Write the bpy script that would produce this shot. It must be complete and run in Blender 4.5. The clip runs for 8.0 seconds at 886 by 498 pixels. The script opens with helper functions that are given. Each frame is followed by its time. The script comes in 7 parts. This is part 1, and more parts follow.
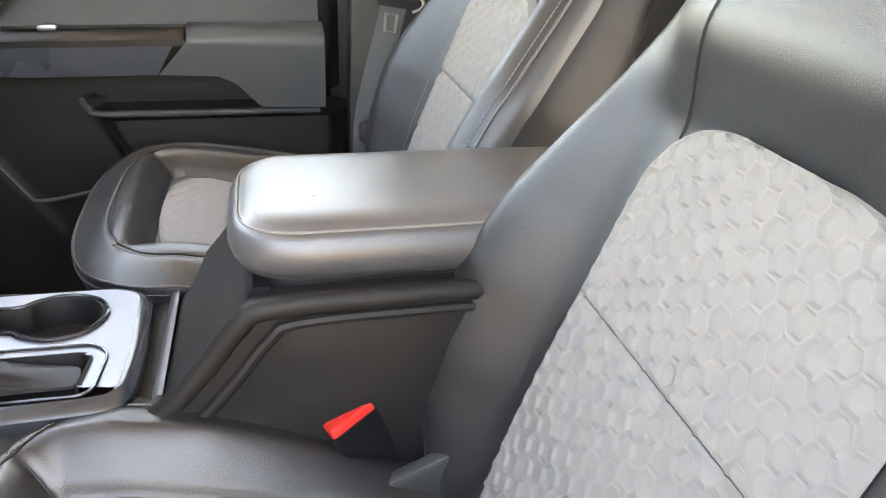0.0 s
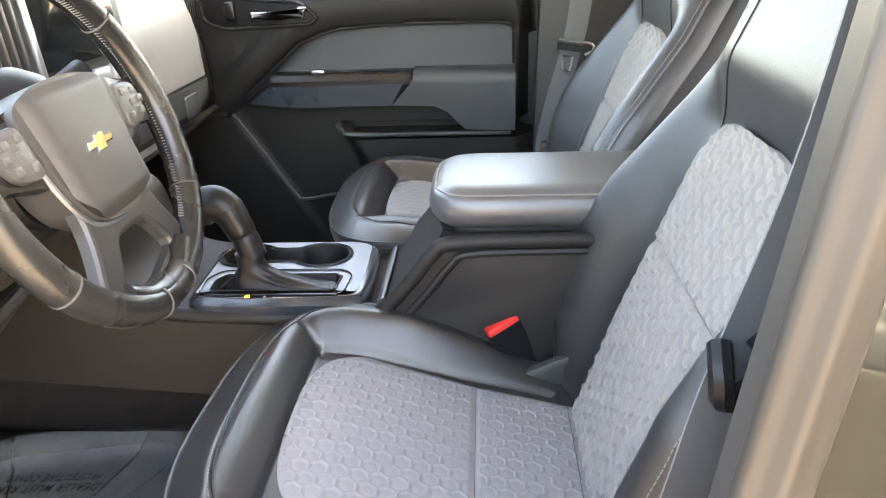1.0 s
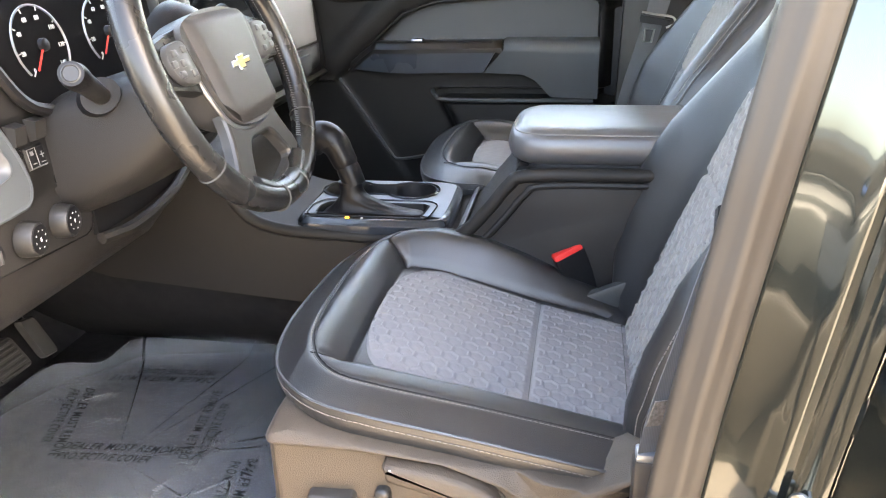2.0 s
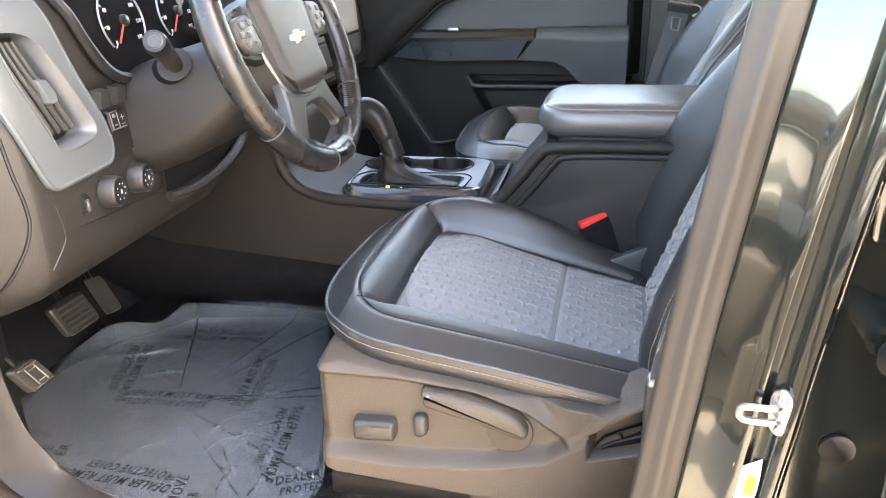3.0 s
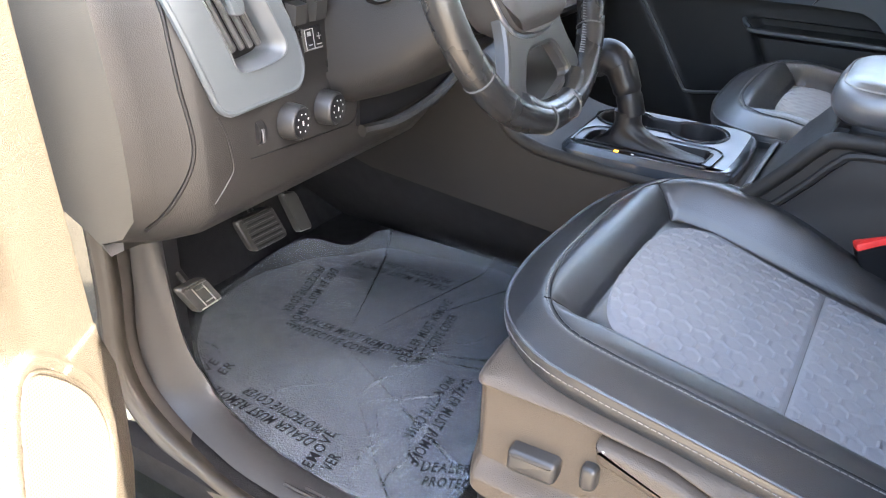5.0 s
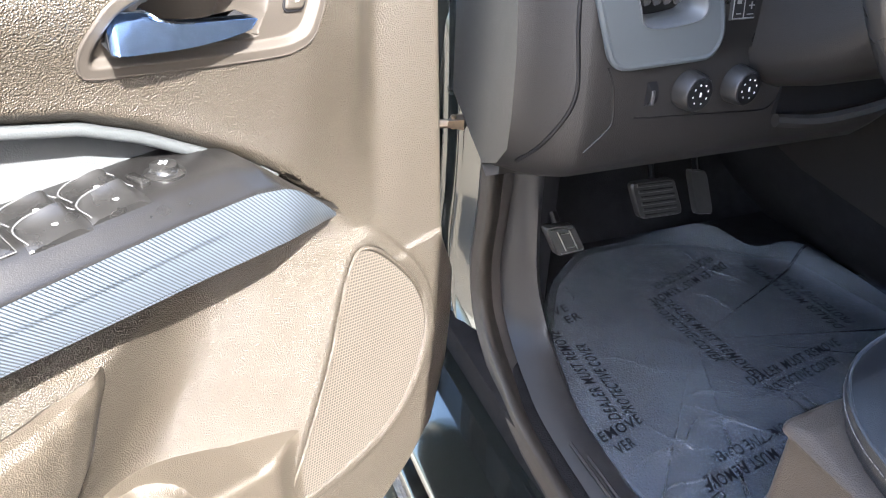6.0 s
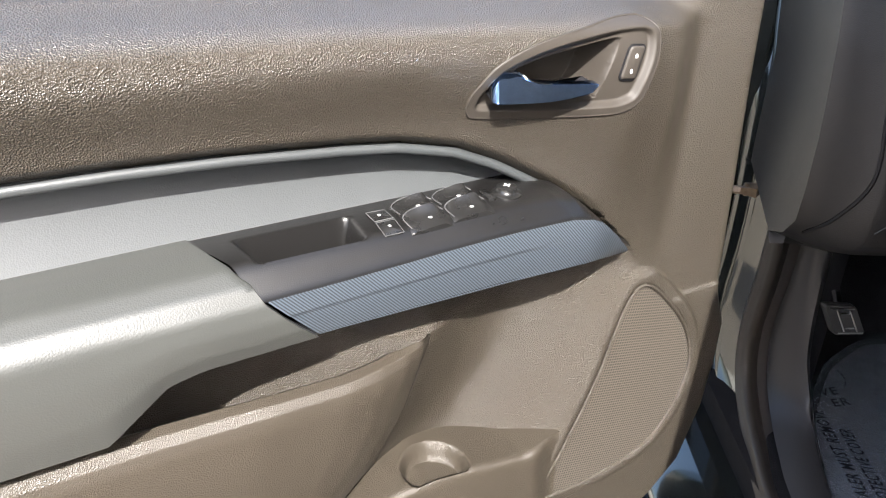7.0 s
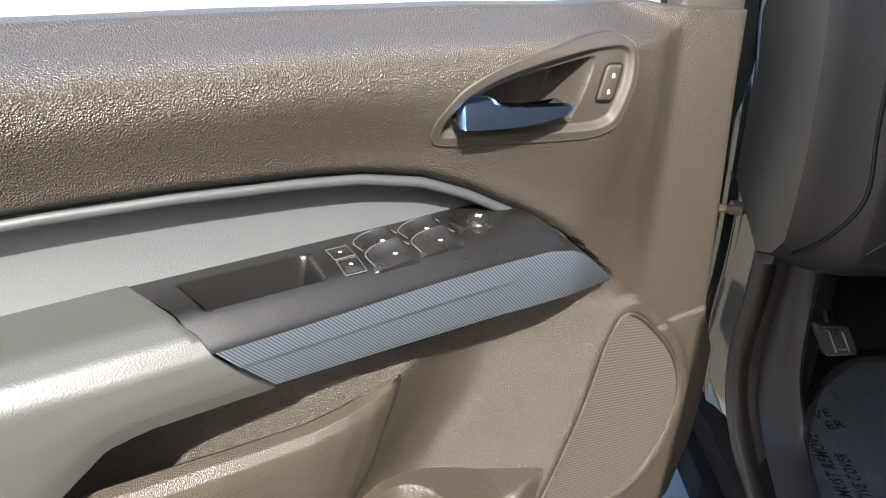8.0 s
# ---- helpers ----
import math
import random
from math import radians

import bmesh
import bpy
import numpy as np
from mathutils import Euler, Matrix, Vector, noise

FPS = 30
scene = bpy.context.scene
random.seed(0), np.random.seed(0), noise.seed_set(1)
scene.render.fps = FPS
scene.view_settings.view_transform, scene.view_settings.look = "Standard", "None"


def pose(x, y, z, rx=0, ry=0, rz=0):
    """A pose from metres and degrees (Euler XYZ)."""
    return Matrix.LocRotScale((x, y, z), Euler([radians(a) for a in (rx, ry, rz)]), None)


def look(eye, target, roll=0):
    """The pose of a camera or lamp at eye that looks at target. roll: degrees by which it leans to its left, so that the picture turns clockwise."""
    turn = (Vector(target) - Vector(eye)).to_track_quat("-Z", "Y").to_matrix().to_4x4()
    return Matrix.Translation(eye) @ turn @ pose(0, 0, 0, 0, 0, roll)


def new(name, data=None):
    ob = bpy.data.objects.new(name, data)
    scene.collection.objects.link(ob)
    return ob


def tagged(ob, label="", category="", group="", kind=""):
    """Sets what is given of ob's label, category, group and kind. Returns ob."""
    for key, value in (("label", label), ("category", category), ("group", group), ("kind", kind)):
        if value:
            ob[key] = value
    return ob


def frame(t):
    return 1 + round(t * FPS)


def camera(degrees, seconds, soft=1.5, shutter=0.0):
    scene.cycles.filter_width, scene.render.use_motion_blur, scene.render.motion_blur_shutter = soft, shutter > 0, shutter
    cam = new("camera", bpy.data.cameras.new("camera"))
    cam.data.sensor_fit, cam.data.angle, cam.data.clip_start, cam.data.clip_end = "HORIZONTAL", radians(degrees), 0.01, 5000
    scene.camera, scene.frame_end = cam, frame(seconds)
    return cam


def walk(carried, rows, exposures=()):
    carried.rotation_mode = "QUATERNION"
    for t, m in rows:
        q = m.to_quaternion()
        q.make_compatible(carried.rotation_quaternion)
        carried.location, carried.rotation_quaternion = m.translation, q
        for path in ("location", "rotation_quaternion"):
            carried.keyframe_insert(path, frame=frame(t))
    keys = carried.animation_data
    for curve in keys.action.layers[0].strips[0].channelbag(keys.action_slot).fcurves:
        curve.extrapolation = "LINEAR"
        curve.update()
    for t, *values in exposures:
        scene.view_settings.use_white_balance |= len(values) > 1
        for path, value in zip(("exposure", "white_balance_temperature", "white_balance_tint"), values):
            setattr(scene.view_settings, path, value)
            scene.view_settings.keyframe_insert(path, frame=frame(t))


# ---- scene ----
cam = camera(59.1, 8.0, 1.1)
PATH = [
    (0, (0.067, 0.13, 1.288), (0.484, 1.891, 0.436), 2.0),
    (0.5, (0.091, -0.058, 1.316), (0.174, 1.787, 0.548), -0.9),
    (1, (0.105, -0.233, 1.337), (-0.009, 1.617, 0.585), -2.0),
    (1.5, (0.13, -0.347, 1.319), (-0.137, 1.496, 0.591), -2.1),
    (1.7, (0.134, -0.37, 1.309), (-0.169, 1.459, 0.56), -1.9),
    (2.8, (0.153, -0.504, 1.274), (-0.252, 1.313, 0.543), -1.9),
    (3, (0.155, -0.517, 1.277), (-0.264, 1.293, 0.536), -1.9),
    (3.5, (0.179, -0.548, 1.283), (-0.267, 1.248, 0.524), -1.4),
    (4, (0.192, -0.563, 1.288), (-0.314, 1.203, 0.497), -0.6),
    (4.2, (0.187, -0.554, 1.287), (-0.353, 1.196, 0.484), -0.3),
    (5.3, (0.082, -0.226, 1.267), (-1.037, 1.1, 0.271), 1.7),
    (5.5, (0.077, -0.201, 1.252), (-1.199, 0.955, 0.235), 2.0),
    (5.7, (0.107, -0.199, 1.263), (-1.302, 0.748, 0.205), 2.7),
    (6, (0.164, -0.22, 1.265), (-1.414, 0.434, 0.225), 2.3),
    (6.2, (0.205, -0.237, 1.271), (-1.448, 0.227, 0.246), 2.1),
    (6.5, (0.244, -0.247, 1.29), (-1.479, -0.034, 0.296), 1.8),
    (7, (0.276, -0.267, 1.306), (-1.487, -0.262, 0.36), 1.3),
    (7.5, (0.269, -0.267, 1.306), (-1.504, -0.297, 0.381), 1.1),
    (8, (0.229, -0.253, 1.3), (-1.55, -0.214, 0.387), 0.6),
]
walk(cam, [(t, look(eye, target, roll)) for t, eye, target, roll in PATH],
     exposures=[(0.0, 5.55, 9900, 14), (1.0, 5.45, 8800, 13), (1.5, 5.25, 8400, 13), (3.0, 5.3, 7900, 13), (4.2, 5.3, 7350, 12), (5.5, 4.95, 6600, 11), (6.0, 4.1, 6100, 11), (6.5, 3.15, 6250, 11), (7.0, 2.68, 6250, 11), (8.0, 2.55, 6350, 11)])

# ---- daylight ----
world = bpy.data.worlds.new("daylight")
scene.world = world
world.use_nodes = True
wn = world.node_tree.nodes
sky = wn.new("ShaderNodeTexSky")
sky.sky_type = "NISHITA"
sky.sun_disc = False
sky.dust_density, sky.air_density, sky.ozone_density = 3.0, 0.9, 0.4
SUN_AZ, SUN_EL = radians(2.0), radians(42.0)   # azimuth from +x towards +y
SUN = Vector((math.cos(SUN_EL) * math.cos(SUN_AZ), math.cos(SUN_EL) * math.sin(SUN_AZ), math.sin(SUN_EL)))
sky.sun_elevation = SUN_EL
sky.sun_rotation = math.atan2(SUN.x, SUN.y)
bg = wn["Background"]
bg.inputs["Strength"].default_value = 0.112
world.node_tree.links.new(sky.outputs["Color"], bg.inputs["Color"])
sun = new("sun", bpy.data.lights.new("sun", "SUN"))
sun.data.energy, sun.data.angle, sun.data.color = 4.0, radians(0.5), (1.0, 0.95, 0.87)
sun.matrix_world = look(SUN * 20, (0, 0, 0))


# ---- materials ----
def material(name, color, rough=0.5, metal=0.0, spec=0.5, grain=0.0, grain_size=0.001, vary=0.0, vary_size=0.1,
             coat=0.0, rough_vary=0.0, sheen=0.0, alpha=1.0, transmission=0.0, speck=0.0):
    """A surface with a base colour, stains at one scale, and a fine relief at another."""
    m = bpy.data.materials.new(name)
    m.use_nodes = True
    n, l = m.node_tree.nodes, m.node_tree.links
    b = n["Principled BSDF"]
    b.inputs["Base Color"].default_value = (*color, 1)
    b.inputs["Roughness"].default_value = rough
    b.inputs["Metallic"].default_value = metal
    b.inputs["Specular IOR Level"].default_value = spec
    b.inputs["Coat Weight"].default_value = coat
    b.inputs["Coat Roughness"].default_value = 0.04
    b.inputs["Sheen Weight"].default_value = sheen
    b.inputs["Alpha"].default_value = alpha
    b.inputs["Transmission Weight"].default_value = transmission
    tc = n.new("ShaderNodeTexCoord")
    if vary:
        t = n.new("ShaderNodeTexNoise")
        t.inputs["Scale"].default_value = 1 / vary_size
        t.inputs["Detail"].default_value = 4
        t.inputs["Roughness"].default_value = 0.5
        l.new(tc.outputs["Object"], t.inputs["Vector"])
        ramp = n.new("ShaderNodeMapRange")
        ramp.inputs["From Min"].default_value, ramp.inputs["From Max"].default_value = 0.2, 0.8
        ramp.inputs["To Min"].default_value, ramp.inputs["To Max"].default_value = 1 - vary, 1 + vary
        l.new(t.outputs["Fac"], ramp.inputs["Value"])
        mul = n.new("ShaderNodeVectorMath")
        mul.operation = "SCALE"
        mul.inputs[0].default_value = color
        l.new(ramp.outputs["Result"], mul.inputs["Scale"])
        l.new(mul.outputs["Vector"], b.inputs["Base Color"])
        r2 = n.new("ShaderNodeMapRange")
        r2.inputs["From Min"].default_value, r2.inputs["From Max"].default_value = 0.2, 0.8
        r2.inputs["To Min"].default_value = max(0.02, rough - rough_vary)
        r2.inputs["To Max"].default_value = min(1, rough + rough_vary)
        l.new(t.outputs["Fac"], r2.inputs["Value"])
        l.new(r2.outputs["Result"], b.inputs["Roughness"])
    if grain:
        g = n.new("ShaderNodeTexVoronoi" if speck else "ShaderNodeTexNoise")
        g.inputs["Scale"].default_value = 1 / grain_size
        if not speck:
            g.inputs["Detail"].default_value = 3
        l.new(tc.outputs["Object"], g.inputs["Vector"])
        bump = n.new("ShaderNodeBump")
        bump.inputs["Strength"].default_value = grain
        bump.inputs["Distance"].default_value = grain_size * 0.6
        l.new(g.outputs["Distance" if speck else "Fac"], bump.inputs["Height"])
        l.new(bump.outputs["Normal"], b.inputs["Normal"])
    return m


def stripes(m, axis, size, strength, tint=0.0):
    """Adds fine ribs across a surface: axis is a direction in the thing's space, size the ribs' spacing."""
    n, l = m.node_tree.nodes, m.node_tree.links
    b = n["Principled BSDF"]
    tc = n.new("ShaderNodeTexCoord")
    dot = n.new("ShaderNodeVectorMath")
    dot.operation = "DOT_PRODUCT"
    dot.inputs[1].default_value = Vector(axis).normalized() * (math.tau / size)
    l.new(tc.outputs["Object"], dot.inputs[0])
    s = n.new("ShaderNodeMath")
    s.operation = "SINE"
    l.new(dot.outputs["Value"], s.inputs[0])
    bump = n.new("ShaderNodeBump")
    bump.inputs["Strength"].default_value = strength
    bump.inputs["Distance"].default_value = size * 0.3
    l.new(s.outputs["Value"], bump.inputs["Height"])
    l.new(bump.outputs["Normal"], b.inputs["Normal"])
    if tint:
        c = b.inputs["Base Color"].default_value
        mix = n.new("ShaderNodeMix")
        mix.data_type = "RGBA"
        mix.inputs["A"].default_value = [v * (1 - tint) for v in c[:3]] + [1]
        mix.inputs["B"].default_value = [min(1, v * (1 + tint)) for v in c[:3]] + [1]
        mr = n.new("ShaderNodeMapRange")
        mr.inputs["From Min"].default_value = -1
        l.new(s.outputs["Value"], mr.inputs["Value"])
        l.new(mr.outputs["Result"], mix.inputs["Factor"])
        l.new(mix.outputs["Result"], b.inputs["Base Color"])
    return m


def dotted(m, size, dark):
    """Turns a surface into a fine perforated sheet: dark holes on a square pattern in the thing's own x and z."""
    n, l = m.node_tree.nodes, m.node_tree.links
    b = n["Principled BSDF"]
    c = list(b.inputs["Base Color"].default_value)
    tc = n.new("ShaderNodeTexCoord")
    v = n.new("ShaderNodeTexVoronoi")
    v.inputs["Scale"].default_value = 1 / size
    v.inputs["Randomness"].default_value = 0.0
    v.distance = "CHEBYCHEV"
    v.voronoi_dimensions = "3D"
    turn = n.new("ShaderNodeMapping")
    turn.inputs["Rotation"].default_value = (0, radians(12), 0)
    turn.inputs["Scale"].default_value = (1, 0.02, 1)
    l.new(tc.outputs["Object"], turn.inputs["Vector"])
    l.new(turn.outputs["Vector"], v.inputs["Vector"])
    step = n.new("ShaderNodeMapRange")
    step.inputs["From Min"].default_value, step.inputs["From Max"].default_value = 0.29, 0.34
    l.new(v.outputs["Distance"], step.inputs["Value"])
    mix = n.new("ShaderNodeMix")
    mix.data_type = "RGBA"
    mix.inputs["A"].default_value = (*dark, 1)
    mix.inputs["B"].default_value = c
    l.new(step.outputs["Result"], mix.inputs["Factor"])
    l.new(mix.outputs["Result"], b.inputs["Base Color"])
    return m


def clear_film(name):
    """Thin clear plastic: mostly see-through, a little milky, glossy where it turns away."""
    m = bpy.data.materials.new(name)
    m.use_nodes = True
    n, l = m.node_tree.nodes, m.node_tree.links
    n.remove(n["Principled BSDF"])
    tc = n.new("ShaderNodeTexCoord")
    wave = n.new("ShaderNodeTexNoise")
    wave.inputs["Scale"].default_value = 38
    wave.inputs["Detail"].default_value = 3
    l.new(tc.outputs["Object"], wave.inputs["Vector"])
    bump = n.new("ShaderNodeBump")
    bump.inputs["Strength"].default_value = 0.7
    bump.inputs["Distance"].default_value = 0.007
    l.new(wave.outputs["Fac"], bump.inputs["Height"])
    clear = n.new("ShaderNodeBsdfTransparent")
    clear.inputs["Color"].default_value = (0.86, 0.88, 0.90, 1)
    milk = n.new("ShaderNodeBsdfDiffuse")
    milk.inputs["Color"].default_value = (0.42, 0.47, 0.54, 1)
    dust = n.new("ShaderNodeTexNoise")
    dust.inputs["Scale"].default_value = 9
    dust.inputs["Detail"].default_value = 5
    l.new(tc.outputs["Object"], dust.inputs["Vector"])
    much = n.new("ShaderNodeMapRange")
    much.inputs["From Min"].default_value, much.inputs["From Max"].default_value = 0.3, 0.7
    much.inputs["To Min"].default_value, much.inputs["To Max"].default_value = 0.11, 0.26
    l.new(dust.outputs["Fac"], much.inputs["Value"])
    body = n.new("ShaderNodeMixShader")
    l.new(much.outputs["Result"], body.inputs["Fac"])
    l.new(clear.outputs["BSDF"], body.inputs[1])
    l.new(milk.outputs["BSDF"], body.inputs[2])
    gloss = n.new("ShaderNodeBsdfGlossy")
    gloss.inputs["Roughness"].default_value = 0.06
    l.new(bump.outputs["Normal"], gloss.inputs["Normal"])
    fres = n.new("ShaderNodeFresnel")
    fres.inputs["IOR"].default_value = 1.6
    l.new(bump.outputs["Normal"], fres.inputs["Normal"])
    skin = n.new("ShaderNodeMixShader")
    l.new(fres.outputs["Fac"], skin.inputs["Fac"])
    l.new(body.outputs["Shader"], skin.inputs[1])
    l.new(gloss.outputs["BSDF"], skin.inputs[2])
    l.new(skin.outputs["Shader"], n["Material Output"].inputs["Surface"])
    return m


M_LEATHER = material("black_leather", (0.016, 0.017, 0.019), 0.35, spec=0.72, grain=0.25, grain_size=0.0011, vary=0.08, vary_size=0.12, rough_vary=0.03, speck=1)
M_LEATHER2 = material("black_leather_side", (0.008, 0.008, 0.009), 0.42, spec=0.25, grain=0.25, grain_size=0.0011, vary=0.12, vary_size=0.06, rough_vary=0.06, speck=1)
M_FABRIC = stripes(material("grey_seat_fabric", (0.190, 0.187, 0.182), 0.85, spec=0.25, sheen=0.1), (0.35, 0.0, 1.0), 0.0014, 0.15, 0.02)
M_FABRIC2 = stripes(material("grey_cushion_fabric", (0.180, 0.179, 0.187), 0.85, spec=0.25, sheen=0.1), (1.0, 0.0, 0.2), 0.0014, 0.15, 0.02)
M_THREAD = material("pale_thread", (0.17, 0.165, 0.158), 0.7)
M_LEATHER_BACK = material("black_backrest_leather", (0.014, 0.0145, 0.0155), 0.39, spec=0.6, grain=0.25, grain_size=0.0011, vary=0.08, vary_size=0.12, rough_vary=0.03, speck=1)
M_PLASTIC = material("dark_warm_plastic", (0.054, 0.043, 0.033), 0.5, spec=0.4, grain=0.6, grain_size=0.0012, vary=0.1, vary_size=0.15, rough_vary=0.05, speck=1)
M_PLASTIC_DARK = material("black_plastic", (0.008, 0.008, 0.009), 0.42, spec=0.22, grain=0.2, grain_size=0.001, vary=0.1, vary_size=0.1, rough_vary=0.06, speck=1)
M_DOORPANEL = material("brown_grained_door_plastic", (0.0345, 0.0285, 0.0213), 0.35, spec=0.47, grain=1.45, grain_size=0.0012, vary=0.08, vary_size=0.2, rough_vary=0.06, speck=1)
M_DOORSMOOTH = material("brown_fine_grained_door_plastic", (0.0345, 0.0285, 0.0213), 0.38, spec=0.45, grain=0.7, grain_size=0.0011, vary=0.08, vary_size=0.2, rough_vary=0.06, speck=1)
M_GREYSKIN = material("grey_door_vinyl", (0.035, 0.038, 0.0392), 0.45, grain=0.15, grain_size=0.0012, vary=0.05, vary_size=0.1, rough_vary=0.04, speck=1)
M_GREYPAD = material("warm_grey_armrest_vinyl", (0.035, 0.0363, 0.0337), 0.42, grain=0.15, grain_size=0.0012, vary=0.05, vary_size=0.1, rough_vary=0.04, speck=1)
M_BLUEBAR = stripes(material("blue_grey_ribbed_trim", (0.038, 0.046, 0.057), 0.42), (1.0, 0, -0.9), 0.0020, 0.05, 0.8)
M_SWITCHGLOSS = material("glossy_charcoal_switch", (0.010, 0.0098, 0.0096), 0.28, vary=0.1, vary_size=0.02, rough_vary=0.06)
M_BEZELSKIN = material("smooth_brown_bezel_plastic", (0.030, 0.0255, 0.021), 0.56, spec=0.35, grain=0.12, grain_size=0.0009, vary=0.06, vary_size=0.05, rough_vary=0.05, speck=1)
M_SWITCH = material("charcoal_switch_plastic", (0.0075, 0.0072, 0.007), 0.30, spec=0.4, grain=0.25, grain_size=0.0008, vary=0.08, vary_size=0.05, rough_vary=0.05)
M_BEZEL = material("slate_grey_dash_plastic", (0.056, 0.065, 0.072), 0.5, spec=0.3, vary=0.04, vary_size=0.1, rough_vary=0.03, grain=0.08, grain_size=0.0009)
M_CHROME = material("chrome", (0.8, 0.82, 0.85), 0.08, 1.0, vary=0.04, vary_size=0.02, rough_vary=0.03)
# Chrome with the sky's blue, mottled reflection put into its colour.
M_CHROME_SKY = material("sky_tinted_chrome", (0.24, 0.36, 0.60), 0.13, 1.0, vary=0.10, vary_size=0.006, rough_vary=0.08)
M_SATIN = material("satin_silver_plate", (0.34, 0.36, 0.39), 0.36, 0.9, vary=0.08, vary_size=0.05, rough_vary=0.05)
M_ZINC = material("bright_zinc", (0.5, 0.5, 0.48), 0.32, 1.0, vary=0.1, vary_size=0.01, rough_vary=0.08)
M_GOLD = material("gold_badge", (0.42, 0.31, 0.11), 0.4, 0.6)
M_PAINT = material("dark_metallic_car_paint", (0.032, 0.038, 0.036), 0.14, 0.75, coat=1.0)
M_RUBBER = material("black_rubber", (0.02, 0.019, 0.018), 0.55, vary=0.15, vary_size=0.05, rough_vary=0.08)
M_TRIMGREY = material("taupe_pillar_trim", (0.038, 0.034, 0.031), 0.5, spec=0.4, grain=0.2, grain_size=0.001, vary=0.06, vary_size=0.2)
M_CARPET = material("black_carpet", (0.012, 0.012, 0.013), 0.95, spec=0.1, grain=1.0, grain_size=0.002, vary=0.3, vary_size=0.02)
M_FILM = clear_film("clear_plastic_film")
M_INK = material("black_print", (0.008, 0.008, 0.010), 0.9, spec=0.03)
M_WHITEINK = material("white_print", (0.75, 0.75, 0.75), 0.5)
M_SYMBOL = material("pale_grey_symbol", (0.42, 0.42, 0.41), 0.5)
M_MARK = material("dim_grey_mark", (0.13, 0.13, 0.13), 0.5)
M_RED = material("red_buckle_button", (0.65, 0.03, 0.025), 0.35)
M_WEBBING = stripes(material("grey_belt_webbing", (0.10, 0.105, 0.11), 0.6), (1, 0.4, 0), 0.0016, 0.15, 0.1)
M_YELLOW = material("yellow_sticker", (0.8, 0.6, 0.03), 0.4)
M_WHITE = material("white_sticker", (0.75, 0.75, 0.73), 0.4)
M_SCREEN = material("dark_glass_screen", (0.01, 0.012, 0.014), 0.06, coat=1.0)
M_GAUGE = material("matt_black_gauge_face", (0.004, 0.004, 0.0045), 0.7, spec=0.03, vary=0.1, vary_size=0.05)
M_ASPHALT = material("tan_gravel_asphalt", (0.23, 0.193, 0.150), 0.85, grain=0.9, grain_size=0.012, vary=0.35, vary_size=0.02, speck=1)
M_CONCRETE = material("pale_concrete", (0.45, 0.42, 0.36), 0.85, grain=0.3, grain_size=0.02, vary=0.12, vary_size=0.6)
M_HEADLINER = material("light_grey_headliner", (0.52, 0.505, 0.48), 0.95, vary=0.05, vary_size=0.1)
M_GLASS = material("window_glass", (0.9, 0.95, 0.93), 0.0, transmission=1.0)
M_TINT = material("tinted_window_glass", (0.42, 0.45, 0.44), 0.0, transmission=1.0)
M_SEAL = material("smooth_dark_seal", (0.030, 0.026, 0.022), 0.48, spec=0.3, vary=0.1, vary_size=0.08, rough_vary=0.05)
M_KICK = material("charcoal_kick_plastic", (0.026, 0.025, 0.025), 0.42, spec=0.35, grain=0.2, grain_size=0.001, vary=0.15, vary_size=0.08, rough_vary=0.08, speck=1)
M_GREASE = material("greasy_steel", (0.13, 0.10, 0.07), 0.4, 0.7, vary=0.4, vary_size=0.01, rough_vary=0.15)
M_DASH = material("dark_grey_dash_plastic", (0.0165, 0.0155, 0.0150), 0.5, spec=0.3, grain=0.3, grain_size=0.0011, vary=0.06, vary_size=0.12, rough_vary=0.04, speck=1)
M_DASH2 = material("charcoal_dash_panel", (0.017, 0.0163, 0.016), 0.48, spec=0.3, grain=0.3, grain_size=0.0011, vary=0.06, vary_size=0.1, speck=1)
# Lighter copy of the slate bezel, with windscreen sunlight put into its colour.
M_BEZEL3 = material("sun_lightened_dash_panel", (0.20, 0.21, 0.22), 0.38, vary=0.04, vary_size=0.1, rough_vary=0.02)
M_BEZEL2 = material("slate_grey_plastic", (0.055, 0.062, 0.07), 0.42, vary=0.06, vary_size=0.08, rough_vary=0.04)
M_SLAT = material("dark_louvre_plastic", (0.040, 0.040, 0.041), 0.4, vary=0.1, vary_size=0.05)
M_KNOB = material("dark_grey_knob_plastic", (0.019, 0.019, 0.019), 0.40, spec=0.35, vary=0.08, vary_size=0.03, rough_vary=0.05)
# Near-black for joints and plugs, and for shade painted into hollows.
M_VOID = material("black_joint_and_hollow_shade", (0.006, 0.006, 0.007), 0.6, spec=0.2, vary=0.2, vary_size=0.05)
M_WHEEL = material("polished_black_leather", (0.014, 0.0137, 0.0135), 0.27, spec=0.42, grain=0.12, grain_size=0.0012, vary=0.1, vary_size=0.08, rough_vary=0.03, speck=1)
M_STITCH = material("grey_thread", (0.10, 0.10, 0.10), 0.7)
M_SEAMLINE = material("seam_leather", (0.05, 0.048, 0.045), 0.5)
M_HUB = material("dark_grey_hub_plastic", (0.036, 0.034, 0.033), 0.5, grain=0.3, grain_size=0.0011, vary=0.06, vary_size=0.06, speck=1)
M_POD = material("grey_button_pod", (0.055, 0.055, 0.055), 0.4, vary=0.06, vary_size=0.03)
M_BUTTON = material("dark_grey_button", (0.055, 0.055, 0.056), 0.35)
M_SPOKE = material("grey_spoke_plastic", (0.028, 0.027, 0.026), 0.36, vary=0.04, vary_size=0.08, rough_vary=0.01)
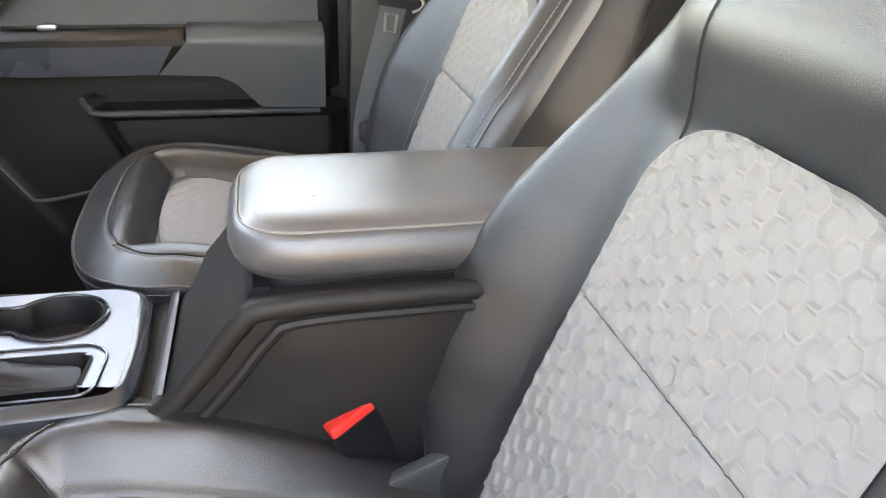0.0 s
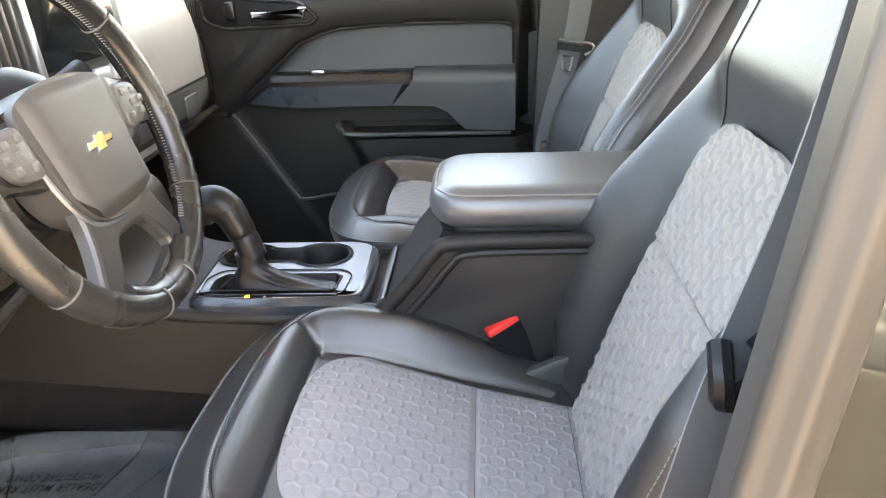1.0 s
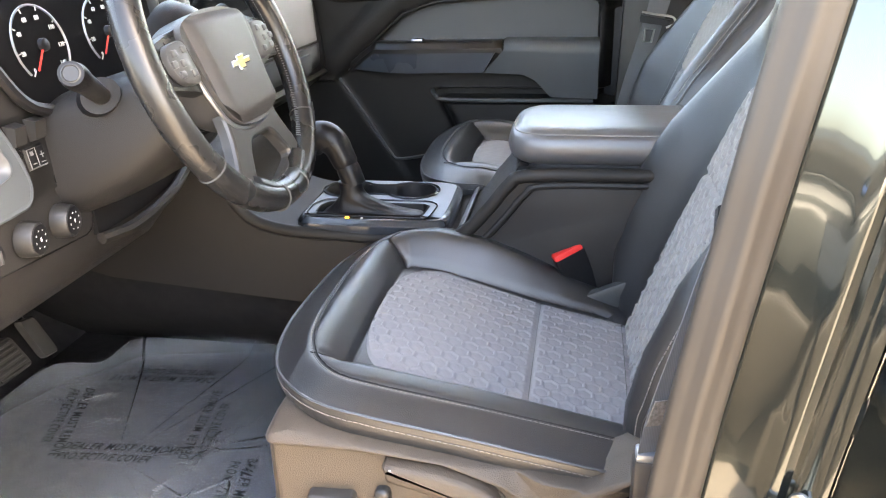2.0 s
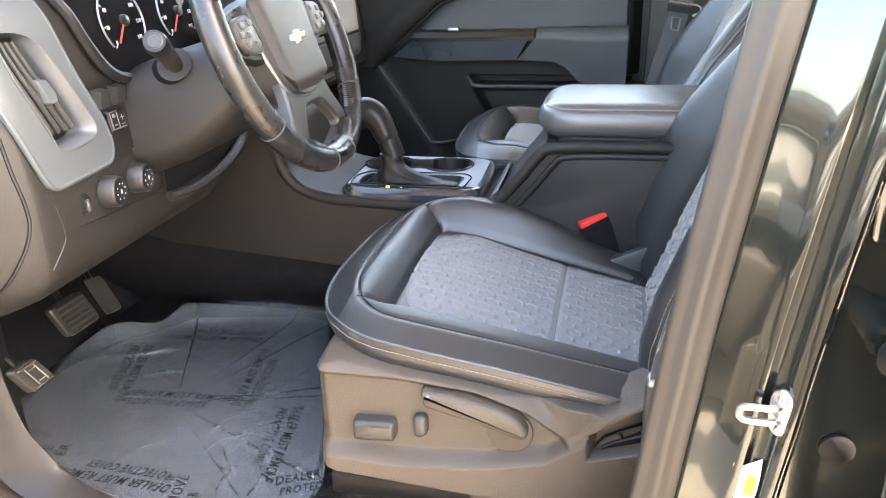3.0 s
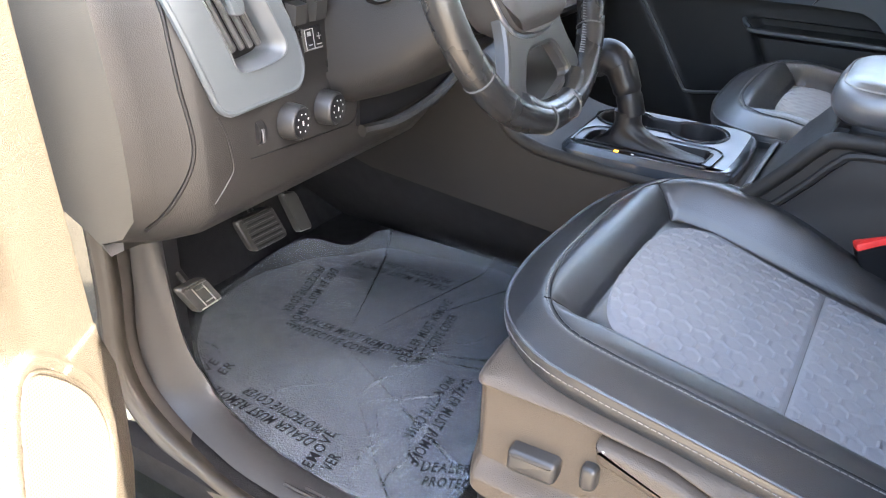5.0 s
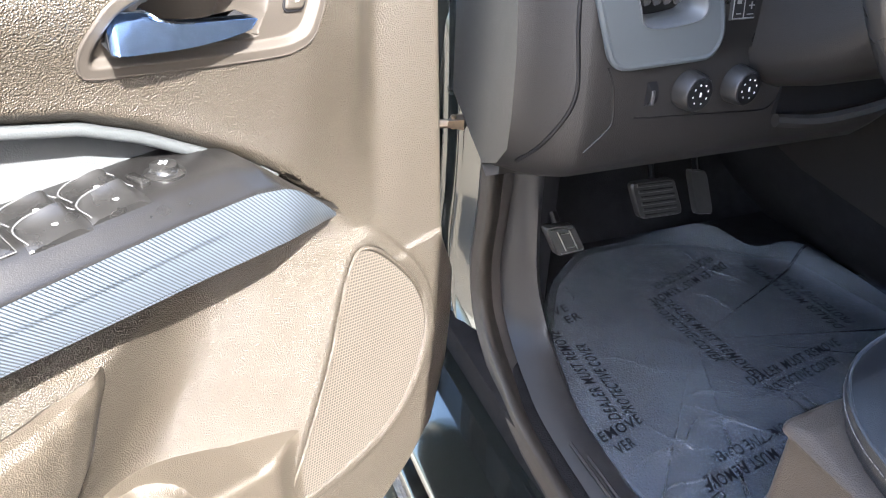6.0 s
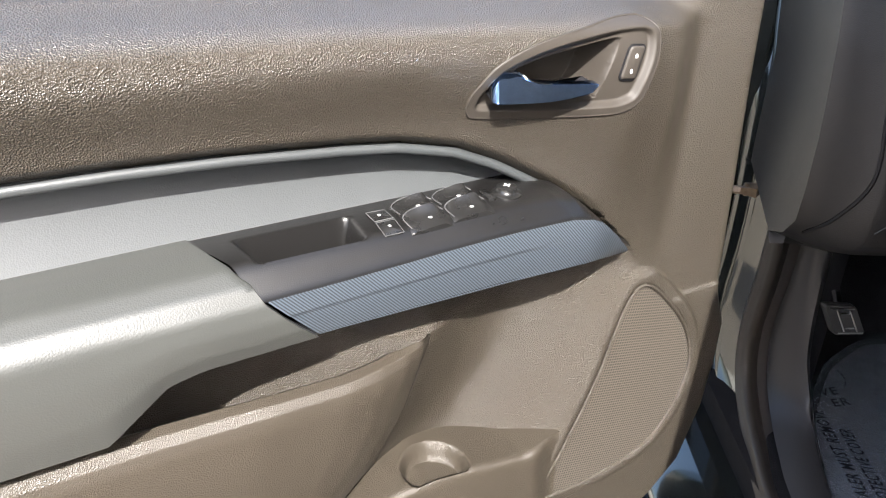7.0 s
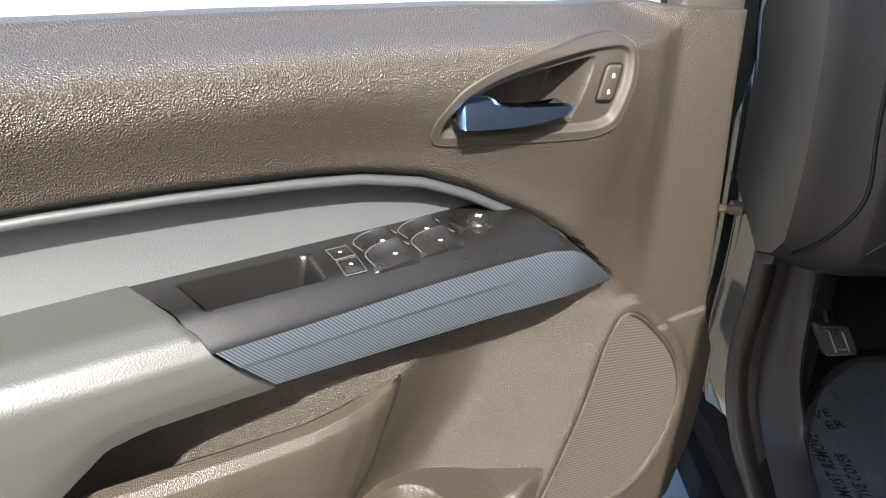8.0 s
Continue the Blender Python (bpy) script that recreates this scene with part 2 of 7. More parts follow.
M_TUNNEL = material("charcoal_console_plastic", (0.0155, 0.0145, 0.0140), 0.5, spec=0.22, grain=0.25, grain_size=0.0011, vary=0.08, vary_size=0.1, rough_vary=0.05, speck=1)
M_CARPET2 = material("dusty_black_carpet", (0.019, 0.018, 0.0155), 0.95, spec=0.1, grain=1.0, grain_size=0.0025, vary=0.75, vary_size=0.005)
M_GLOSS = material("glossy_slate_plastic", (0.020, 0.025, 0.032), 0.2, coat=0.25, vary=0.1, vary_size=0.05, rough_vary=0.05)
M_SATIN2 = material("brushed_silver_plate", (0.20, 0.21, 0.23), 0.38, 0.5, vary=0.08, vary_size=0.05, rough_vary=0.06)
M_LID = material("grey_black_leather_lid", (0.066, 0.065, 0.067), 0.31, spec=0.8, grain=0.25, grain_size=0.0011, vary=0.1, vary_size=0.06, rough_vary=0.05, speck=1)
M_KNOBLEATHER = material("worn_black_knob", (0.007, 0.007, 0.008), 0.36, spec=0.22, vary=0.12, vary_size=0.02, rough_vary=0.08)
M_AMBER = material("amber_lamp", (0.9, 0.35, 0.02), 0.4)
_b = M_AMBER.node_tree.nodes["Principled BSDF"]
_b.inputs["Emission Color"].default_value = (1.0, 0.3, 0.02, 1)
_b.inputs["Emission Strength"].default_value = 0.6
# Far door's copy of the brown trim plastic, blackened for the shade there.
M_PDOOR = material("shaded_door_plastic", (0.011, 0.0107, 0.0105), 0.5, spec=0.25, grain=0.3, grain_size=0.0015, vary=0.08, vary_size=0.15, rough_vary=0.05, speck=1)
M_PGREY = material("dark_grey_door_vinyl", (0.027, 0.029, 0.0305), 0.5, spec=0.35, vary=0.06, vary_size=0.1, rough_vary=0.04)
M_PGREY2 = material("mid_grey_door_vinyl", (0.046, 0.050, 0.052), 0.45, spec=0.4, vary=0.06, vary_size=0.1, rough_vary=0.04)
M_PBAR = material("dark_blue_grey_bar", (0.03, 0.036, 0.045), 0.3, vary=0.06, vary_size=0.1, rough_vary=0.05)
M_PILLAR2 = material("dark_pillar_plastic", (0.035, 0.034, 0.032), 0.55, spec=0.3, vary=0.06, vary_size=0.1)
M_BENCH = material("dark_bench_leather", (0.022, 0.021, 0.021), 0.65, vary=0.1, vary_size=0.08, rough_vary=0.06)
M_LABEL = material("printed_belt_label", (0.16, 0.14, 0.12), 0.7, vary=0.5, vary_size=0.003)
M_PEDAL = material("worn_pedal_rubber", (0.024, 0.024, 0.023), 0.5, vary=0.3, vary_size=0.01, rough_vary=0.1)
M_MAT = material("grey_mat_carpet", (0.042, 0.045, 0.049), 0.95, spec=0.1, grain=1.0, grain_size=0.003, vary=0.25, vary_size=0.02)


# ---- mesh helpers ----
def part(name, bm, mat, parent=None, label="", sharp=38, smooth=True):
    """Links a bmesh as one mesh object, under a thing or a part where one is given."""
    bm.normal_update()
    me = bpy.data.meshes.new(name)
    bm.to_mesh(me)
    bm.free()
    me.materials.append(mat)
    if smooth:
        me.shade_smooth()
        me.set_sharp_from_angle(angle=radians(sharp))
    ob = new(name, me)
    if parent:
        ob.parent = parent
    if label:
        ob["label"] = label
    return ob


def thing(name, place, label, category, group=""):
    """An Empty at a thing's base, that carries its parts."""
    ob = new(name)
    ob.empty_display_size = 0.05
    ob.matrix_world = place if isinstance(place, Matrix) else Matrix.Translation(place)
    return tagged(ob, label, category, group)


def mapped(bm, m):
    bmesh.ops.transform(bm, matrix=m, verts=bm.verts)
    return bm


def smoothstep(a, b, x):
    t = min(1.0, max(0.0, (x - a) / (b - a)))
    return t * t * (3 - 2 * t)


def interp(x, rows):
    """A value between rows of (x, value), eased linearly and held past the ends."""
    if x <= rows[0][0]:
        return rows[0][1]
    for (a, va), (b, vb) in zip(rows, rows[1:]):
        if x <= b:
            return va + (vb - va) * (x - a) / (b - a)
    return rows[-1][1]


def curve(points, n=8, closed=False):
    """A smooth line (Catmull-Rom) through points of any dimension, n steps between each two."""
    p = [np.array(q, float) for q in points]
    k = len(p)
    out = []
    for i in range(k if closed else k - 1):
        if closed:
            a, b, c, d = (p[(i + j - 1) % k] for j in range(4))
        else:
            b, c = p[i], p[i + 1]
            a = p[i - 1] if i else 2 * b - c
            d = p[i + 2] if i + 2 < k else 2 * c - b
        for s in range(n):
            t = s / n
            out.append(0.5 * (2 * b + (c - a) * t + (2 * a - 5 * b + 4 * c - d) * t * t + (3 * b - a - 3 * c + d) * t ** 3))
    if not closed:
        out.append(p[-1])
    return [tuple(float(v) for v in q) for q in out]


def rounded(points, r, n=5):
    """A polygon with its corners rounded; r is one radius or one for each corner."""
    out = []
    k = len(points)
    for i in range(k):
        a, b, c = (Vector(points[(i + j - 1) % k]) for j in range(3))
        ri = r[i] if isinstance(r, (list, tuple)) else r
        ri = min(ri, (a - b).length * 0.49, (c - b).length * 0.49)
        p, q = b + (a - b).normalized() * ri, b + (c - b).normalized() * ri
        for s in range(n + 1):
            t = s / n
            out.append(tuple(p * (1 - t) ** 2 + b * 2 * t * (1 - t) + q * t * t))
    return out


def inset(points, d):
    """The polygon drawn in by d on all sides."""
    k = len(points)
    area = sum(points[i][0] * points[(i + 1) % k][1] - points[(i + 1) % k][0] * points[i][1] for i in range(k))
    sign = 1 if area > 0 else -1
    out = []
    for i in range(k):
        a, b, c = (Vector(points[(i + j - 1) % k]) for j in range(3))
        e, f = (b - a), (c - b)
        if e.length < 1e-7:
            e = f
        if f.length < 1e-7:
            f = e
        e, f = e.normalized(), f.normalized()
        m = Vector((-(e.y + f.y), e.x + f.x))
        if m.length < 1e-6:
            m = Vector((-e.y, e.x))
        m.normalize()
        out.append(tuple(b + m * sign * d))
    return out


def inside(x, y, poly):
    odd = False
    j = len(poly) - 1
    for i in range(len(poly)):
        (xi, yi), (xj, yj) = poly[i], poly[j]
        if (yi > y) != (yj > y) and x < (xj - xi) * (y - yi) / (yj - yi) + xi:
            odd = not odd
        j = i
    return odd


def loft(rings, closed=True, caps=True):
    """A skin over rings of equally many points."""
    bm = bmesh.new()
    vs = [[bm.verts.new(p) for p in ring] for ring in rings]
    k = len(rings[0])
    for a, b in zip(vs, vs[1:]):
        for i in range(k if closed else k - 1):
            j = (i + 1) % k
            try:
                bm.faces.new((a[i], a[j], b[j], b[i]))
            except ValueError:
                pass
    if caps and closed:
        bm.faces.new(list(reversed(vs[0])))
        bm.faces.new(vs[-1])
    bmesh.ops.remove_doubles(bm, verts=bm.verts, dist=1e-6)
    bmesh.ops.recalc_face_normals(bm, faces=bm.faces)
    return bm


def plate(outline, depth, bevel=0.002, base=0.0):
    """A flat piece with a rounded rim: outline in x and y, from z = base to base + depth."""
    b = min(bevel, abs(depth) * 0.9)
    s = 1 if depth > 0 else -1
    rings = [[(x, y, base) for x, y in outline], [(x, y, base + depth - s * b) for x, y in outline],
             [(x, y, base + depth - s * b * 0.3) for x, y in inset(outline, b * 0.3)],
             [(x, y, base + depth) for x, y in inset(outline, b)]]
    return loft(rings)


def tube(path, r, closed=False, seg=8, flat=1.0, up=None):
    """A rod along a path; r is one radius or one a point; flat squeezes it along its second axis."""
    pts = [Vector(p) for p in path]
    k = len(pts)
    rings = []
    ref = Vector(up) if up else None
    last = None
    for i, p in enumerate(pts):
        if closed:
            d = pts[(i + 1) % k] - pts[i - 1]
        else:
            d = pts[min(i + 1, k - 1)] - pts[max(i - 1, 0)]
        d.normalize()
        if ref:
            a = ref - d * ref.dot(d)
        elif last is None:
            a = d.orthogonal()
        else:
            a = last - d * last.dot(d)
        a.normalize()
        last = a
        b = d.cross(a)
        ri = r[i] if isinstance(r, (list, tuple)) else r
        rings.append([p + (a * math.cos(t) * flat + b * math.sin(t)) * ri for t in (math.tau * j / seg for j in range(seg))])
    if closed:
        rings.append(rings[0])
    return loft(rings, caps=not closed)


def dashes(path, r, on=0.0045, off=0.0018):
    """A run of short stitches along a path, as one mesh."""
    pts = [Vector(q) for q in path]
    total = sum((b - a).length for a, b in zip(pts, pts[1:]))

    def along(s):
        for a, b in zip(pts, pts[1:]):
            ln = (b - a).length
            if s <= ln:
                return a + (b - a) * (s / max(ln, 1e-9))
            s -= ln
        return pts[-1]
    bm = bmesh.new()
    s = 0.0
    while s + on < total:
        a, b = along(s), along(s + on)
        d = (b - a).normalized()
        u = d.orthogonal().normalized() * r
        v = d.cross(u)
        rings = [[bm.verts.new(q + w) for w in (u, v, -u, -v)] for q in (a, b)]
        for i in range(4):
            j = (i + 1) % 4
            bm.faces.new((rings[0][i], rings[0][j], rings[1][j], rings[1][i]))
        bm.faces.new(rings[0][::-1])
        bm.faces.new(rings[1])
        s += on + off
    bmesh.ops.recalc_face_normals(bm, faces=bm.faces)
    return bm


def field(f, us, vs, thick=None):
    """A sheet of points f(u, v); thick gives it a back at that offset."""
    bm = bmesh.new()
    rows = [[bm.verts.new(f(u, v)) for v in vs] for u in us]
    for a, b in zip(rows, rows[1:]):
        for i in range(len(vs) - 1):
            bm.faces.new((a[i], b[i], b[i + 1], a[i + 1]))
    if thick is not None:
        off = Vector(thick)
        back = [[bm.verts.new(Vector(v.co) + off) for v in r] for r in rows]
        nu, nv = len(us), len(vs)
        for i in range(nu - 1):
            for j in range(nv - 1):
                bm.faces.new((back[i][j], back[i][j + 1], back[i + 1][j + 1], back[i + 1][j]))
        rim = [(i, 0) for i in range(nu)] + [(nu - 1, j) for j in range(1, nv)] + [(i, nv - 1) for i in range(nu - 2, -1, -1)] + [(0, j) for j in range(nv - 2, 0, -1)]
        for (a, b), (c, d) in zip(rim, rim[1:] + rim[:1]):
            bm.faces.new((rows[a][b], back[a][b], back[c][d], rows[c][d]))
        bmesh.ops.recalc_face_normals(bm, faces=bm.faces)
    return bm


def patch(outline, f, rings=12):
    """A sheet inside a star-shaped outline, each point (x, y) set by f(x, y)."""
    cx, cy = (sum(p[i] for p in outline) / len(outline) for i in (0, 1))
    bm = bmesh.new()
    rows = []
    for r in range(1, rings + 1):
        q = r / rings
        rows.append([bm.verts.new(f(cx + (x - cx) * q, cy + (y - cy) * q)) for x, y in outline])
    c = bm.verts.new(f(cx, cy))
    k = len(outline)
    for i in range(k):
        j = (i + 1) % k
        bm.faces.new((c, rows[0][i], rows[0][j]))
        for a, b in zip(rows, rows[1:]):
            bm.faces.new((a[i], b[i], b[j], a[j]))
    bmesh.ops.recalc_face_normals(bm, faces=bm.faces)
    return bm


def block(x0, x1, y0, y1, z0, z1, bevel=0.004, seg=2):
    bm = bmesh.new()
    bmesh.ops.create_cube(bm, size=1)
    mapped(bm, Matrix.Translation(((x0 + x1) / 2, (y0 + y1) / 2, (z0 + z1) / 2)) @ Matrix.Diagonal((x1 - x0, y1 - y0, z1 - z0, 1)))
    if bevel:
        bmesh.ops.bevel(bm, geom=bm.edges[:], offset=bevel, segments=seg, profile=0.5, affect="EDGES")
    return bm


def lathe(profile, n=24):
    """A turned piece about z: profile is rows of (radius, height)."""
    rings = [[(r * math.cos(math.tau * i / n), r * math.sin(math.tau * i / n), z) for i in range(n)] for r, z in profile]
    return loft(rings)


def holed(outline, holes, z):
    """A flat sheet inside an outline with openings cut through it."""
    bm = bmesh.new()
    edges = []
    for line in [outline] + holes:
        vs = [bm.verts.new((x, y, z)) for x, y in line]
        edges += [bm.edges.new((a, b)) for a, b in zip(vs, vs[1:] + vs[:1])]
    bmesh.ops.triangle_fill(bm, use_beauty=True, use_dissolve=False, edges=edges)
    for f in list(bm.faces):
        c = f.calc_center_median()
        if any(inside(c.x, c.y, h) for h in holes):
            bm.faces.remove(f)
    for f in bm.faces:
        if f.normal.z < 0:
            f.normal_flip()
    return bm


def slab(outline, hole, z, depth, bevel):
    """A plate with one opening, its rims rounded over."""
    bm = holed(inset(outline, bevel), [inset(hole, -bevel)], z)
    for line, s in ((outline, 1), (hole, -1)):
        rings = [[(x, y, h) for x, y in inset(line, s * k)] for k, h in ((bevel, z), (bevel * 0.35, z - bevel * 0.3), (0.0, z - bevel), (0.0, z - depth))]
        vs = [[bm.verts.new(q) for q in ring] for ring in rings]
        for a, b in zip(vs, vs[1:]):
            for i in range(len(line)):
                j = (i + 1) % len(line)
                bm.faces.new((a[i], a[j], b[j], b[i]))
    bmesh.ops.remove_doubles(bm, verts=bm.verts, dist=1e-6)
    bmesh.ops.recalc_face_normals(bm, faces=bm.faces)
    return bm


def span(a, b, n):
    return [a + (b - a) * i / n for i in range(n + 1)]


# turns a piece made flat in x, y with its face along z so that it lies in a vertical plane: x along, y up, face towards +y or -y
UPRIGHT_FRONT = Matrix(((1, 0, 0, 0), (0, 0, -1, 0), (0, 1, 0, 0), (0, 0, 0, 1)))   # face towards -y
FACE_PLUS_Y = Matrix(((1, 0, 0, 0), (0, 0, 1, 0), (0, 1, 0, 0), (0, 0, 0, 1)))      # face towards +y
FACE_PLUS_X = Matrix(((0, 0, 1, 0), (1, 0, 0, 0), (0, 1, 0, 0), (0, 0, 0, 1)))      # x to y, y to z, face towards +x

# ---- the setting ----
FLOOR = 0.545
ground = tagged(part("ground", field(lambda x, y: (x, y, 0), span(-60, 60, 12), span(-60, 60, 12)), M_ASPHALT), "tan gravelly asphalt of the lot under the truck", "ground", kind="structure")
pavement = tagged(part("pavement", block(-30, -2.6, -30, 30, -0.05, 0.012, 0.004), M_CONCRETE), "pale sunlit concrete apron ahead", "pavement", kind="structure")

floor = tagged(part("floor", block(-1.15, 1.3, 0.16, 1.62, 0.45, FLOOR, 0), M_CARPET), "black carpeted cab floor", "floor", kind="structure")
firewall = tagged(part("wall_front", loft([[(-1.15, y, 0.45), (-1.2, y, 0.45), (-1.2, y, 1.2), (-1.0, y, 1.2), (-1.0, y, 0.85), (-0.86, y, 0.55)] for y in (0.16, 1.62)]), M_CARPET), "black carpeted toe board and firewall", "wall", kind="structure")
# Unseen rear wall, built up to 1.55 so that sun misses the bench.
tagged(part("wall_rear", block(1.3, 1.36, 0.1, 1.66, 0.45, 1.55, 0.01), M_TRIMGREY), "unseen grey rear wall of the cab, raised to block sun", "wall", kind="structure")
tagged(part("ceiling", field(lambda x, y: (x, y, 1.70 + 0.03 * (1 - ((y - 0.87) / 0.8) ** 2)), span(-0.45, 1.36, 10), span(0.14, 1.60, 10), (0, 0, 0.05)), M_HEADLINER), "pale grey headliner of the cab roof", "ceiling", kind="structure")

# ---- driver's seat and passenger's seat ----
LEAN_BACK = radians(22)
E_UP = Vector((math.sin(LEAN_BACK), 0, math.cos(LEAN_BACK)))
E_FWD = Vector((-math.cos(LEAN_BACK), 0, math.sin(LEAN_BACK)))
SEAT_HINGE = Vector((0.225, 0, 0.772))


def hexes(a, b, pitch, joined=0.3):
    """Relief of paired hexagons: 0 in a cell's middle to 1 on its rim; a low rim between the two cells of a pair."""
    h = pitch * math.sqrt(3) / 2
    best = []
    r0 = round(b / h)
    for r in (r0 - 1, r0, r0 + 1):
        off = pitch / 2 if r % 2 else 0.0
        c0 = round((a - off) / pitch)
        for c in (c0 - 1, c0, c0 + 1):
            dx, dy = a - (c * pitch + off), b - r * h
            best.append((dx * dx + dy * dy, c, r))
    best.sort()
    (d1, c1, r1), (d2, c2, r2) = best[:2]
    edge = math.sqrt(d2) - math.sqrt(d1)
    pair = abs(r1 - r2) == 1 and min(r1, r2) % 2 == 0 and c1 == c2
    rim = 1 - smoothstep(0.07 * pitch, 0.27 * pitch, edge)
    return (joined if pair else 1.0) * rim + 0.25 * math.exp(-d1 / (0.32 * pitch) ** 2)


def insert_z(x):
    return interp(x, [(-0.12, 0.828), (-0.06, 0.820), (0.0, 0.803), (0.088, 0.779), (0.22, 0.752), (0.34, 0.745)])


def crest_z(x):
    return interp(x, [(-0.2, 0.862), (-0.15, 0.868), (-0.08, 0.870), (0.0, 0.857), (0.05, 0.838), (0.1, 0.815), (0.15, 0.790), (0.2, 0.768), (0.34, 0.755)])


def welt_z(x):
    """Height of the piped edge on the door side."""
    return interp(x, [(-0.22, 0.842), (-0.163, 0.850), (-0.08, 0.842), (0.042, 0.822), (0.151, 0.800), (0.2, 0.79), (0.34, 0.765)])


ROUND = 2.75   # how square the front of the cushion is
CUSHION = [(0.34, 0.24), (0.20, 0.264), (0.05, 0.268)]
CUSHION += [(-0.05 - 0.17 * math.sin(t) ** (2 / ROUND), 0.268 * math.cos(t) ** (2 / ROUND)) for t in span(0.02, math.pi / 2 - 0.02, 14)]
CUSHION = CUSHION + [(x, -y) for x, y in reversed(CUSHION)]


def rim_off(x, y):
    """How far a place on the cushion lies inside its piped edge."""
    a = abs(y)
    if x > -0.05:
        return interp(x, [(0.05, 0.268), (0.20, 0.264), (0.34, 0.24)]) - a
    p, q = (-0.05 - x) / 0.17, a / 0.268
    r = (p ** ROUND + q ** ROUND) ** (1 / ROUND)
    if r < 0.05:
        return 0.17
    return (1 - r) / math.hypot((p / r) ** (ROUND - 1) / 0.17, (q / r) ** (ROUND - 1) / 0.268)


def cushion_top(x, y, door=-1):
    a = abs(y)
    zi = insert_z(x)
    w = smoothstep(-0.08, 0.08, y * door)
    edge = crest_z(x) - 0.024 + (welt_z(x) - crest_z(x) + 0.024) * w
    zc = crest_z(x) + (welt_z(x) + 0.015 - crest_z(x)) * w
    b = smoothstep(0.150, 0.198, a)
    f = 1 - smoothstep(-0.160, -0.112, x)
    lift = 1 - (1 - b) * (1 - f)
    z = zi + (zc - zi) * lift ** 0.8 + 0.007 * (1 - (a / 0.16) ** 2) * (1 - lift)
    z -= 0.007 * math.exp(-((lift - 0.07) / 0.07) ** 2)
    e = rim_off(x, y)
    z -= (zc - edge) * max(0.0, (0.066 - e) / 0.066) ** 1.7 if e < 0.066 else 0
    z -= 0.0018 * math.exp(-((e - 0.044) / 0.0035) ** 2)
    # creases where the front roll meets the side bolsters
    if x < -0.10:
        k = (a - 0.150) * 0.86 - (-0.112 - x) * 0.51 * 1.15
        z -= 0.0045 * math.exp(-(k / 0.006) ** 2) * smoothstep(0.045, 0.055, e) * smoothstep(-0.10, -0.12, x)
    return z


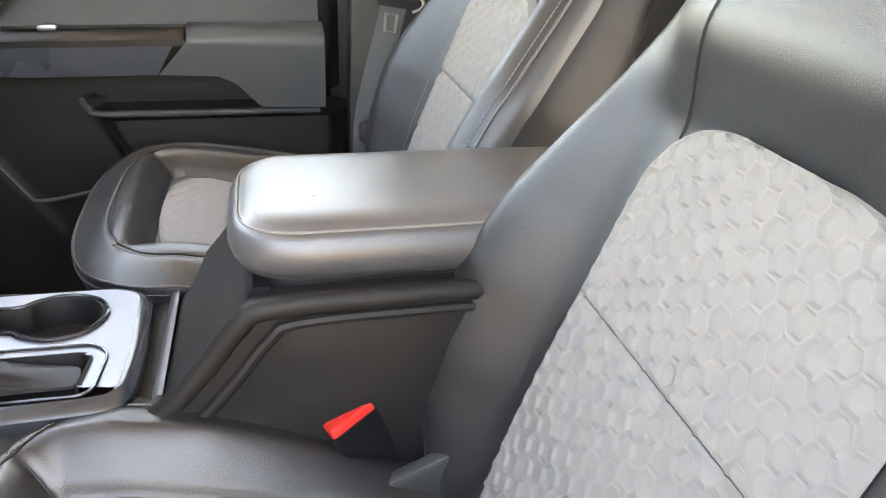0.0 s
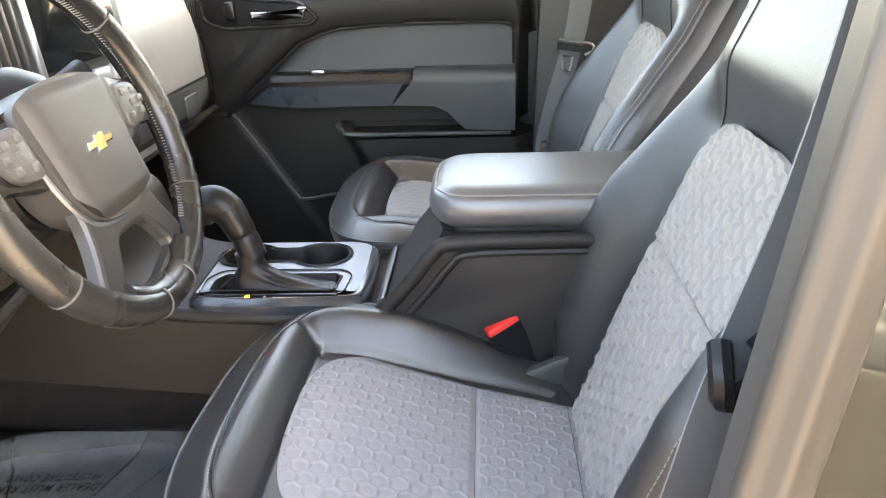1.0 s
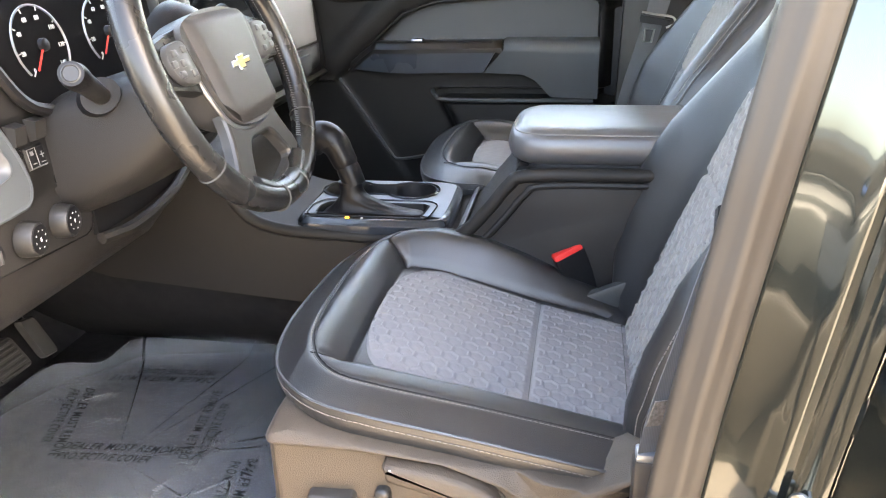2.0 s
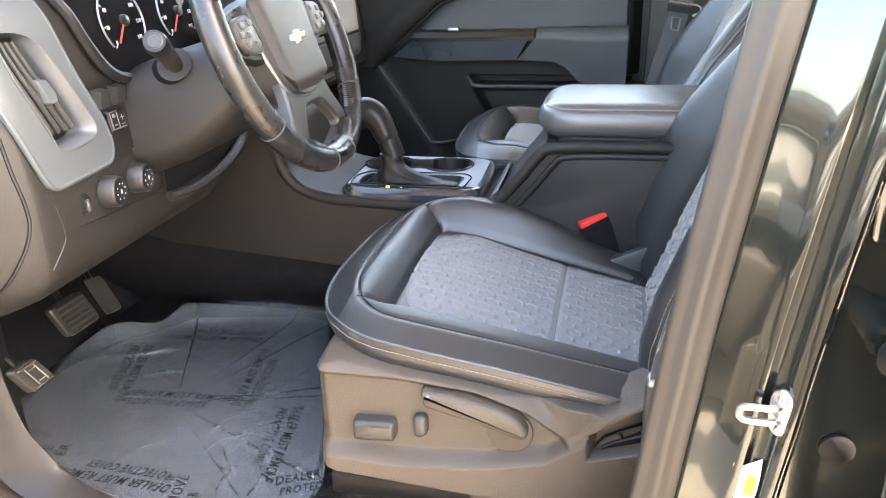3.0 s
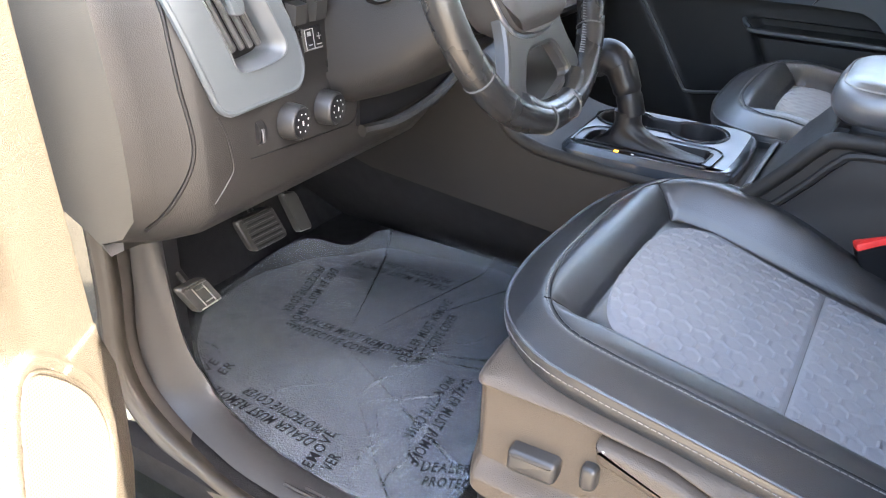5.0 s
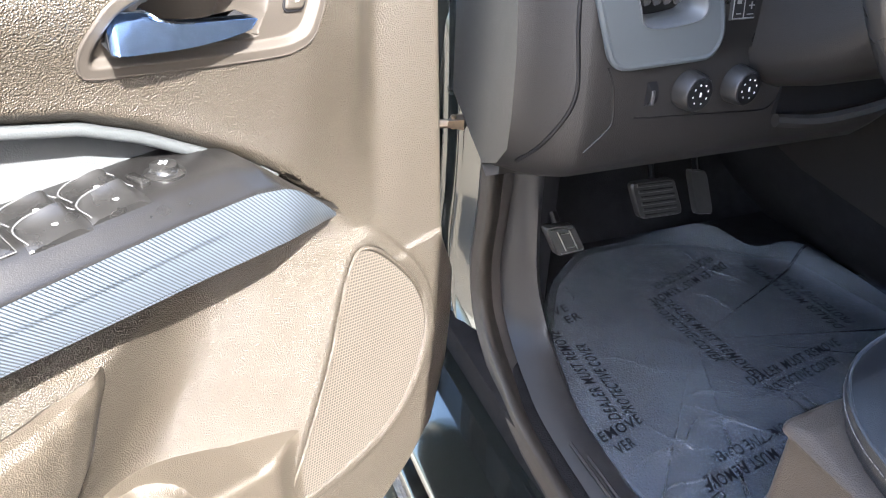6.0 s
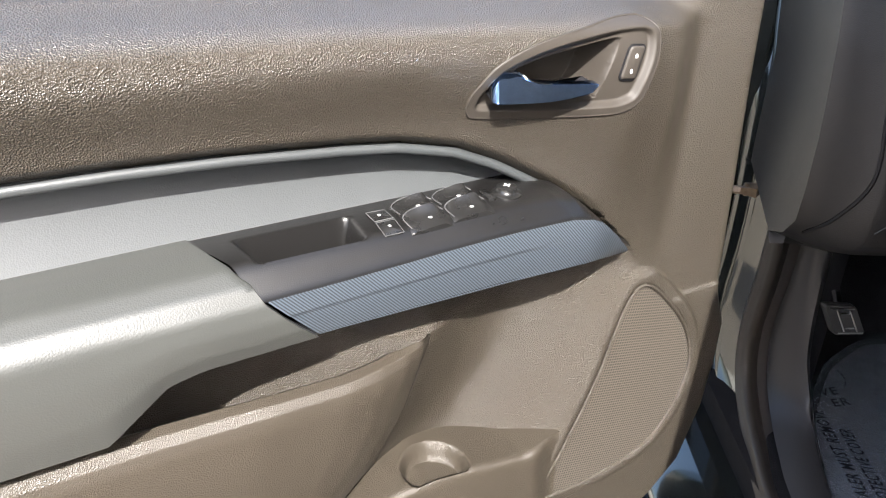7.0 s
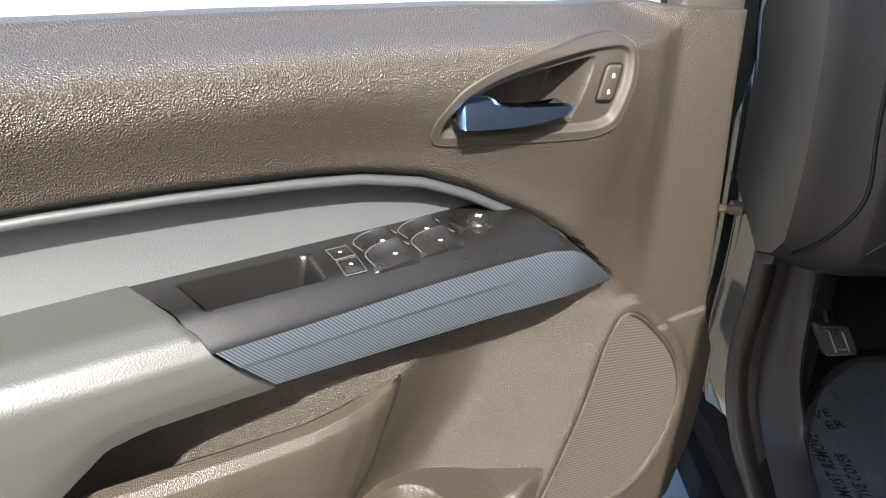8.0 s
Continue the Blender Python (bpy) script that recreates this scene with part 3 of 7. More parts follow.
def build_seat(name, place, outboard, label, fine):
    """A bucket seat. outboard: -1 where its door is towards -y, +1 towards +y."""
    seat = thing(name, Matrix.Translation(place), label, "car seat", "front seats")
    drop = Matrix.Translation((0, 0, -FLOOR))

    def add(nm, bm, mat, parent=seat, text="", sharp=50):
        return part(nm, mapped(bm, drop) if parent is seat or True else bm, mat, parent, text, sharp)

    # cushion: a crowned top inside its piped edge, a band below it and a dark skirt
    def top(x, y):
        return cushion_top(x, y, outboard)
    edge = [q for i in range(len(CUSHION)) for q in [tuple(np.array(CUSHION[i]) + (np.array(CUSHION[(i + 1) % len(CUSHION)]) - np.array(CUSHION[i])) * k / 8) for k in range(8)]]
    bm = patch(edge, lambda x, y: (x, y, top(x, y)), 130 if fine < 0.003 else 60)
    cushion = add("cushion", bm, M_LEATHER)
    cx = sum(q[0] for q in edge) / len(edge)
    band = []
    for k, h in ((0.0, 0.0), (0.0012, -0.004), (0.0, -0.016), (-0.005, -0.030), (-0.014, -0.046), (-0.026, -0.052)):
        band.append([(x, y, top(x0, y0) + h) for (x, y), (x0, y0) in zip(inset(edge, -k), edge)])
    add("side_band", loft(band, caps=False), M_LEATHER, cushion, "leather band under the piped edge")
    skirt = [[(x, y, top(x0, y0) - 0.049) for (x, y), (x0, y0) in zip(inset(edge, 0.016), edge)], [(x, y, 0.69) for x, y in inset(edge, 0.03)]]
    add("skirt", loft(skirt), M_PLASTIC_DARK, cushion, "black cloth skirt under the cushion")
    run = [q for q in edge if q[0] < 0.27]
    k0 = next(i for i, q in enumerate(edge) if q[0] < 0.27)
    run = edge[k0:k0 + len(run)]
    add("piping", tube([(x, y, top(x, y) + 0.0006) for x, y in run], 0.0021, seg=7), M_LEATHER, cushion, "leather piping round the edge")
    line = inset(edge, -0.0015)[k0:k0 + len(run)]
    add("stitching", dashes([(x, y, top(x0, y0) - 0.0085) for (x, y), (x0, y0) in zip(line, run)], 0.0005), M_THREAD, cushion, "pale stitching")

    # fabric insert of the cushion, in two pieces with a seam between
    def ins_w(x):
        t = max(0.0, (-0.045 - x) / 0.075)
        return interp(x, [(-0.05, 0.154), (0.09, 0.143), (0.31, 0.130)]) * (1 - t ** 3) ** (1 / 3) if t < 1 else 0.002

    def ins(x, q):
        y = q * ins_w(x)
        amp = 0.0021 * smoothstep(0.0, 0.02, ins_w(x) - abs(y)) * smoothstep(0.0, 0.010, abs(x - 0.088))
        rise = smoothstep(0, 0.012, ins_w(x) - abs(y)) * (0.3 + 0.7 * smoothstep(0, 0.008, abs(x - 0.088)))
        return (x, y, top(x, y) + 0.001 + 0.0035 * rise + amp * hexes(x, y, 0.0205))
    for a, b in ((-0.119, 0.0876), (0.0884, 0.205), (0.206, 0.31)):
        add("seat_insert", field(ins, span(a, b, int((b - a) / fine)), span(-1, 1, int(0.31 / fine))), M_FABRIC2, cushion, "quilted grey fabric insert")
    # stitched seam round the top, and the creased seams at the front corners
    for off, kind in ((0.041, 0), (0.0455, 1)):
        path = [(x, y) for x, y in inset(edge, off)[k0:k0 + len(run)] if x < 0.235]
        path = [(x, y, top(x, y) + (0.0008 if kind == 0 else 0.0002)) for x, y in path]
        if kind == 0:
            add("stitching", dashes(path, 0.0006), M_THREAD, cushion, "pale stitching")
        else:
            add("seam", tube(path, 0.0011, seg=5), M_PLASTIC_DARK, cushion)
    for s in (-1, 1):
        path = []
        for i in range(13):
            x = -0.119 - 0.036 * i / 12
            y = 0.150 + (-0.112 - x) * 0.682
            path.append((x, s * y, top(x, s * y) + 0.0002))
        add("seam", tube(path, 0.0009, seg=5), M_PLASTIC_DARK, cushion)

    # backrest: sections up its height, s along it, q forward of it
    def half(s):
        return interp(s, [(-0.06, 0.205), (0.0, 0.235), (0.08, 0.262), (0.18, 0.272), (0.28, 0.265), (0.4, 0.236), (0.52, 0.2), (0.6, 0.168), (0.645, 0.12)])

    def front(s, y):
        a = abs(y)
        hw = half(s)
        wing = interp(s, [(-0.06, 0.0), (0.0, 0.036), (0.06, 0.06), (0.12, 0.071), (0.2, 0.075), (0.26, 0.066), (0.32, 0.05), (0.4, 0.028), (0.5, 0.012)])
        q = wing * smoothstep(0.142, max(0.2, hw - 0.035), a)
        q += 0.032 * smoothstep(0.375, 0.465, s) * (1 - smoothstep(0.14, 0.2, a))
        q -= 0.03 * max(0.0, (a - hw + 0.045) / 0.045) ** 2 if a > hw - 0.045 else 0
        q -= 0.06 * smoothstep(0.56, 0.65, s)
        return q

    def at(s, y, q):
        return tuple(SEAT_HINGE + E_UP * s + E_FWD * q + Vector((0, y, 0)))
    rings = []
    for s in span(-0.06, 0.645, 70):
        hw = half(s)
        ys = span(-hw * 0.995, hw * 0.995, 56)
        qe = front(s, hw * 0.995)
        deep = interp(s, [(-0.06, -0.06), (0.1, -0.11), (0.5, -0.10), (0.645, -0.075)])
        ring = [at(s, -hw + 0.03, deep), at(s, -hw, deep + 0.03), at(s, -hw - 0.002, qe - 0.012)]
        ring += [at(s, y, front(s, y)) for y in ys]
        ring += [at(s, hw + 0.002, qe - 0.012), at(s, hw, deep + 0.03), at(s, hw - 0.03, deep)]
        rings.append(ring)
    backrest = add("backrest", loft(rings), M_LEATHER_BACK)

    # hard shell over the flank beside the console, in two pieces
    flank = lambda s, k: at(s, -outboard * (half(s) + 0.0045 - 0.004 * (2 * k - 1) ** 4), front(s, half(s) * 0.995) - 0.018 + (interp(s, [(-0.06, -0.06), (0.1, -0.11), (0.5, -0.10), (0.645, -0.075)]) + 0.02 - front(s, half(s) * 0.995) + 0.018) * k)
    for a, b in ((-0.05, 0.199), (0.202, 0.60)):
        add("flank_shell", field(flank, span(a, b, 30), span(0, 1, 14), (0, outboard * 0.003, 0)), M_PLASTIC_DARK, backrest, "black plastic shell on the backrest's flank")

    def bw(s):
        t = max(0.0, (s - 0.30) / 0.100)
        return interp(s, [(-0.03, 0.128), (0.05, 0.14), (0.15, 0.148), (0.3, 0.148)]) * ((1 - t ** 3.2) ** (1 / 3.2) if t < 1 else 0.02)

    def seam_s(y):
        return 0.232

    def bins(s, k):
        y = k * bw(s)
        rim = smoothstep(0.0, 0.014, bw(s) - abs(y)) * (0.45 + 0.55 * smoothstep(0, 0.007, abs(s - seam_s(y))))
        q = front(s, y) + 0.0015 + 0.006 * rim + 0.0036 * rim * hexes(s, y, 0.0205, 0.45)
        return at(s, y, q)
    for a, b in ((-0.03, 0.2316), (0.2324, 0.399)):
        add("back_insert", field(bins, span(a, b, int((b - a) / fine)), span(-1, 1, int(0.3 / fine))), M_FABRIC, backrest, "quilted pale grey fabric insert")
    for s_ in (-1, 1):
        path = [at(s, s_ * (half(s) - 0.008), front(s, half(s) - 0.008) + 0.0012) for s in span(-0.02, 0.6, 60)]
        add("piping", tube(path, 0.0019, seg=6), M_LEATHER, backrest, "leather piping along the bolster")
        path = [at(s, s_ * (half(s) - 0.015), front(s, half(s) - 0.015) + 0.0010) for s in span(-0.02, 0.6, 60)]
        add("stitching", dashes(path, 0.0007), M_THREAD, backrest, "pale stitching")
        if s_ == outboard:
            path = [at(s, s_ * (bw(s) + 0.017), front(s, bw(s) + 0.017) + 0.0010) for s in span(-0.02, 0.31, 50)]
            add("stitching", dashes(path, 0.0006), M_THREAD, backrest, "pale stitching")
        path = [at(s, s_ * interp(s, [(0.38, 0.128), (0.6, 0.105)]), front(s, interp(s, [(0.38, 0.128), (0.6, 0.105)])) + 0.0003) for s in span(0.375, 0.6, 24)]
        add("seam", tube(path, 0.0014, seg=5), M_PLASTIC_DARK, backrest)
    # head restraint on two posts
    rest = add("head_restraint", loft([[at(0.572 + 0.20 * i / 12, (0.135 - 0.03 * (abs(i - 6) / 6) ** 3) * math.copysign(abs(math.cos(t)) ** 0.7, math.cos(t)), 0.012 + (0.062 - 0.03 * (abs(i - 6) / 6) ** 4) * math.copysign(abs(math.sin(t)) ** 0.7, math.sin(t))) for t in (math.tau * j / 36 for j in range(36))] for i in range(13)]), M_LEATHER, text="padded black leather head restraint")
    for y in (-0.06, 0.06):
        add("post", tube([at(0.54, y, -0.02), at(0.60, y, 0.0)], 0.006), M_CHROME, rest, "chrome post")

    # plastic side panel on the door side
    def ptop(x):
        return interp(x, [(-0.19, 0.80), (-0.175, 0.822), (-0.15, 0.828), (-0.04, 0.815), (0.06, 0.800), (0.157, 0.790), (0.212, 0.822), (0.3, 0.87)])

    def pbot(x):
        return interp(x, [(-0.19, 0.70), (-0.178, 0.672), (-0.16, 0.664), (0.003, 0.652), (0.3, 0.645)])

    def crease(x):
        return interp(x, [(-0.19, 0.702), (-0.08, 0.699), (0.025, 0.708), (0.094, 0.724), (0.133, 0.752), (0.16, 0.79), (0.3, 0.87)])

    def brow(x):
        return interp(x, [(-0.19, 0.806), (-0.08, 0.806), (0.012, 0.797), (0.073, 0.775), (0.119, 0.742), (0.133, 0.753), (0.16, 0.79), (0.3, 0.87)])

    def side(x, v):
        z = pbot(x) + (ptop(x) - pbot(x)) * v
        y = 0.268
        y += 0.019 * (1 - smoothstep(crease(x) - 0.011, crease(x) + 0.008, z))
        y += 0.013 * smoothstep(brow(x) - 0.009, brow(x) + 0.004, z) - min(0.019, 0.9 * max(0.0, z - brow(x) - 0.001)) * (1 - smoothstep(0.07, 0.12, x))
        y -= 0.024 * smoothstep(0.0, 0.010, min(x - 0.140, 0.747 + 0.7 * (x - 0.135) - z + 0.008, z - 0.722 - 0.30 * (x - 0.137)))
        y -= 0.035 * smoothstep(0.93, 1.0, v) ** 2 + 0.012 * (1 - smoothstep(0.0, 0.06, v))
        y -= 0.03 * (1 - smoothstep(-0.19, -0.165, x)) ** 2
        return (x, outboard * y, z)
    add("side_panel", field(side, span(-0.19, 0.3, 180), span(0, 1, 150), (0, -outboard * 0.03, 0)), M_PLASTIC, seat, "brownish grey plastic side shield")
    if outboard < 0:
        face = Matrix.Translation((0, -0.266, 0)) @ UPRIGHT_FRONT
        add("seat_switch", mapped(plate(rounded([(-0.136, 0.719), (-0.084, 0.721), (-0.083, 0.748), (-0.136, 0.746)], 0.007), 0.02, 0.006), face), M_SPOKE, seat, "grey power seat switch")
        add("seat_switch", mapped(plate(rounded([(-0.062, 0.727), (-0.045, 0.729), (-0.045, 0.758), (-0.062, 0.757)], 0.008), 0.014, 0.005), face), M_SPOKE, seat, "small upright rocker switch")
        lever = add("recline_lever", mapped(plate(rounded([(-0.05, 0.797), (-0.008, 0.794), (0.040, 0.784), (0.066, 0.770), (0.076, 0.752), (0.068, 0.742), (0.035, 0.755), (-0.046, 0.776)], [0.006, 0.02, 0.02, 0.012, 0.01, 0.01, 0.02, 0.006]), 0.024, 0.007), face), M_PLASTIC, seat, "grey plastic recliner lever")
        add("lever_base", mapped(plate([(0.052 + 0.027 * math.cos(t), 0.744 + 0.027 * math.sin(t)) for t in span(0, math.tau * 35 / 36, 35)], 0.006, 0.0015), face), M_PLASTIC, seat)
        add("lever_pin", mapped(plate([(-0.040 + 0.003 * math.cos(t), 0.791 + 0.003 * math.sin(t)) for t in span(0, math.tau * 0.95, 12)], 0.004), Matrix.Translation((0, -0.285, 0)) @ UPRIGHT_FRONT), M_ZINC, lever)
        tray = add("tray", mapped(plate(rounded([(0.142, 0.725), (0.158, 0.749), (0.225, 0.783), (0.29, 0.80), (0.29, 0.770), (0.2, 0.742)], 0.004), 0.005, 0.002), Matrix.Translation((0, -0.266, 0)) @ UPRIGHT_FRONT), M_PLASTIC_DARK, seat, "black recess in the side shield")
        for a, b in (((0.156, 0.736), (0.172, 0.745)), ((0.172, 0.745), (0.200, 0.757)), ((0.178, 0.748), (0.176, 0.757))):
            add("tray_rib", tube([(a[0], -0.2725, a[1]), (b[0], -0.2725, b[1])], 0.0022, seg=6), M_PLASTIC_DARK, tray)
    # frame below
    add("seat_frame", block(-0.16, 0.3, -0.235, 0.235, 0.60, 0.705, 0.01), M_PLASTIC_DARK)
    for s in (-1, 1):
        add("seat_rail", block(-0.185, 0.30, s * 0.232 - 0.018, s * 0.232 + 0.018, 0.606, 0.64, 0.006), M_PLASTIC_DARK, seat, "black seat rail")
        add("rail_cover", block(0.0, 0.31, s * 0.245 - 0.018, s * 0.245 + 0.018, 0.606, 0.656, 0.006), M_PLASTIC, seat, "grey plastic rail cover")
    add("foot", block(-0.15, 0.25, -0.2, 0.2, 0.60, 0.63, 0.006), M_PLASTIC_DARK)
    return seat


SEAT_Y = 0.51
build_seat("bucket_seat", (0, SEAT_Y, FLOOR), -1, "black leather bucket seat with quilted grey fabric inserts", 0.0012)
build_seat("bucket_seat", (0.035, 1.20, FLOOR + 0.028), 1, "black leather bucket seat with grey fabric inserts, beyond the console", 0.005)
def riser_z(x, y):
    z = FLOOR + 0.062 * smoothstep(0.225, 0.30, y) * smoothstep(-0.205, -0.165, x)
    return (x, y, z + 0.0015 * noise.noise(Vector((x * 25, y * 25, 0))))


tagged(part("floor_riser", field(riser_z, span(-0.28, 0.42, 60), span(0.22, 0.71, 40), (0, 0, -0.02)), M_CARPET2), "speckled dark carpet rising under the driver seat", "floor riser", kind="structure")
tagged(part("seat_plinth", block(-0.12, 0.32, 0.97, 1.43, FLOOR, FLOOR + 0.1, 0.01), M_PLASTIC_DARK), "black plinth under the passenger seat", "seat base")

# ---- driver's door, standing open ----
DU, DN = Vector((0.48, -0.877, 0)).normalized(), Vector((0.877, 0.48, 0)).normalized()
DOOR = Matrix(((DU.x, DN.x, 0, -0.40 * DN.x), (DU.y, DN.y, 0, -0.40 * DN.y), (0, 0, 1, 0), (0, 0, 0, 1)))
driver_door = thing("driver_door", DOOR @ Matrix.Translation((0, 0, 0.5)), "open front door with a brown grained inner panel and grey armrest", "car door")


def dpart(name, bm, mat, parent=None, label="", sharp=45):
    return part(name, mapped(bm, Matrix.Translation((0, 0, -0.5))), mat, parent or driver_door, label, sharp)


def bow(u):
    return interp(u, [(-0.2, 0.86), (-0.121, 0.95), (-0.068, 1.0), (-0.031, 1.024), (-0.008, 1.038), (0.04, 1.066), (0.078, 1.083), (0.128, 1.095), (0.173, 1.100), (0.256, 1.106), (0.329, 1.109), (0.72, 1.112)])


HANDLE_RIM = curve([(0.0756, 1.1175), (0.0768, 1.1285), (0.0718, 1.141), (0.058, 1.158), (0.0243, 1.171), (-0.0328, 1.1792), (-0.068, 1.180), (-0.0845, 1.1755), (-0.0912, 1.164), (-0.0895, 1.145), (-0.0815, 1.124), (-0.0735, 1.109), (-0.0615, 1.103), (-0.0439, 1.1015), (0.0129, 1.106), (0.0654, 1.112)], 6, True)
HANDLE_RIM = [(-0.008 + (u + 0.008) * 1.05, 1.1405 + (z - 1.1405) * 0.95) for u, z in HANDLE_RIM]
SPEAKER = curve([(-0.156, 0.893), (-0.193, 0.864), (-0.232, 0.812), (-0.246, 0.756), (-0.228, 0.695), (-0.191, 0.657), (-0.125, 0.640), (-0.045, 0.643), (-0.07, 0.699), (-0.107, 0.785), (-0.134, 0.87)], 6, True)


HANDLE_IN = inset(HANDLE_RIM, 0.0025)


def off_line(u, z, poly):
    """Distance from a closed outline."""
    best = 1.0
    for (x0, y0), (x1, y1) in zip(poly, poly[1:] + poly[:1]):
        dx, dy = x1 - x0, y1 - y0
        t = min(1.0, max(0.0, ((u - x0) * dx + (z - y0) * dy) / (dx * dx + dy * dy + 1e-12)))
        best = min(best, math.hypot(u - x0 - t * dx, z - y0 - t * dy))
    return best


def off_speaker(u, z):
    return 0.0 if inside(u, z, SPEAKER) else off_line(u, z, SPEAKER)


def speaker_edge(z):
    """The side of the speaker's ridge that faces the map pocket."""
    return interp(z, [(0.53, -0.02), (0.64, -0.028), (0.70, -0.051), (0.785, -0.088), (0.87, -0.115), (0.91, -0.138), (0.99, -0.16)])


def door_top(u):
    return interp(u, [(-0.3, 1.17), (-0.15, 1.186), (0.03, 1.199), (0.2, 1.207), (0.4, 1.213), (0.72, 1.218)])


def pocket_line(z):
    """Where the map pocket's wall meets the panel."""
    return interp(z, [(0.53, 0.34), (0.60, 0.30), (0.70, 0.228), (0.753, 0.178), (0.793, 0.142), (0.833, 0.118), (0.893, 0.096), (0.93, 0.090)])


def pocket_face(w):
    """How far the pocket's wall stands out, by the distance behind that line."""
    return interp(w, [(0, -0.002), (0.012, 0.011), (0.035, 0.025), (0.06, 0.034), (0.09, 0.040), (0.16, 0.046), (0.6, 0.047)])


def door_depth(u, z, hollow=True):
    b = bow(u)
    lip = 0.016 * smoothstep(-0.145, -0.06, u)
    if z > b:
        t = (z - b) / max(0.02, 1.215 - b)
        d = lip + 0.026 * math.sin(math.pi * min(1, t) ** 1.6)
        d -= 0.05 * smoothstep(-0.027, 0.002, z - door_top(u)) ** 1.5
        d = d * smoothstep(-0.185, -0.125, u) - 0.006 * (1 - smoothstep(-0.185, -0.125, u))
        edge = 1 - smoothstep(0.0, 0.012, z - b)
        d -= 0.012 * edge * smoothstep(-0.10, 0.0, u)
    else:
        d = -0.004
        if u > -0.07 and z > 0.985:
            d = -0.03
        elif u > 0.02:
            d -= 0.052 * smoothstep(0.0, 0.17, u - pocket_line(z))
        # concave recess between the speaker's ridge and the pocket
        right, left = speaker_edge(z), pocket_line(z)
        if right < u and z < b:
            a = min(1.0, (u - right) / (left - right))
            shut = math.sin(math.pi * a)
            wide = math.sin(math.pi * min(0.5, a))
            shut += (wide - shut) * smoothstep(0.90, 0.935, z)
            d = min(d, -0.004 - interp(z, [(0.70, 0.056), (0.80, 0.050), (0.90, 0.040), (0.97, 0.036)]) * shut * smoothstep(0.0, 0.05, b - z))
    if u < 0.02 and z < 0.97:
        d += 0.007 * (1 - smoothstep(0.013, 0.019, off_speaker(u, z))) * smoothstep(0.0, 0.002, off_speaker(u, z))
    # front edge turns away
    d -= 0.03 * smoothstep(0.0, 1.0, (front_u(z) + 0.022 - u) / 0.022) ** 2 if u < front_u(z) + 0.022 else 0
    if hollow and inside(u, z, HANDLE_IN):
        d = -0.045
    return d


def front_u(z):
    return interp(z, [(0.53, -0.20), (0.56, -0.245), (0.602, -0.285), (0.678, -0.307), (0.74, -0.313), (0.80, -0.313), (0.85, -0.293), (0.98, -0.285), (1.10, -0.277), (1.22, -0.272)])


def panel_point(a, z):
    f = front_u(z)
    u = f + (0.72 - f) * a
    zz = z if z < 1.12 else 1.12 + (z - 1.12) * (door_top(u) - 1.12) / 0.10
    return (u, door_depth(u, zz), zz)


dpart("trim_panel", field(panel_point, [i / 290 for i in range(291)], span(0.53, 1.22, 230), (0, -0.02, 0)), M_DOORPANEL, sharp=60)
# map pocket: a thick wall with a rolled lip
POCKET = [(-0.030, -0.060), (-0.027, -0.030), (-0.025, -0.014), (-0.021, -0.005), (-0.014, 0.0), (-0.007, -0.002), (-0.002, -0.009), (0.0, -0.020), (0.0, -0.045), (-0.001, -0.08), (-0.003, -0.13), (-0.005, -0.19), (-0.008, -0.25), (-0.012, -0.30), (-0.018, -0.36)]


def pocket(a, k):
    i = min(len(POCKET) - 2, int(k * (len(POCKET) - 1)))
    f = k * (len(POCKET) - 1) - i
    w = POCKET[i][0] + (POCKET[i + 1][0] - POCKET[i][0]) * f
    drop = POCKET[i][1] + (POCKET[i + 1][1] - POCKET[i][1]) * f
    line = pocket_line(0.907 + drop)
    u = line + (0.72 - line) * a ** 1.6
    z = interp(u, [(0.09, 0.904), (0.105, 0.908), (0.14, 0.9085), (0.19, 0.9095), (0.26, 0.915), (0.33, 0.917), (0.72, 0.914)]) + drop
    return (u, max(door_depth(u, z) + 0.0012, pocket_face(u - line) + w * smoothstep(0, 0.05, u - line)), z)


dpart("map_pocket", field(pocket, span(0, 1, 90), span(0, 1, 84), (0, -0.003, 0)), M_DOORSMOOTH, label="pocket wall with a rolled grained lip")
dpart("pocket_seam", tube([(pocket_line(z) - 0.0008, door_depth(pocket_line(z) - 0.0008, z) + 0.0004, z) for z in span(0.745, 0.902, 40)], 0.0009, seg=5), M_VOID)
# painted shell behind the trim
shell = [(-0.335, 0.50), (-0.335, 1.0), (-0.31, 1.16), (0.74, 1.205), (0.76, 0.62), (0.72, 0.46), (-0.22, 0.46)]
dpart("shell", mapped(plate(rounded(shell, 0.05), 0.11, 0.012), Matrix.Translation((0, -0.19, 0)) @ FACE_PLUS_Y), M_PAINT)
dpart("pocket_back", block(0.06, 0.72, -0.078, -0.068, 0.56, 1.03, 0.003), M_DOORPANEL)
# grey insert under the bow
dpart("insert", field(lambda u, v: (u, -0.026 + 0.024 * (1 - v) ** 1.5, 1.03 + (bow(u) - 1.03 + 0.004) * v), span(-0.04, 0.72, 60), span(0, 1, 8), (0, -0.01, 0)), M_GREYSKIN, label="grey vinyl insert")
path = [(u, 0.006, bow(u) - 0.003) for u in span(-0.06, 0.72, 90)]
dpart("bow_trim", tube(path, 0.0042, seg=10), M_GREYSKIN, label="grey curved bead")


# armrest
def arm_out(u):
    return 0.010 + 0.056 * smoothstep(-0.135, -0.015, u)


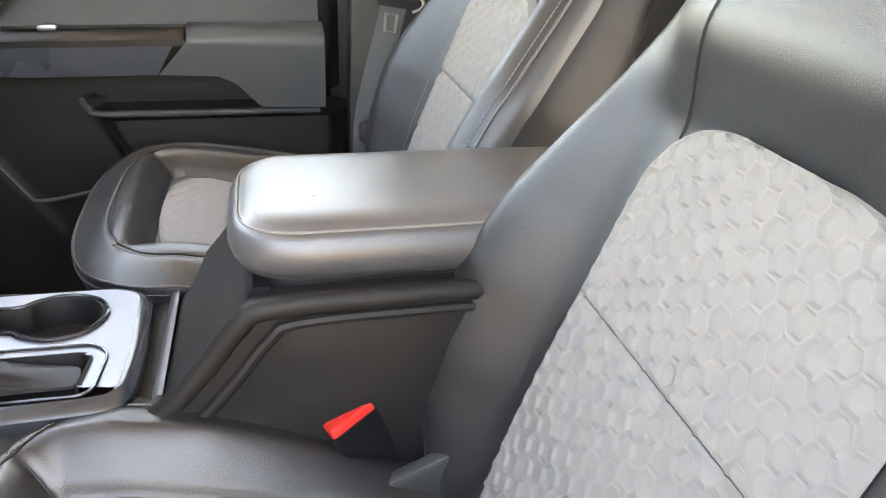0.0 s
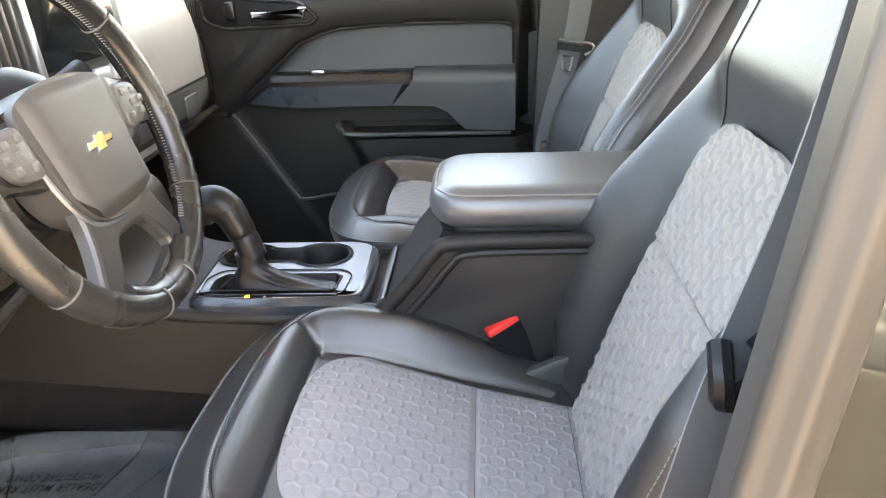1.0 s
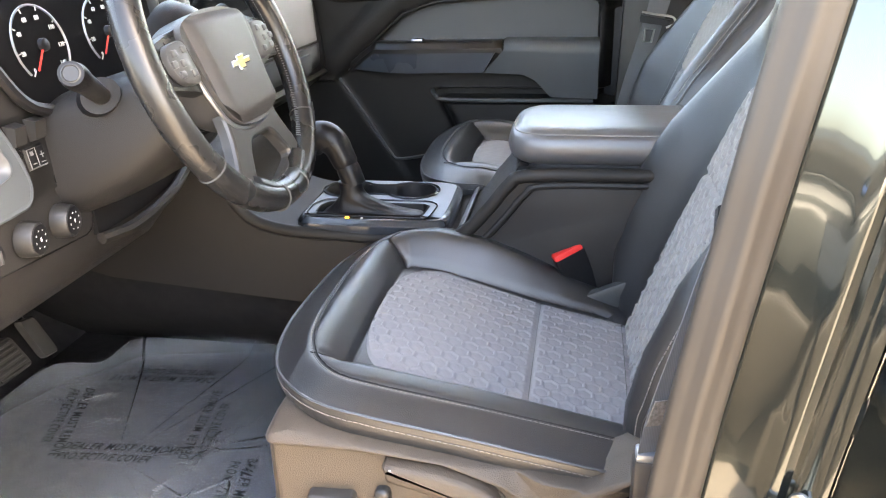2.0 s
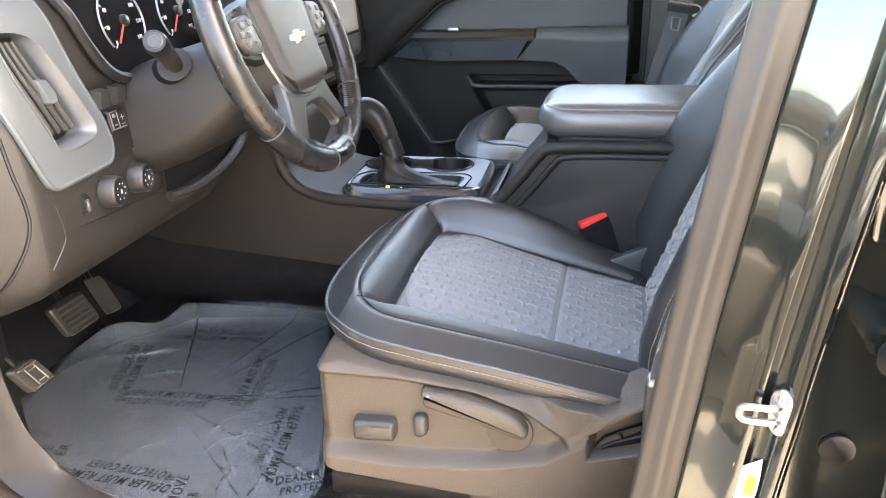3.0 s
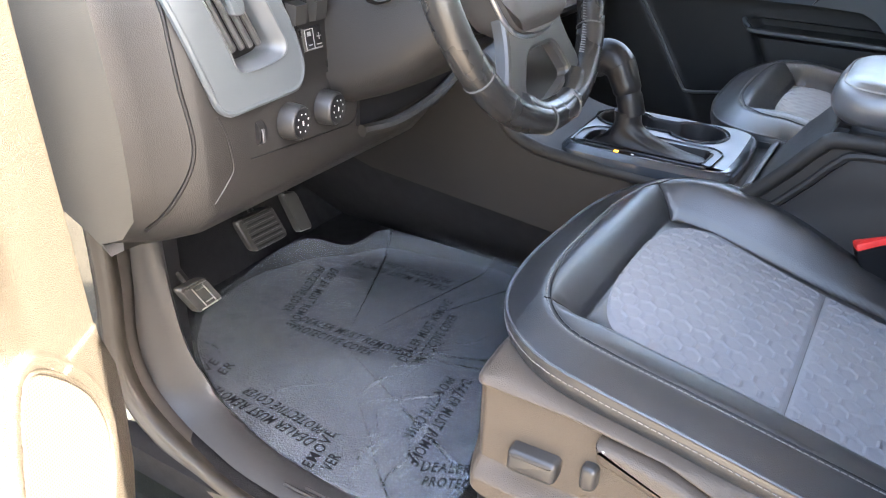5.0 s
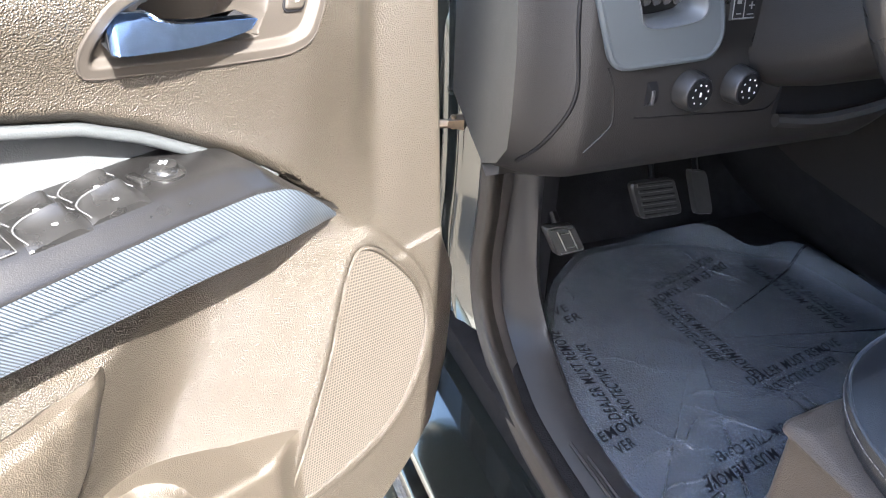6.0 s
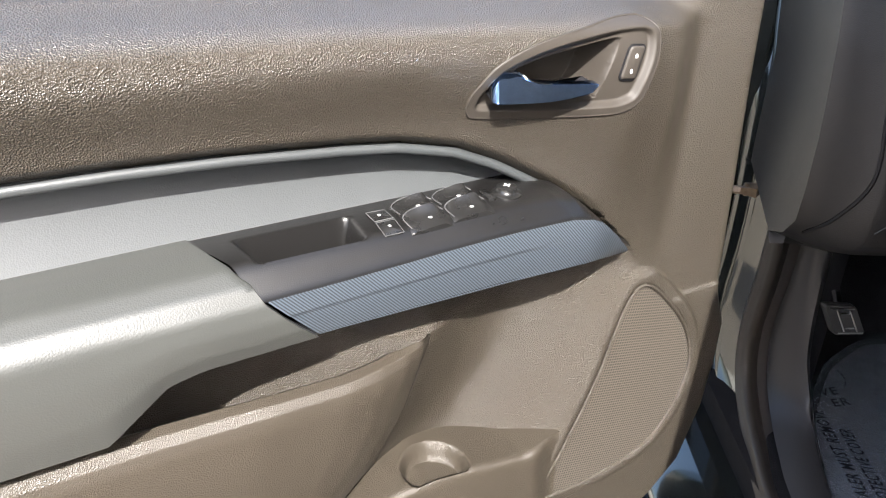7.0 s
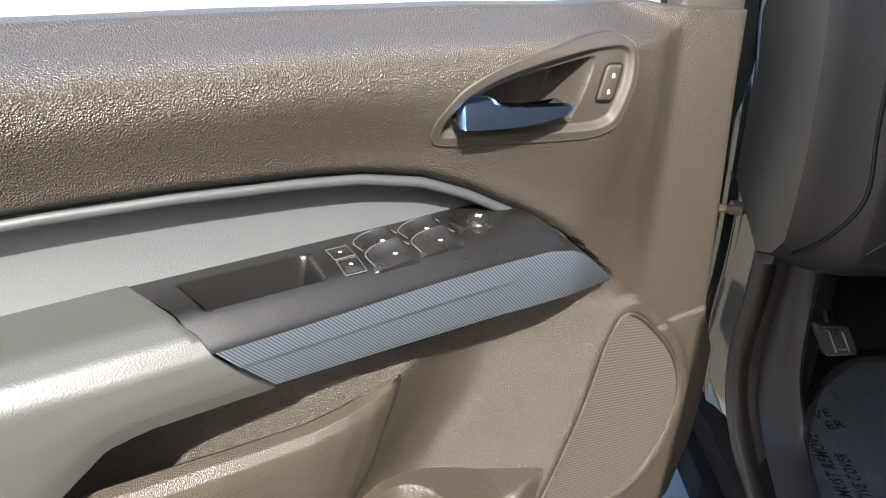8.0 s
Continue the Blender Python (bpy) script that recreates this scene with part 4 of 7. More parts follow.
def arm_top(u):
    return interp(u, [(-0.125, 0.949), (-0.10, 0.9645), (-0.08, 0.9825), (-0.06, 0.999), (-0.045, 1.0115), (-0.03, 1.0245), (-0.015, 1.0365), (0.005, 1.041), (0.05, 1.0425), (0.30, 1.041), (0.72, 1.034)])


def arm_edge(u):
    return interp(u, [(-0.125, 0.948), (-0.10, 0.9635), (-0.08, 0.9815), (-0.06, 0.998), (-0.045, 1.0105), (-0.034, 1.019), (-0.022, 1.0255), (0.0, 1.030), (0.05, 1.0305), (0.10, 1.0293), (0.20, 1.0245), (0.30, 1.021)])


def arm_low(u):
    return interp(u, [(-0.125, 0.939), (-0.10, 0.9505), (-0.08, 0.9595), (-0.06, 0.9695), (-0.045, 0.976), (-0.03, 0.980), (-0.015, 0.982), (0.20, 0.9815), (0.72, 0.97)])


def split(d):
    """Where the grey pad takes over along the armrest, by the depth out from the door."""
    return interp(d, [(-0.02, 0.294), (0.02, 0.281), (0.05, 0.268), (0.066, 0.256)])


def switch_top(u, k):
    d = -0.02 + (arm_out(u) + 0.02) * k
    z = arm_top(u) - (arm_top(u) - arm_edge(u)) * smoothstep(0.66, 1.0, k) ** 1.7 + 0.003 * math.sin(math.pi * k)
    du, dd = min(u - 0.170, 0.262 - (d - 0.01) * 0.2 - u), min(d - 0.008, 0.046 - d)
    z -= 0.042 * smoothstep(0, 0.014, du) * smoothstep(0, 0.005, dd)
    return (u, d, z)


armrest = dpart("switch_panel", field(lambda a, k: switch_top(-0.118 + (split(-0.02 + (arm_out(0.25) + 0.02) * k) + 0.118) * a, k), span(0, 1, 190), span(0, 1, 70)), M_SWITCH, label="charcoal window switch panel", sharp=60)
dpart("armrest_bar", field(lambda a, v: (lambda u: (u, arm_out(u) + 0.001 - 0.006 * v + 0.002 * math.sin(math.pi * v) - 0.0016 * smoothstep(0.36, 0.42, v) * smoothstep(0.0, 0.05, u), arm_edge(u) + (arm_low(u) - arm_edge(u)) * v))(-0.112 + 0.012 * (2 * v - 1) ** 2 + (interp(v, [(0, 0.254), (1, 0.217)]) + 0.112 - 0.012 * (2 * v - 1) ** 2) * a), span(0, 1, 70), span(0, 1, 24), (0, -0.006, 0)), M_BLUEBAR, label="blue-grey ribbed trim bar")
dpart("armrest_base", field(lambda u, k: (u, -0.03 + (arm_out(u) + 0.024) * k, arm_low(u) + 0.002), span(-0.118, 0.7, 60), span(0, 1, 4), (0, 0, 0.004)), M_PLASTIC_DARK)


def pad_low(u):
    return interp(u, [(0.21, 0.981), (0.30, 0.978), (0.325, 0.973), (0.345, 0.957), (0.368, 0.938), (0.43, 0.936), (0.72, 0.93)])


def pad(a, k):
    # k: 0 at the door, over the top and down the face to 1
    prof = [(-0.02, 0.002), (0.02, 0.003), (0.045, 0.0), (0.06, -0.008), (0.068, -0.02), (0.07, -0.035), (0.068, -0.05), (0.062, -0.062)]
    i = min(6, int(k * 7))
    f = k * 7 - i
    d = prof[i][0] + (prof[i + 1][0] - prof[i][0]) * f
    h = prof[i][1] + (prof[i + 1][1] - prof[i][1]) * f
    start = split(d) if k < 0.55 else interp(k, [(0.55, 0.256), (1.0, 0.217)])
    u = start + 0.0015 + (0.72 - start) * a
    z = arm_top(u) + h
    if k > 0.55:
        w = (k - 0.55) / 0.45
        z = arm_top(u) - 0.018 + (pad_low(u) - arm_top(u) + 0.018) * w
    return (u, d, z)


dpart("armrest_pad", field(pad, span(0, 1, 70), span(0, 1, 28), (0, -0.004, 0)), M_GREYPAD, label="warm grey padded armrest and pull", sharp=60)
dpart("pull_web", field(lambda u, v: (u, 0.058 - 0.07 * v, pad_low(u) + 0.002), span(0.34, 0.72, 20), span(0, 1, 3), (0, 0, 0.004)), M_GREYPAD)
# speaker
dpart("speaker_grille", patch(SPEAKER, lambda u, z: (u, 0.0012, z), 10), dotted(material("perforated_grille", (0.075, 0.064, 0.052), 0.5), 0.0034, (0.006, 0.005, 0.0045)), label="perforated speaker grille")
dpart("speaker_rim", tube([(u, 0.0022, z) for u, z in SPEAKER], 0.0022, True, 8), M_DOORPANEL)
# bottle holder: a rolled flange round an open well
HOLDER_TOP = [(-0.07, 0.731), (-0.035, 0.729), (-0.012, 0.7275), (0.02, 0.732), (0.055, 0.7385), (0.095, 0.7430), (0.13, 0.739), (0.16, 0.729), (0.20, 0.708)]
LEDGE = [(-0.085 + 0.0024 * k, 0.0) for k in range(39)] + [(0.0105, -0.0006), (0.0130, -0.0022), (0.0146, -0.0048), (0.0152, -0.009)] + [(0.0155, -0.015 - 0.012 * k) for k in range(16)]


def holder(u, k):
    """Bottle holder: a ledge with a round well in it, rolling over into the wall below."""
    i = min(len(LEDGE) - 1, int(round(k * (len(LEDGE) - 1))))
    d, drop = LEDGE[i]
    well = 1 - smoothstep(0.029, 0.036, math.hypot(u - 0.084, d + 0.006))
    drop -= 0.022 * well * smoothstep(0.0125, 0.006, d)
    d = d - 0.013 * (1 - smoothstep(-0.062, -0.022, u)) * smoothstep(0.0, 0.015, d) - 0.012 * smoothstep(0.155, 0.195, u) * smoothstep(0.0, 0.015, d)
    return (u, d, interp(u, HOLDER_TOP) + drop)


dpart("bottle_holder", field(holder, span(-0.066, 0.198, 130), span(0, 1, len(LEDGE) - 1)), M_DOORSMOOTH, label="ledge with a round well for a bottle", sharp=50)
# inner handle: a dished bezel with a hollow, a fin, the pull and the lock rocker
def fin_u(z):
    return interp(z, [(1.108, -0.012), (1.112, -0.0196), (1.1183, -0.0358), (1.1315, -0.0425), (1.1534, -0.0506), (1.1686, -0.0551)])


def dish_point(u, z):
    deep = off_line(u, z, HANDLE_RIM)
    d = door_depth(u, z, False) + 0.0015 - 0.007 * smoothstep(0.0055, 0.0115, deep)
    d -= 0.042 * smoothstep(0.0, 0.006, min(deep - 0.013, u - fin_u(z) - 0.002, 0.046 - u, z - 1.114))
    return (u, d, z)


def level(u, z):
    return door_depth(u, z, False)


dish = dpart("handle_bezel", patch(HANDLE_RIM, dish_point, 64), M_BEZELSKIN, label="smooth bezel with a hollow behind the handle", sharp=60)
dpart("bezel_rim", tube([(u, level(u, z) + 0.0004, z) for u, z in HANDLE_RIM], 0.0013, True, 8), M_BEZELSKIN, dish)
GRIP = rounded([(0.0625, 1.1225), (0.0535, 1.1455), (0.049, 1.1468), (0.0322, 1.1448), (0.0264, 1.1374), (0.0129, 1.1338), (-0.0325, 1.1288), (-0.034, 1.1265), (-0.0269, 1.1204), (-0.0077, 1.1182), (0.0194, 1.1178), (0.057, 1.1215)], [0.003, 0.003, 0.003, 0.004, 0.006, 0.008, 0.0015, 0.002, 0.006, 0.01, 0.02, 0.003])


GRIP = [(u + 0.008, z + 0.003 + 0.20 * (1.147 - z)) for u, z in GRIP]


def blade(u, z, edge=0.0):
    return (u, 0.0535 - 0.75 * (z - 1.128) - 9.0 * (z - 1.130) ** 2 - edge, z)


def blade_face(u, z):
    e = off_line(u, z, GRIP)
    return blade(u, z, 0.006 * (1 - smoothstep(0.0, 0.0012, e)) ** 2)


dpart("handle", patch(GRIP, blade_face, 40), M_CHROME_SKY, dish, "dark chrome inner door handle tinted blue for the mirrored sky", 70)
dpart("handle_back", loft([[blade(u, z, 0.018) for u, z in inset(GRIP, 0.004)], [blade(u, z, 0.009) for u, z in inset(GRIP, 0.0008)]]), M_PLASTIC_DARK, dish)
top_edge = [(u, z) for u, z in inset(GRIP, 0.0010) if z > 1.1380 - 0.30 * max(0.0, u - 0.055)]
dpart("handle_edge", tube([blade(u, z, 0.0004) for u, z in top_edge], 0.0008, False, 6), M_CHROME, dish, "bright chrome edge")
LOCK = rounded([(-0.0545, 1.1315), (-0.0620, 1.1580), (-0.0775, 1.1566), (-0.0703, 1.1298)], 0.004)
lock = dpart("lock_switch", mapped(plate(LOCK, 0.006, 0.002), Matrix.Translation((0, 0.0330, 0)) @ FACE_PLUS_Y), M_BEZELSKIN, dish, "door lock rocker with white symbols")
dpart("lock_gap", mapped(plate(inset(LOCK, -0.0014), 0.0008, 0.0003), Matrix.Translation((0, 0.0366, 0)) @ FACE_PLUS_Y), M_VOID, dish)

# ---- door opening of the cab: painted flange and rubber seal, swept round it ----
OPENING = curve([(-0.86, 0.23, 1.45), (-0.768, 0.210, 1.15), (-0.716, 0.206, 1.02), (-0.696, 0.204, 0.87), (-0.700, 0.205, 0.755), (-0.712, 0.205, 0.655), (-0.695, 0.204, 0.588), (-0.64, 0.198, 0.550), (-0.56, 0.186, 0.538), (-0.45, 0.171, 0.535), (-0.2, 0.160, 0.54), (0.0, 0.145, 0.56), (0.10, 0.120, 0.60), (0.165, 0.098, 0.68), (0.198, 0.086, 0.77), (0.213, 0.080, 0.885), (0.225, 0.078, 0.99), (0.243, 0.080, 1.11), (0.263, 0.085, 1.23), (0.34, 0.12, 1.65)], 8)


def swept(profile, path=OPENING):
    """A strip along the opening: profile rows are (away from the opening, along y)."""
    rings = []
    pts = [Vector(p) for p in path]
    for i, p in enumerate(pts):
        d = pts[min(i + 1, len(pts) - 1)] - pts[max(i - 1, 0)]
        d.y = 0
        d.normalize()
        out = Vector((-d.z, 0, d.x)) * -1
        rings.append([p + out * a + Vector((0, b, 0)) for a, b in profile])
    return rings


def strip(name, profile, mat, label, category, closed=True):
    return tagged(part(name, loft(swept(profile), closed=closed, caps=closed), mat, sharp=50), label, category, kind="structure")


strip("door_frame", [(0.006, 0.03), (0.006, 0.002), (0.014, -0.002), (0.030, -0.010), (0.046, -0.018), (0.051, -0.023), (0.055, -0.027), (0.059, -0.028), (0.062, -0.024), (0.067, -0.022), (0.071, -0.025), (0.075, -0.033), (0.079, -0.039), (0.084, -0.041), (0.089, -0.038), (0.093, -0.03), (0.098, 0.0), (0.098, 0.03)], M_PAINT, "black-green painted door frame", "door frame")
SEAL = [((0.016 + 0.003 * math.cos(2 * t)) * math.cos(t) - 0.002, (0.015 + 0.0022 * math.cos(4 * t)) * math.sin(t) - 0.004 - 0.003 * math.cos(2 * t)) for t in span(0, math.tau * 23 / 24, 23)]
strip("trim", SEAL, M_SEAL, "dark rubber door seal round the opening", "door seal")
strip("trim", [(-0.006, 0.01), (-0.004, 0.02), (0.0, 0.06), (0.01, 0.06), (0.006, 0.01)], M_TRIMGREY, "grey plastic trim inside the seal", "trim")

# rocker below the sill, and the floor's edge
tagged(part("rocker_panel", loft([[(x, 0.11, 0.50), (x, 0.055, 0.455), (x, 0.045, 0.44), (x, 0.040, 0.36), (x, 0.06, 0.30), (x, 0.16, 0.30), (x, 0.16, 0.50)] for x in span(-0.86, 0.3, 6)]), M_PAINT), "black-green painted rocker panel under the door", "rocker panel", kind="structure")
for y0, z0 in ((0.02, 0.43), (-0.012, 0.40)):
    tagged(part("side_step", tube([(x, y0 + 0.02, z0) for x in (-0.95, -0.5, 0.3)], 0.011, seg=10, flat=1.4), M_PAINT), "black side step rail along the rocker", "side step")
SILL_OUT = curve([(-0.672, 0.226, 0.83), (-0.680, 0.226, 0.75), (-0.692, 0.226, 0.66), (-0.676, 0.226, 0.60), (-0.63, 0.221, 0.566), (-0.55, 0.206, 0.555), (-0.45, 0.192, 0.553), (-0.2, 0.184, 0.556), (0.03, 0.168, 0.574)], 8)
SILL_IN = curve([(-0.648, 0.252, 0.83), (-0.644, 0.252, 0.75), (-0.632, 0.255, 0.66), (-0.602, 0.262, 0.60), (-0.56, 0.262, 0.574), (-0.50, 0.254, 0.561), (-0.42, 0.246, 0.557), (-0.2, 0.24, 0.556), (0.03, 0.235, 0.56)], 8)


def sill_point(i, k):
    # from the seal inwards, with a soft crown
    a, b = Vector(SILL_OUT[i]), Vector(SILL_IN[i])
    p = a + (b - a) * k
    low = smoothstep(0.62, 0.56, p.z)
    return p + Vector((0.006 * (1 - low), -0.003 * (1 - low), 0.007 * low)) * math.sin(math.pi * k) - Vector((0, 0, 0.012)) * smoothstep(0.9, 1.0, k) * low


tagged(part("sill_plate", field(sill_point, range(len(SILL_OUT)), span(0, 1, 12), (-0.008, 0.01, -0.012)), M_KICK, sharp=60), "dark plastic kick panel sweeping into the sill plate", "sill plate", kind="structure")
for k in (0.0, 0.009):
    tagged(part("trim", tube([(-0.42 + 3 * k, 0.203 + k, 0.5655), (-0.2, 0.204 + k, 0.5665), (0.02, 0.192 + k, 0.5755)], 0.0022, seg=6), M_KICK), "rib on the sill plate", "trim", kind="structure")
tagged(part("wall_left", block(-1.15, -0.66, 0.262, 0.29, 0.5, 1.0, 0.004), M_PLASTIC_DARK), "dark side wall of the footwell", "wall", kind="structure")
tagged(part("pillar_hinge", loft([[(x - 0.79, 0.05 + 0.0 * z, z), (x - 0.95, 0.03, z), (x - 1.3, 0.03, z), (x - 1.3, 0.18, z), (x - 0.79, 0.18, z)] for x, z in ((0, 0.5), (0, 1.0), (-0.08, 1.35))]), M_PAINT), "black-green painted hinge pillar and fender", "pillar", kind="structure")

# ---- B-pillar: inner trim, striker, sticker, rear hinge ----
tagged(part("pillar_trim", loft([[(x + 0.03, 0.10, z), (x + 0.055, 0.2, z), (x + 0.075, 0.27, z), (x + 0.17, 0.28, z), (x + 0.17, 0.11, z)] for x, z in ((0.20, 0.60), (0.205, 0.80), (0.238, 0.95), (0.277, 1.22), (0.35, 1.68))]), M_TRIMGREY), "taupe plastic trim of the B-pillar", "pillar trim", kind="structure")
tagged(part("pillar_rear_jamb", loft([[(x + 0.085, 0.075, z), (x + 0.22, 0.075, z), (x + 0.22, 0.26, z), (x + 0.085, 0.26, z)] for x, z in ((0.1, 0.50), (0.19, 0.78), (0.238, 0.95), (0.277, 1.22), (0.35, 1.68))]), M_PAINT), "black painted rear jamb of the B-pillar", "pillar", kind="structure")

FACE_N = Vector((-0.45, -0.893, 0)).normalized()


def on_jamb(place, size=1.0):
    """A frame on the B-pillar's painted face: x along it outwards, y up, z off it."""
    x = Vector((0.893, -0.45, 0)).normalized()
    return Matrix(((x.x, 0, FACE_N.x, place[0]), (x.y, 0, FACE_N.y, place[1]), (0, 1, 0, place[2]), (0, 0, 0, 1)))


striker = thing("door_striker", on_jamb((0.292, 0.046, 0.924)) @ Matrix.Scale(0.68, 4), "bright zinc door striker bolted to the pillar", "striker")
oval = [(0.013 * math.cos(t), 0.020 * math.sin(t) + (0.011 if math.sin(t) > 0 else -0.011)) for t in span(0, math.tau * 31 / 32, 31)]
part("base_plate", plate(oval, 0.005, 0.002), M_ZINC, striker)
part("loop", tube(curve([(0.0, 0.008, 0.0), (-0.004, 0.008, 0.012), (-0.03, 0.008, 0.024), (-0.038, 0.004, 0.026), (-0.038, -0.006, 0.026), (-0.03, -0.010, 0.024), (-0.004, -0.010, 0.012), (0.0, -0.010, 0.0)], 5), 0.0045, seg=8), M_ZINC, striker)
for y in (-0.02, 0.02):
    part("bolt", mapped(lathe([(0.006, 0), (0.006, 0.004), (0.004, 0.006), (0.0015, 0.006), (0.0012, 0.003)], 12), Matrix.Translation((0.002, y, 0.004))), M_ZINC, striker)

sticker = thing("tyre_label", on_jamb((0.287, 0.053, 0.835)), "white and yellow information label on the pillar", "label")


def bent(x, y):
    return (x - 0.011 - 0.00 * y - 3.2 * max(0, 0.03 - y) ** 2, y, 0.0075)


part("paper", field(lambda a, b: bent(-0.011 + 0.022 * a, -0.075 + 0.118 * b - 0.02 * (1 - a) * b), span(0, 1, 4), span(0, 1, 16)), M_WHITE, sticker)
part("band", field(lambda a, b: tuple(Vector(bent(-0.011 + 0.006 * a, -0.07 + 0.10 * b)) + Vector((0, 0, 0.0006))), span(0, 1, 2), span(0, 1, 16)), M_YELLOW, sticker, "yellow band")
part("block", field(lambda a, b: tuple(Vector(bent(0.001 + 0.008 * a, 0.004 + 0.02 * b)) + Vector((0, 0, 0.0006))), span(0, 1, 2), span(0, 1, 4)), M_YELLOW, sticker, "yellow patch")
for i in range(5):
    part("line", field(lambda a, b: tuple(Vector(bent(-0.003 + 0.011 * a, -0.012 - 0.011 * i + 0.0025 * b)) + Vector((0, 0, 0.0006))), span(0, 1, 2), span(0, 1, 1)), M_INK, sticker, "line of small print")

hinge = thing("rear_door_hinge", (0.360, -0.055, 1.09), "black painted rear door hinge with a bright bolt", "hinge")
part("leaf", mapped(plate(rounded([(-0.022, -0.03), (0.03, -0.03), (0.03, 0.05), (-0.012, 0.05), (-0.022, 0.02)], 0.01), 0.012, 0.004), Matrix.Translation((0, 0.13, 0)) @ UPRIGHT_FRONT), M_PAINT, hinge)
part("knuckle", mapped(tube([(0.0, 0.105, 0.018), (0.0, 0.105, 0.062)], 0.013, seg=14), Matrix.Identity(4)), M_PAINT, hinge)
part("arm", block(-0.004, 0.03, 0.02, 0.11, 0.018, 0.05, 0.005), M_PAINT, hinge)
part("bolt", mapped(lathe([(0.014, 0), (0.014, 0.003), (0.010, 0.004), (0.009, 0.009), (0.006, 0.010), (0.005, 0.006)], 18), Matrix.Translation((0.0, 0.117, -0.008)) @ UPRIGHT_FRONT), M_ZINC, hinge, "bright torx bolt")
tagged(part("body_plug", mapped(lathe([(0.014, 0), (0.014, 0.003), (0.010, 0.005)], 20), Matrix.Translation((0.345, 0.074, 0.876)) @ UPRIGHT_FRONT), M_VOID), "round black rubber plug in the jamb", "plug")
boot = [(0.372, 0.07 - 0.012 * i, 0.97) for i in range(9)]
tagged(part("wiring_boot", tube(boot, [0.012 + 0.004 * (i % 2) for i in range(9)], seg=14), M_RUBBER), "black corrugated wiring boot between pillar and rear door", "wiring boot")

# rear door, standing open
RD = Matrix.Translation((0.362, -0.02, 0)) @ Matrix.Rotation(radians(-38), 4, "Z")
rear_door = thing("rear_door", RD @ Matrix.Translation((0, 0, 0.45)), "open rear door in glossy black-green paint", "car door")
part("shell", mapped(plate(rounded([(0.0, 0.0), (0.0, 0.75), (0.85, 0.78), (0.85, 0.0)], 0.03), 0.13, 0.014), UPRIGHT_FRONT @ Matrix.Translation((0, 0, -0.11))), M_PAINT, rear_door)
part("edge_flange", block(-0.006, 0.008, -0.026, -0.006, 0.02, 0.74, 0.003), M_PAINT, rear_door)

# door check strap on the hinge pillar
check = thing("door_check", (-0.700, 0.160, 0.882), "greasy steel door check strap and bracket", "door check")
part("bracket", loft([[(-0.009, 0.010, -0.007), (0.009, -0.003, -0.007), (0.009, -0.003, 0.007), (-0.009, 0.010, 0.007)], [(-0.020, -0.010, -0.004), (0.0, -0.022, -0.004), (0.0, -0.022, 0.004), (-0.020, -0.010, 0.004)]]), M_GREASE, check)
part("strap", tube(curve([(0.0, -0.01, 0.0), (-0.02, -0.06, -0.004), (-0.03, -0.12, -0.01)], 6), 0.006, seg=8, flat=0.5), M_GREASE, check)
part("pin", tube([(-0.006, -0.012, -0.009), (-0.006, -0.012, 0.009)], 0.0035), M_GREASE, check)

# ---- dashboard ----
dashboard = thing("dashboard", (-0.6, 0.85, 0.9), "dark grey moulded dashboard with slate-grey panels, one coloured lighter", "dashboard")
DROP = Matrix.Translation((0.6, -0.85, -0.9))


def dash(name, bm, mat, parent=None, label="", sharp=40):
    return part(name, mapped(bm, DROP), mat, parent or dashboard, label, sharp)


def dash_section(y):
    """The dashboard's outline in x and z at a place across the cab."""
    end = 1 - smoothstep(0.135, 0.205, y) if y < 0.5 else smoothstep(1.50, 1.58, y)
    k = -0.055 * end ** 1.5
    mid = smoothstep(0.62, 0.72, y) * (1 - smoothstep(1.05, 1.12, y))
    far = smoothstep(0.6, 0.75, y)
    fx = -0.472 - 0.035 * far
    pts = [(-0.80, 0.86 + 0.02 * far), (-0.58, 0.865 + 0.06 * far), (-0.54 - 0.01 * far + k, 0.875 + 0.07 * far), (-0.50 + k, 0.893 + 0.09 * far), (fx - 0.004 + k, 0.92 + 0.07 * far), (fx + k, 0.96 + 0.04 * far), (fx + k, 1.02), (fx - 0.004 + k, 1.06), (fx - 0.012 + k, 1.12), (fx - 0.03 + k, 1.2), (fx - 0.06 + k, 1.26), (fx - 0.12 + k, 1.295), (-0.75, 1.305), (-0.98, 1.25), (-0.98, 0.9)]
    dense = []
    for (x0, z0), (x1, z1) in zip(pts, pts[1:]):
        n = 14 if 1.02 <= z0 and z1 <= 1.21 else 1
        dense += [(x0 + (x1 - x0) * i / n, z0 + (z1 - z0) * i / n) for i in range(n)]
    return dense + pts[-1:]


VENT_RIM = curve([(0.2068, 1.193), (0.2308, 1.1957), (0.2600, 1.1870), (0.2774, 1.1655), (0.2925, 1.1337), (0.3092, 1.0963), (0.3170, 1.0780), (0.3110, 1.0660), (0.2850, 1.0605), (0.2573, 1.0592), (0.2428, 1.0644), (0.237, 1.0817), (0.2261, 1.1101), (0.2150, 1.1400), (0.2090, 1.1700)], 5, True)
body = loft([[(x, y + 0.075 * smoothstep(-0.585, -0.69, x) * (1 - smoothstep(0.138, 0.34, y)), z) for x, z in dash_section(y)] for y in [0.138, 0.145, 0.155, 0.17] + span(0.19, 0.34, 50) + span(0.36, 1.48, 37) + [1.52, 1.55, 1.57, 1.58]])
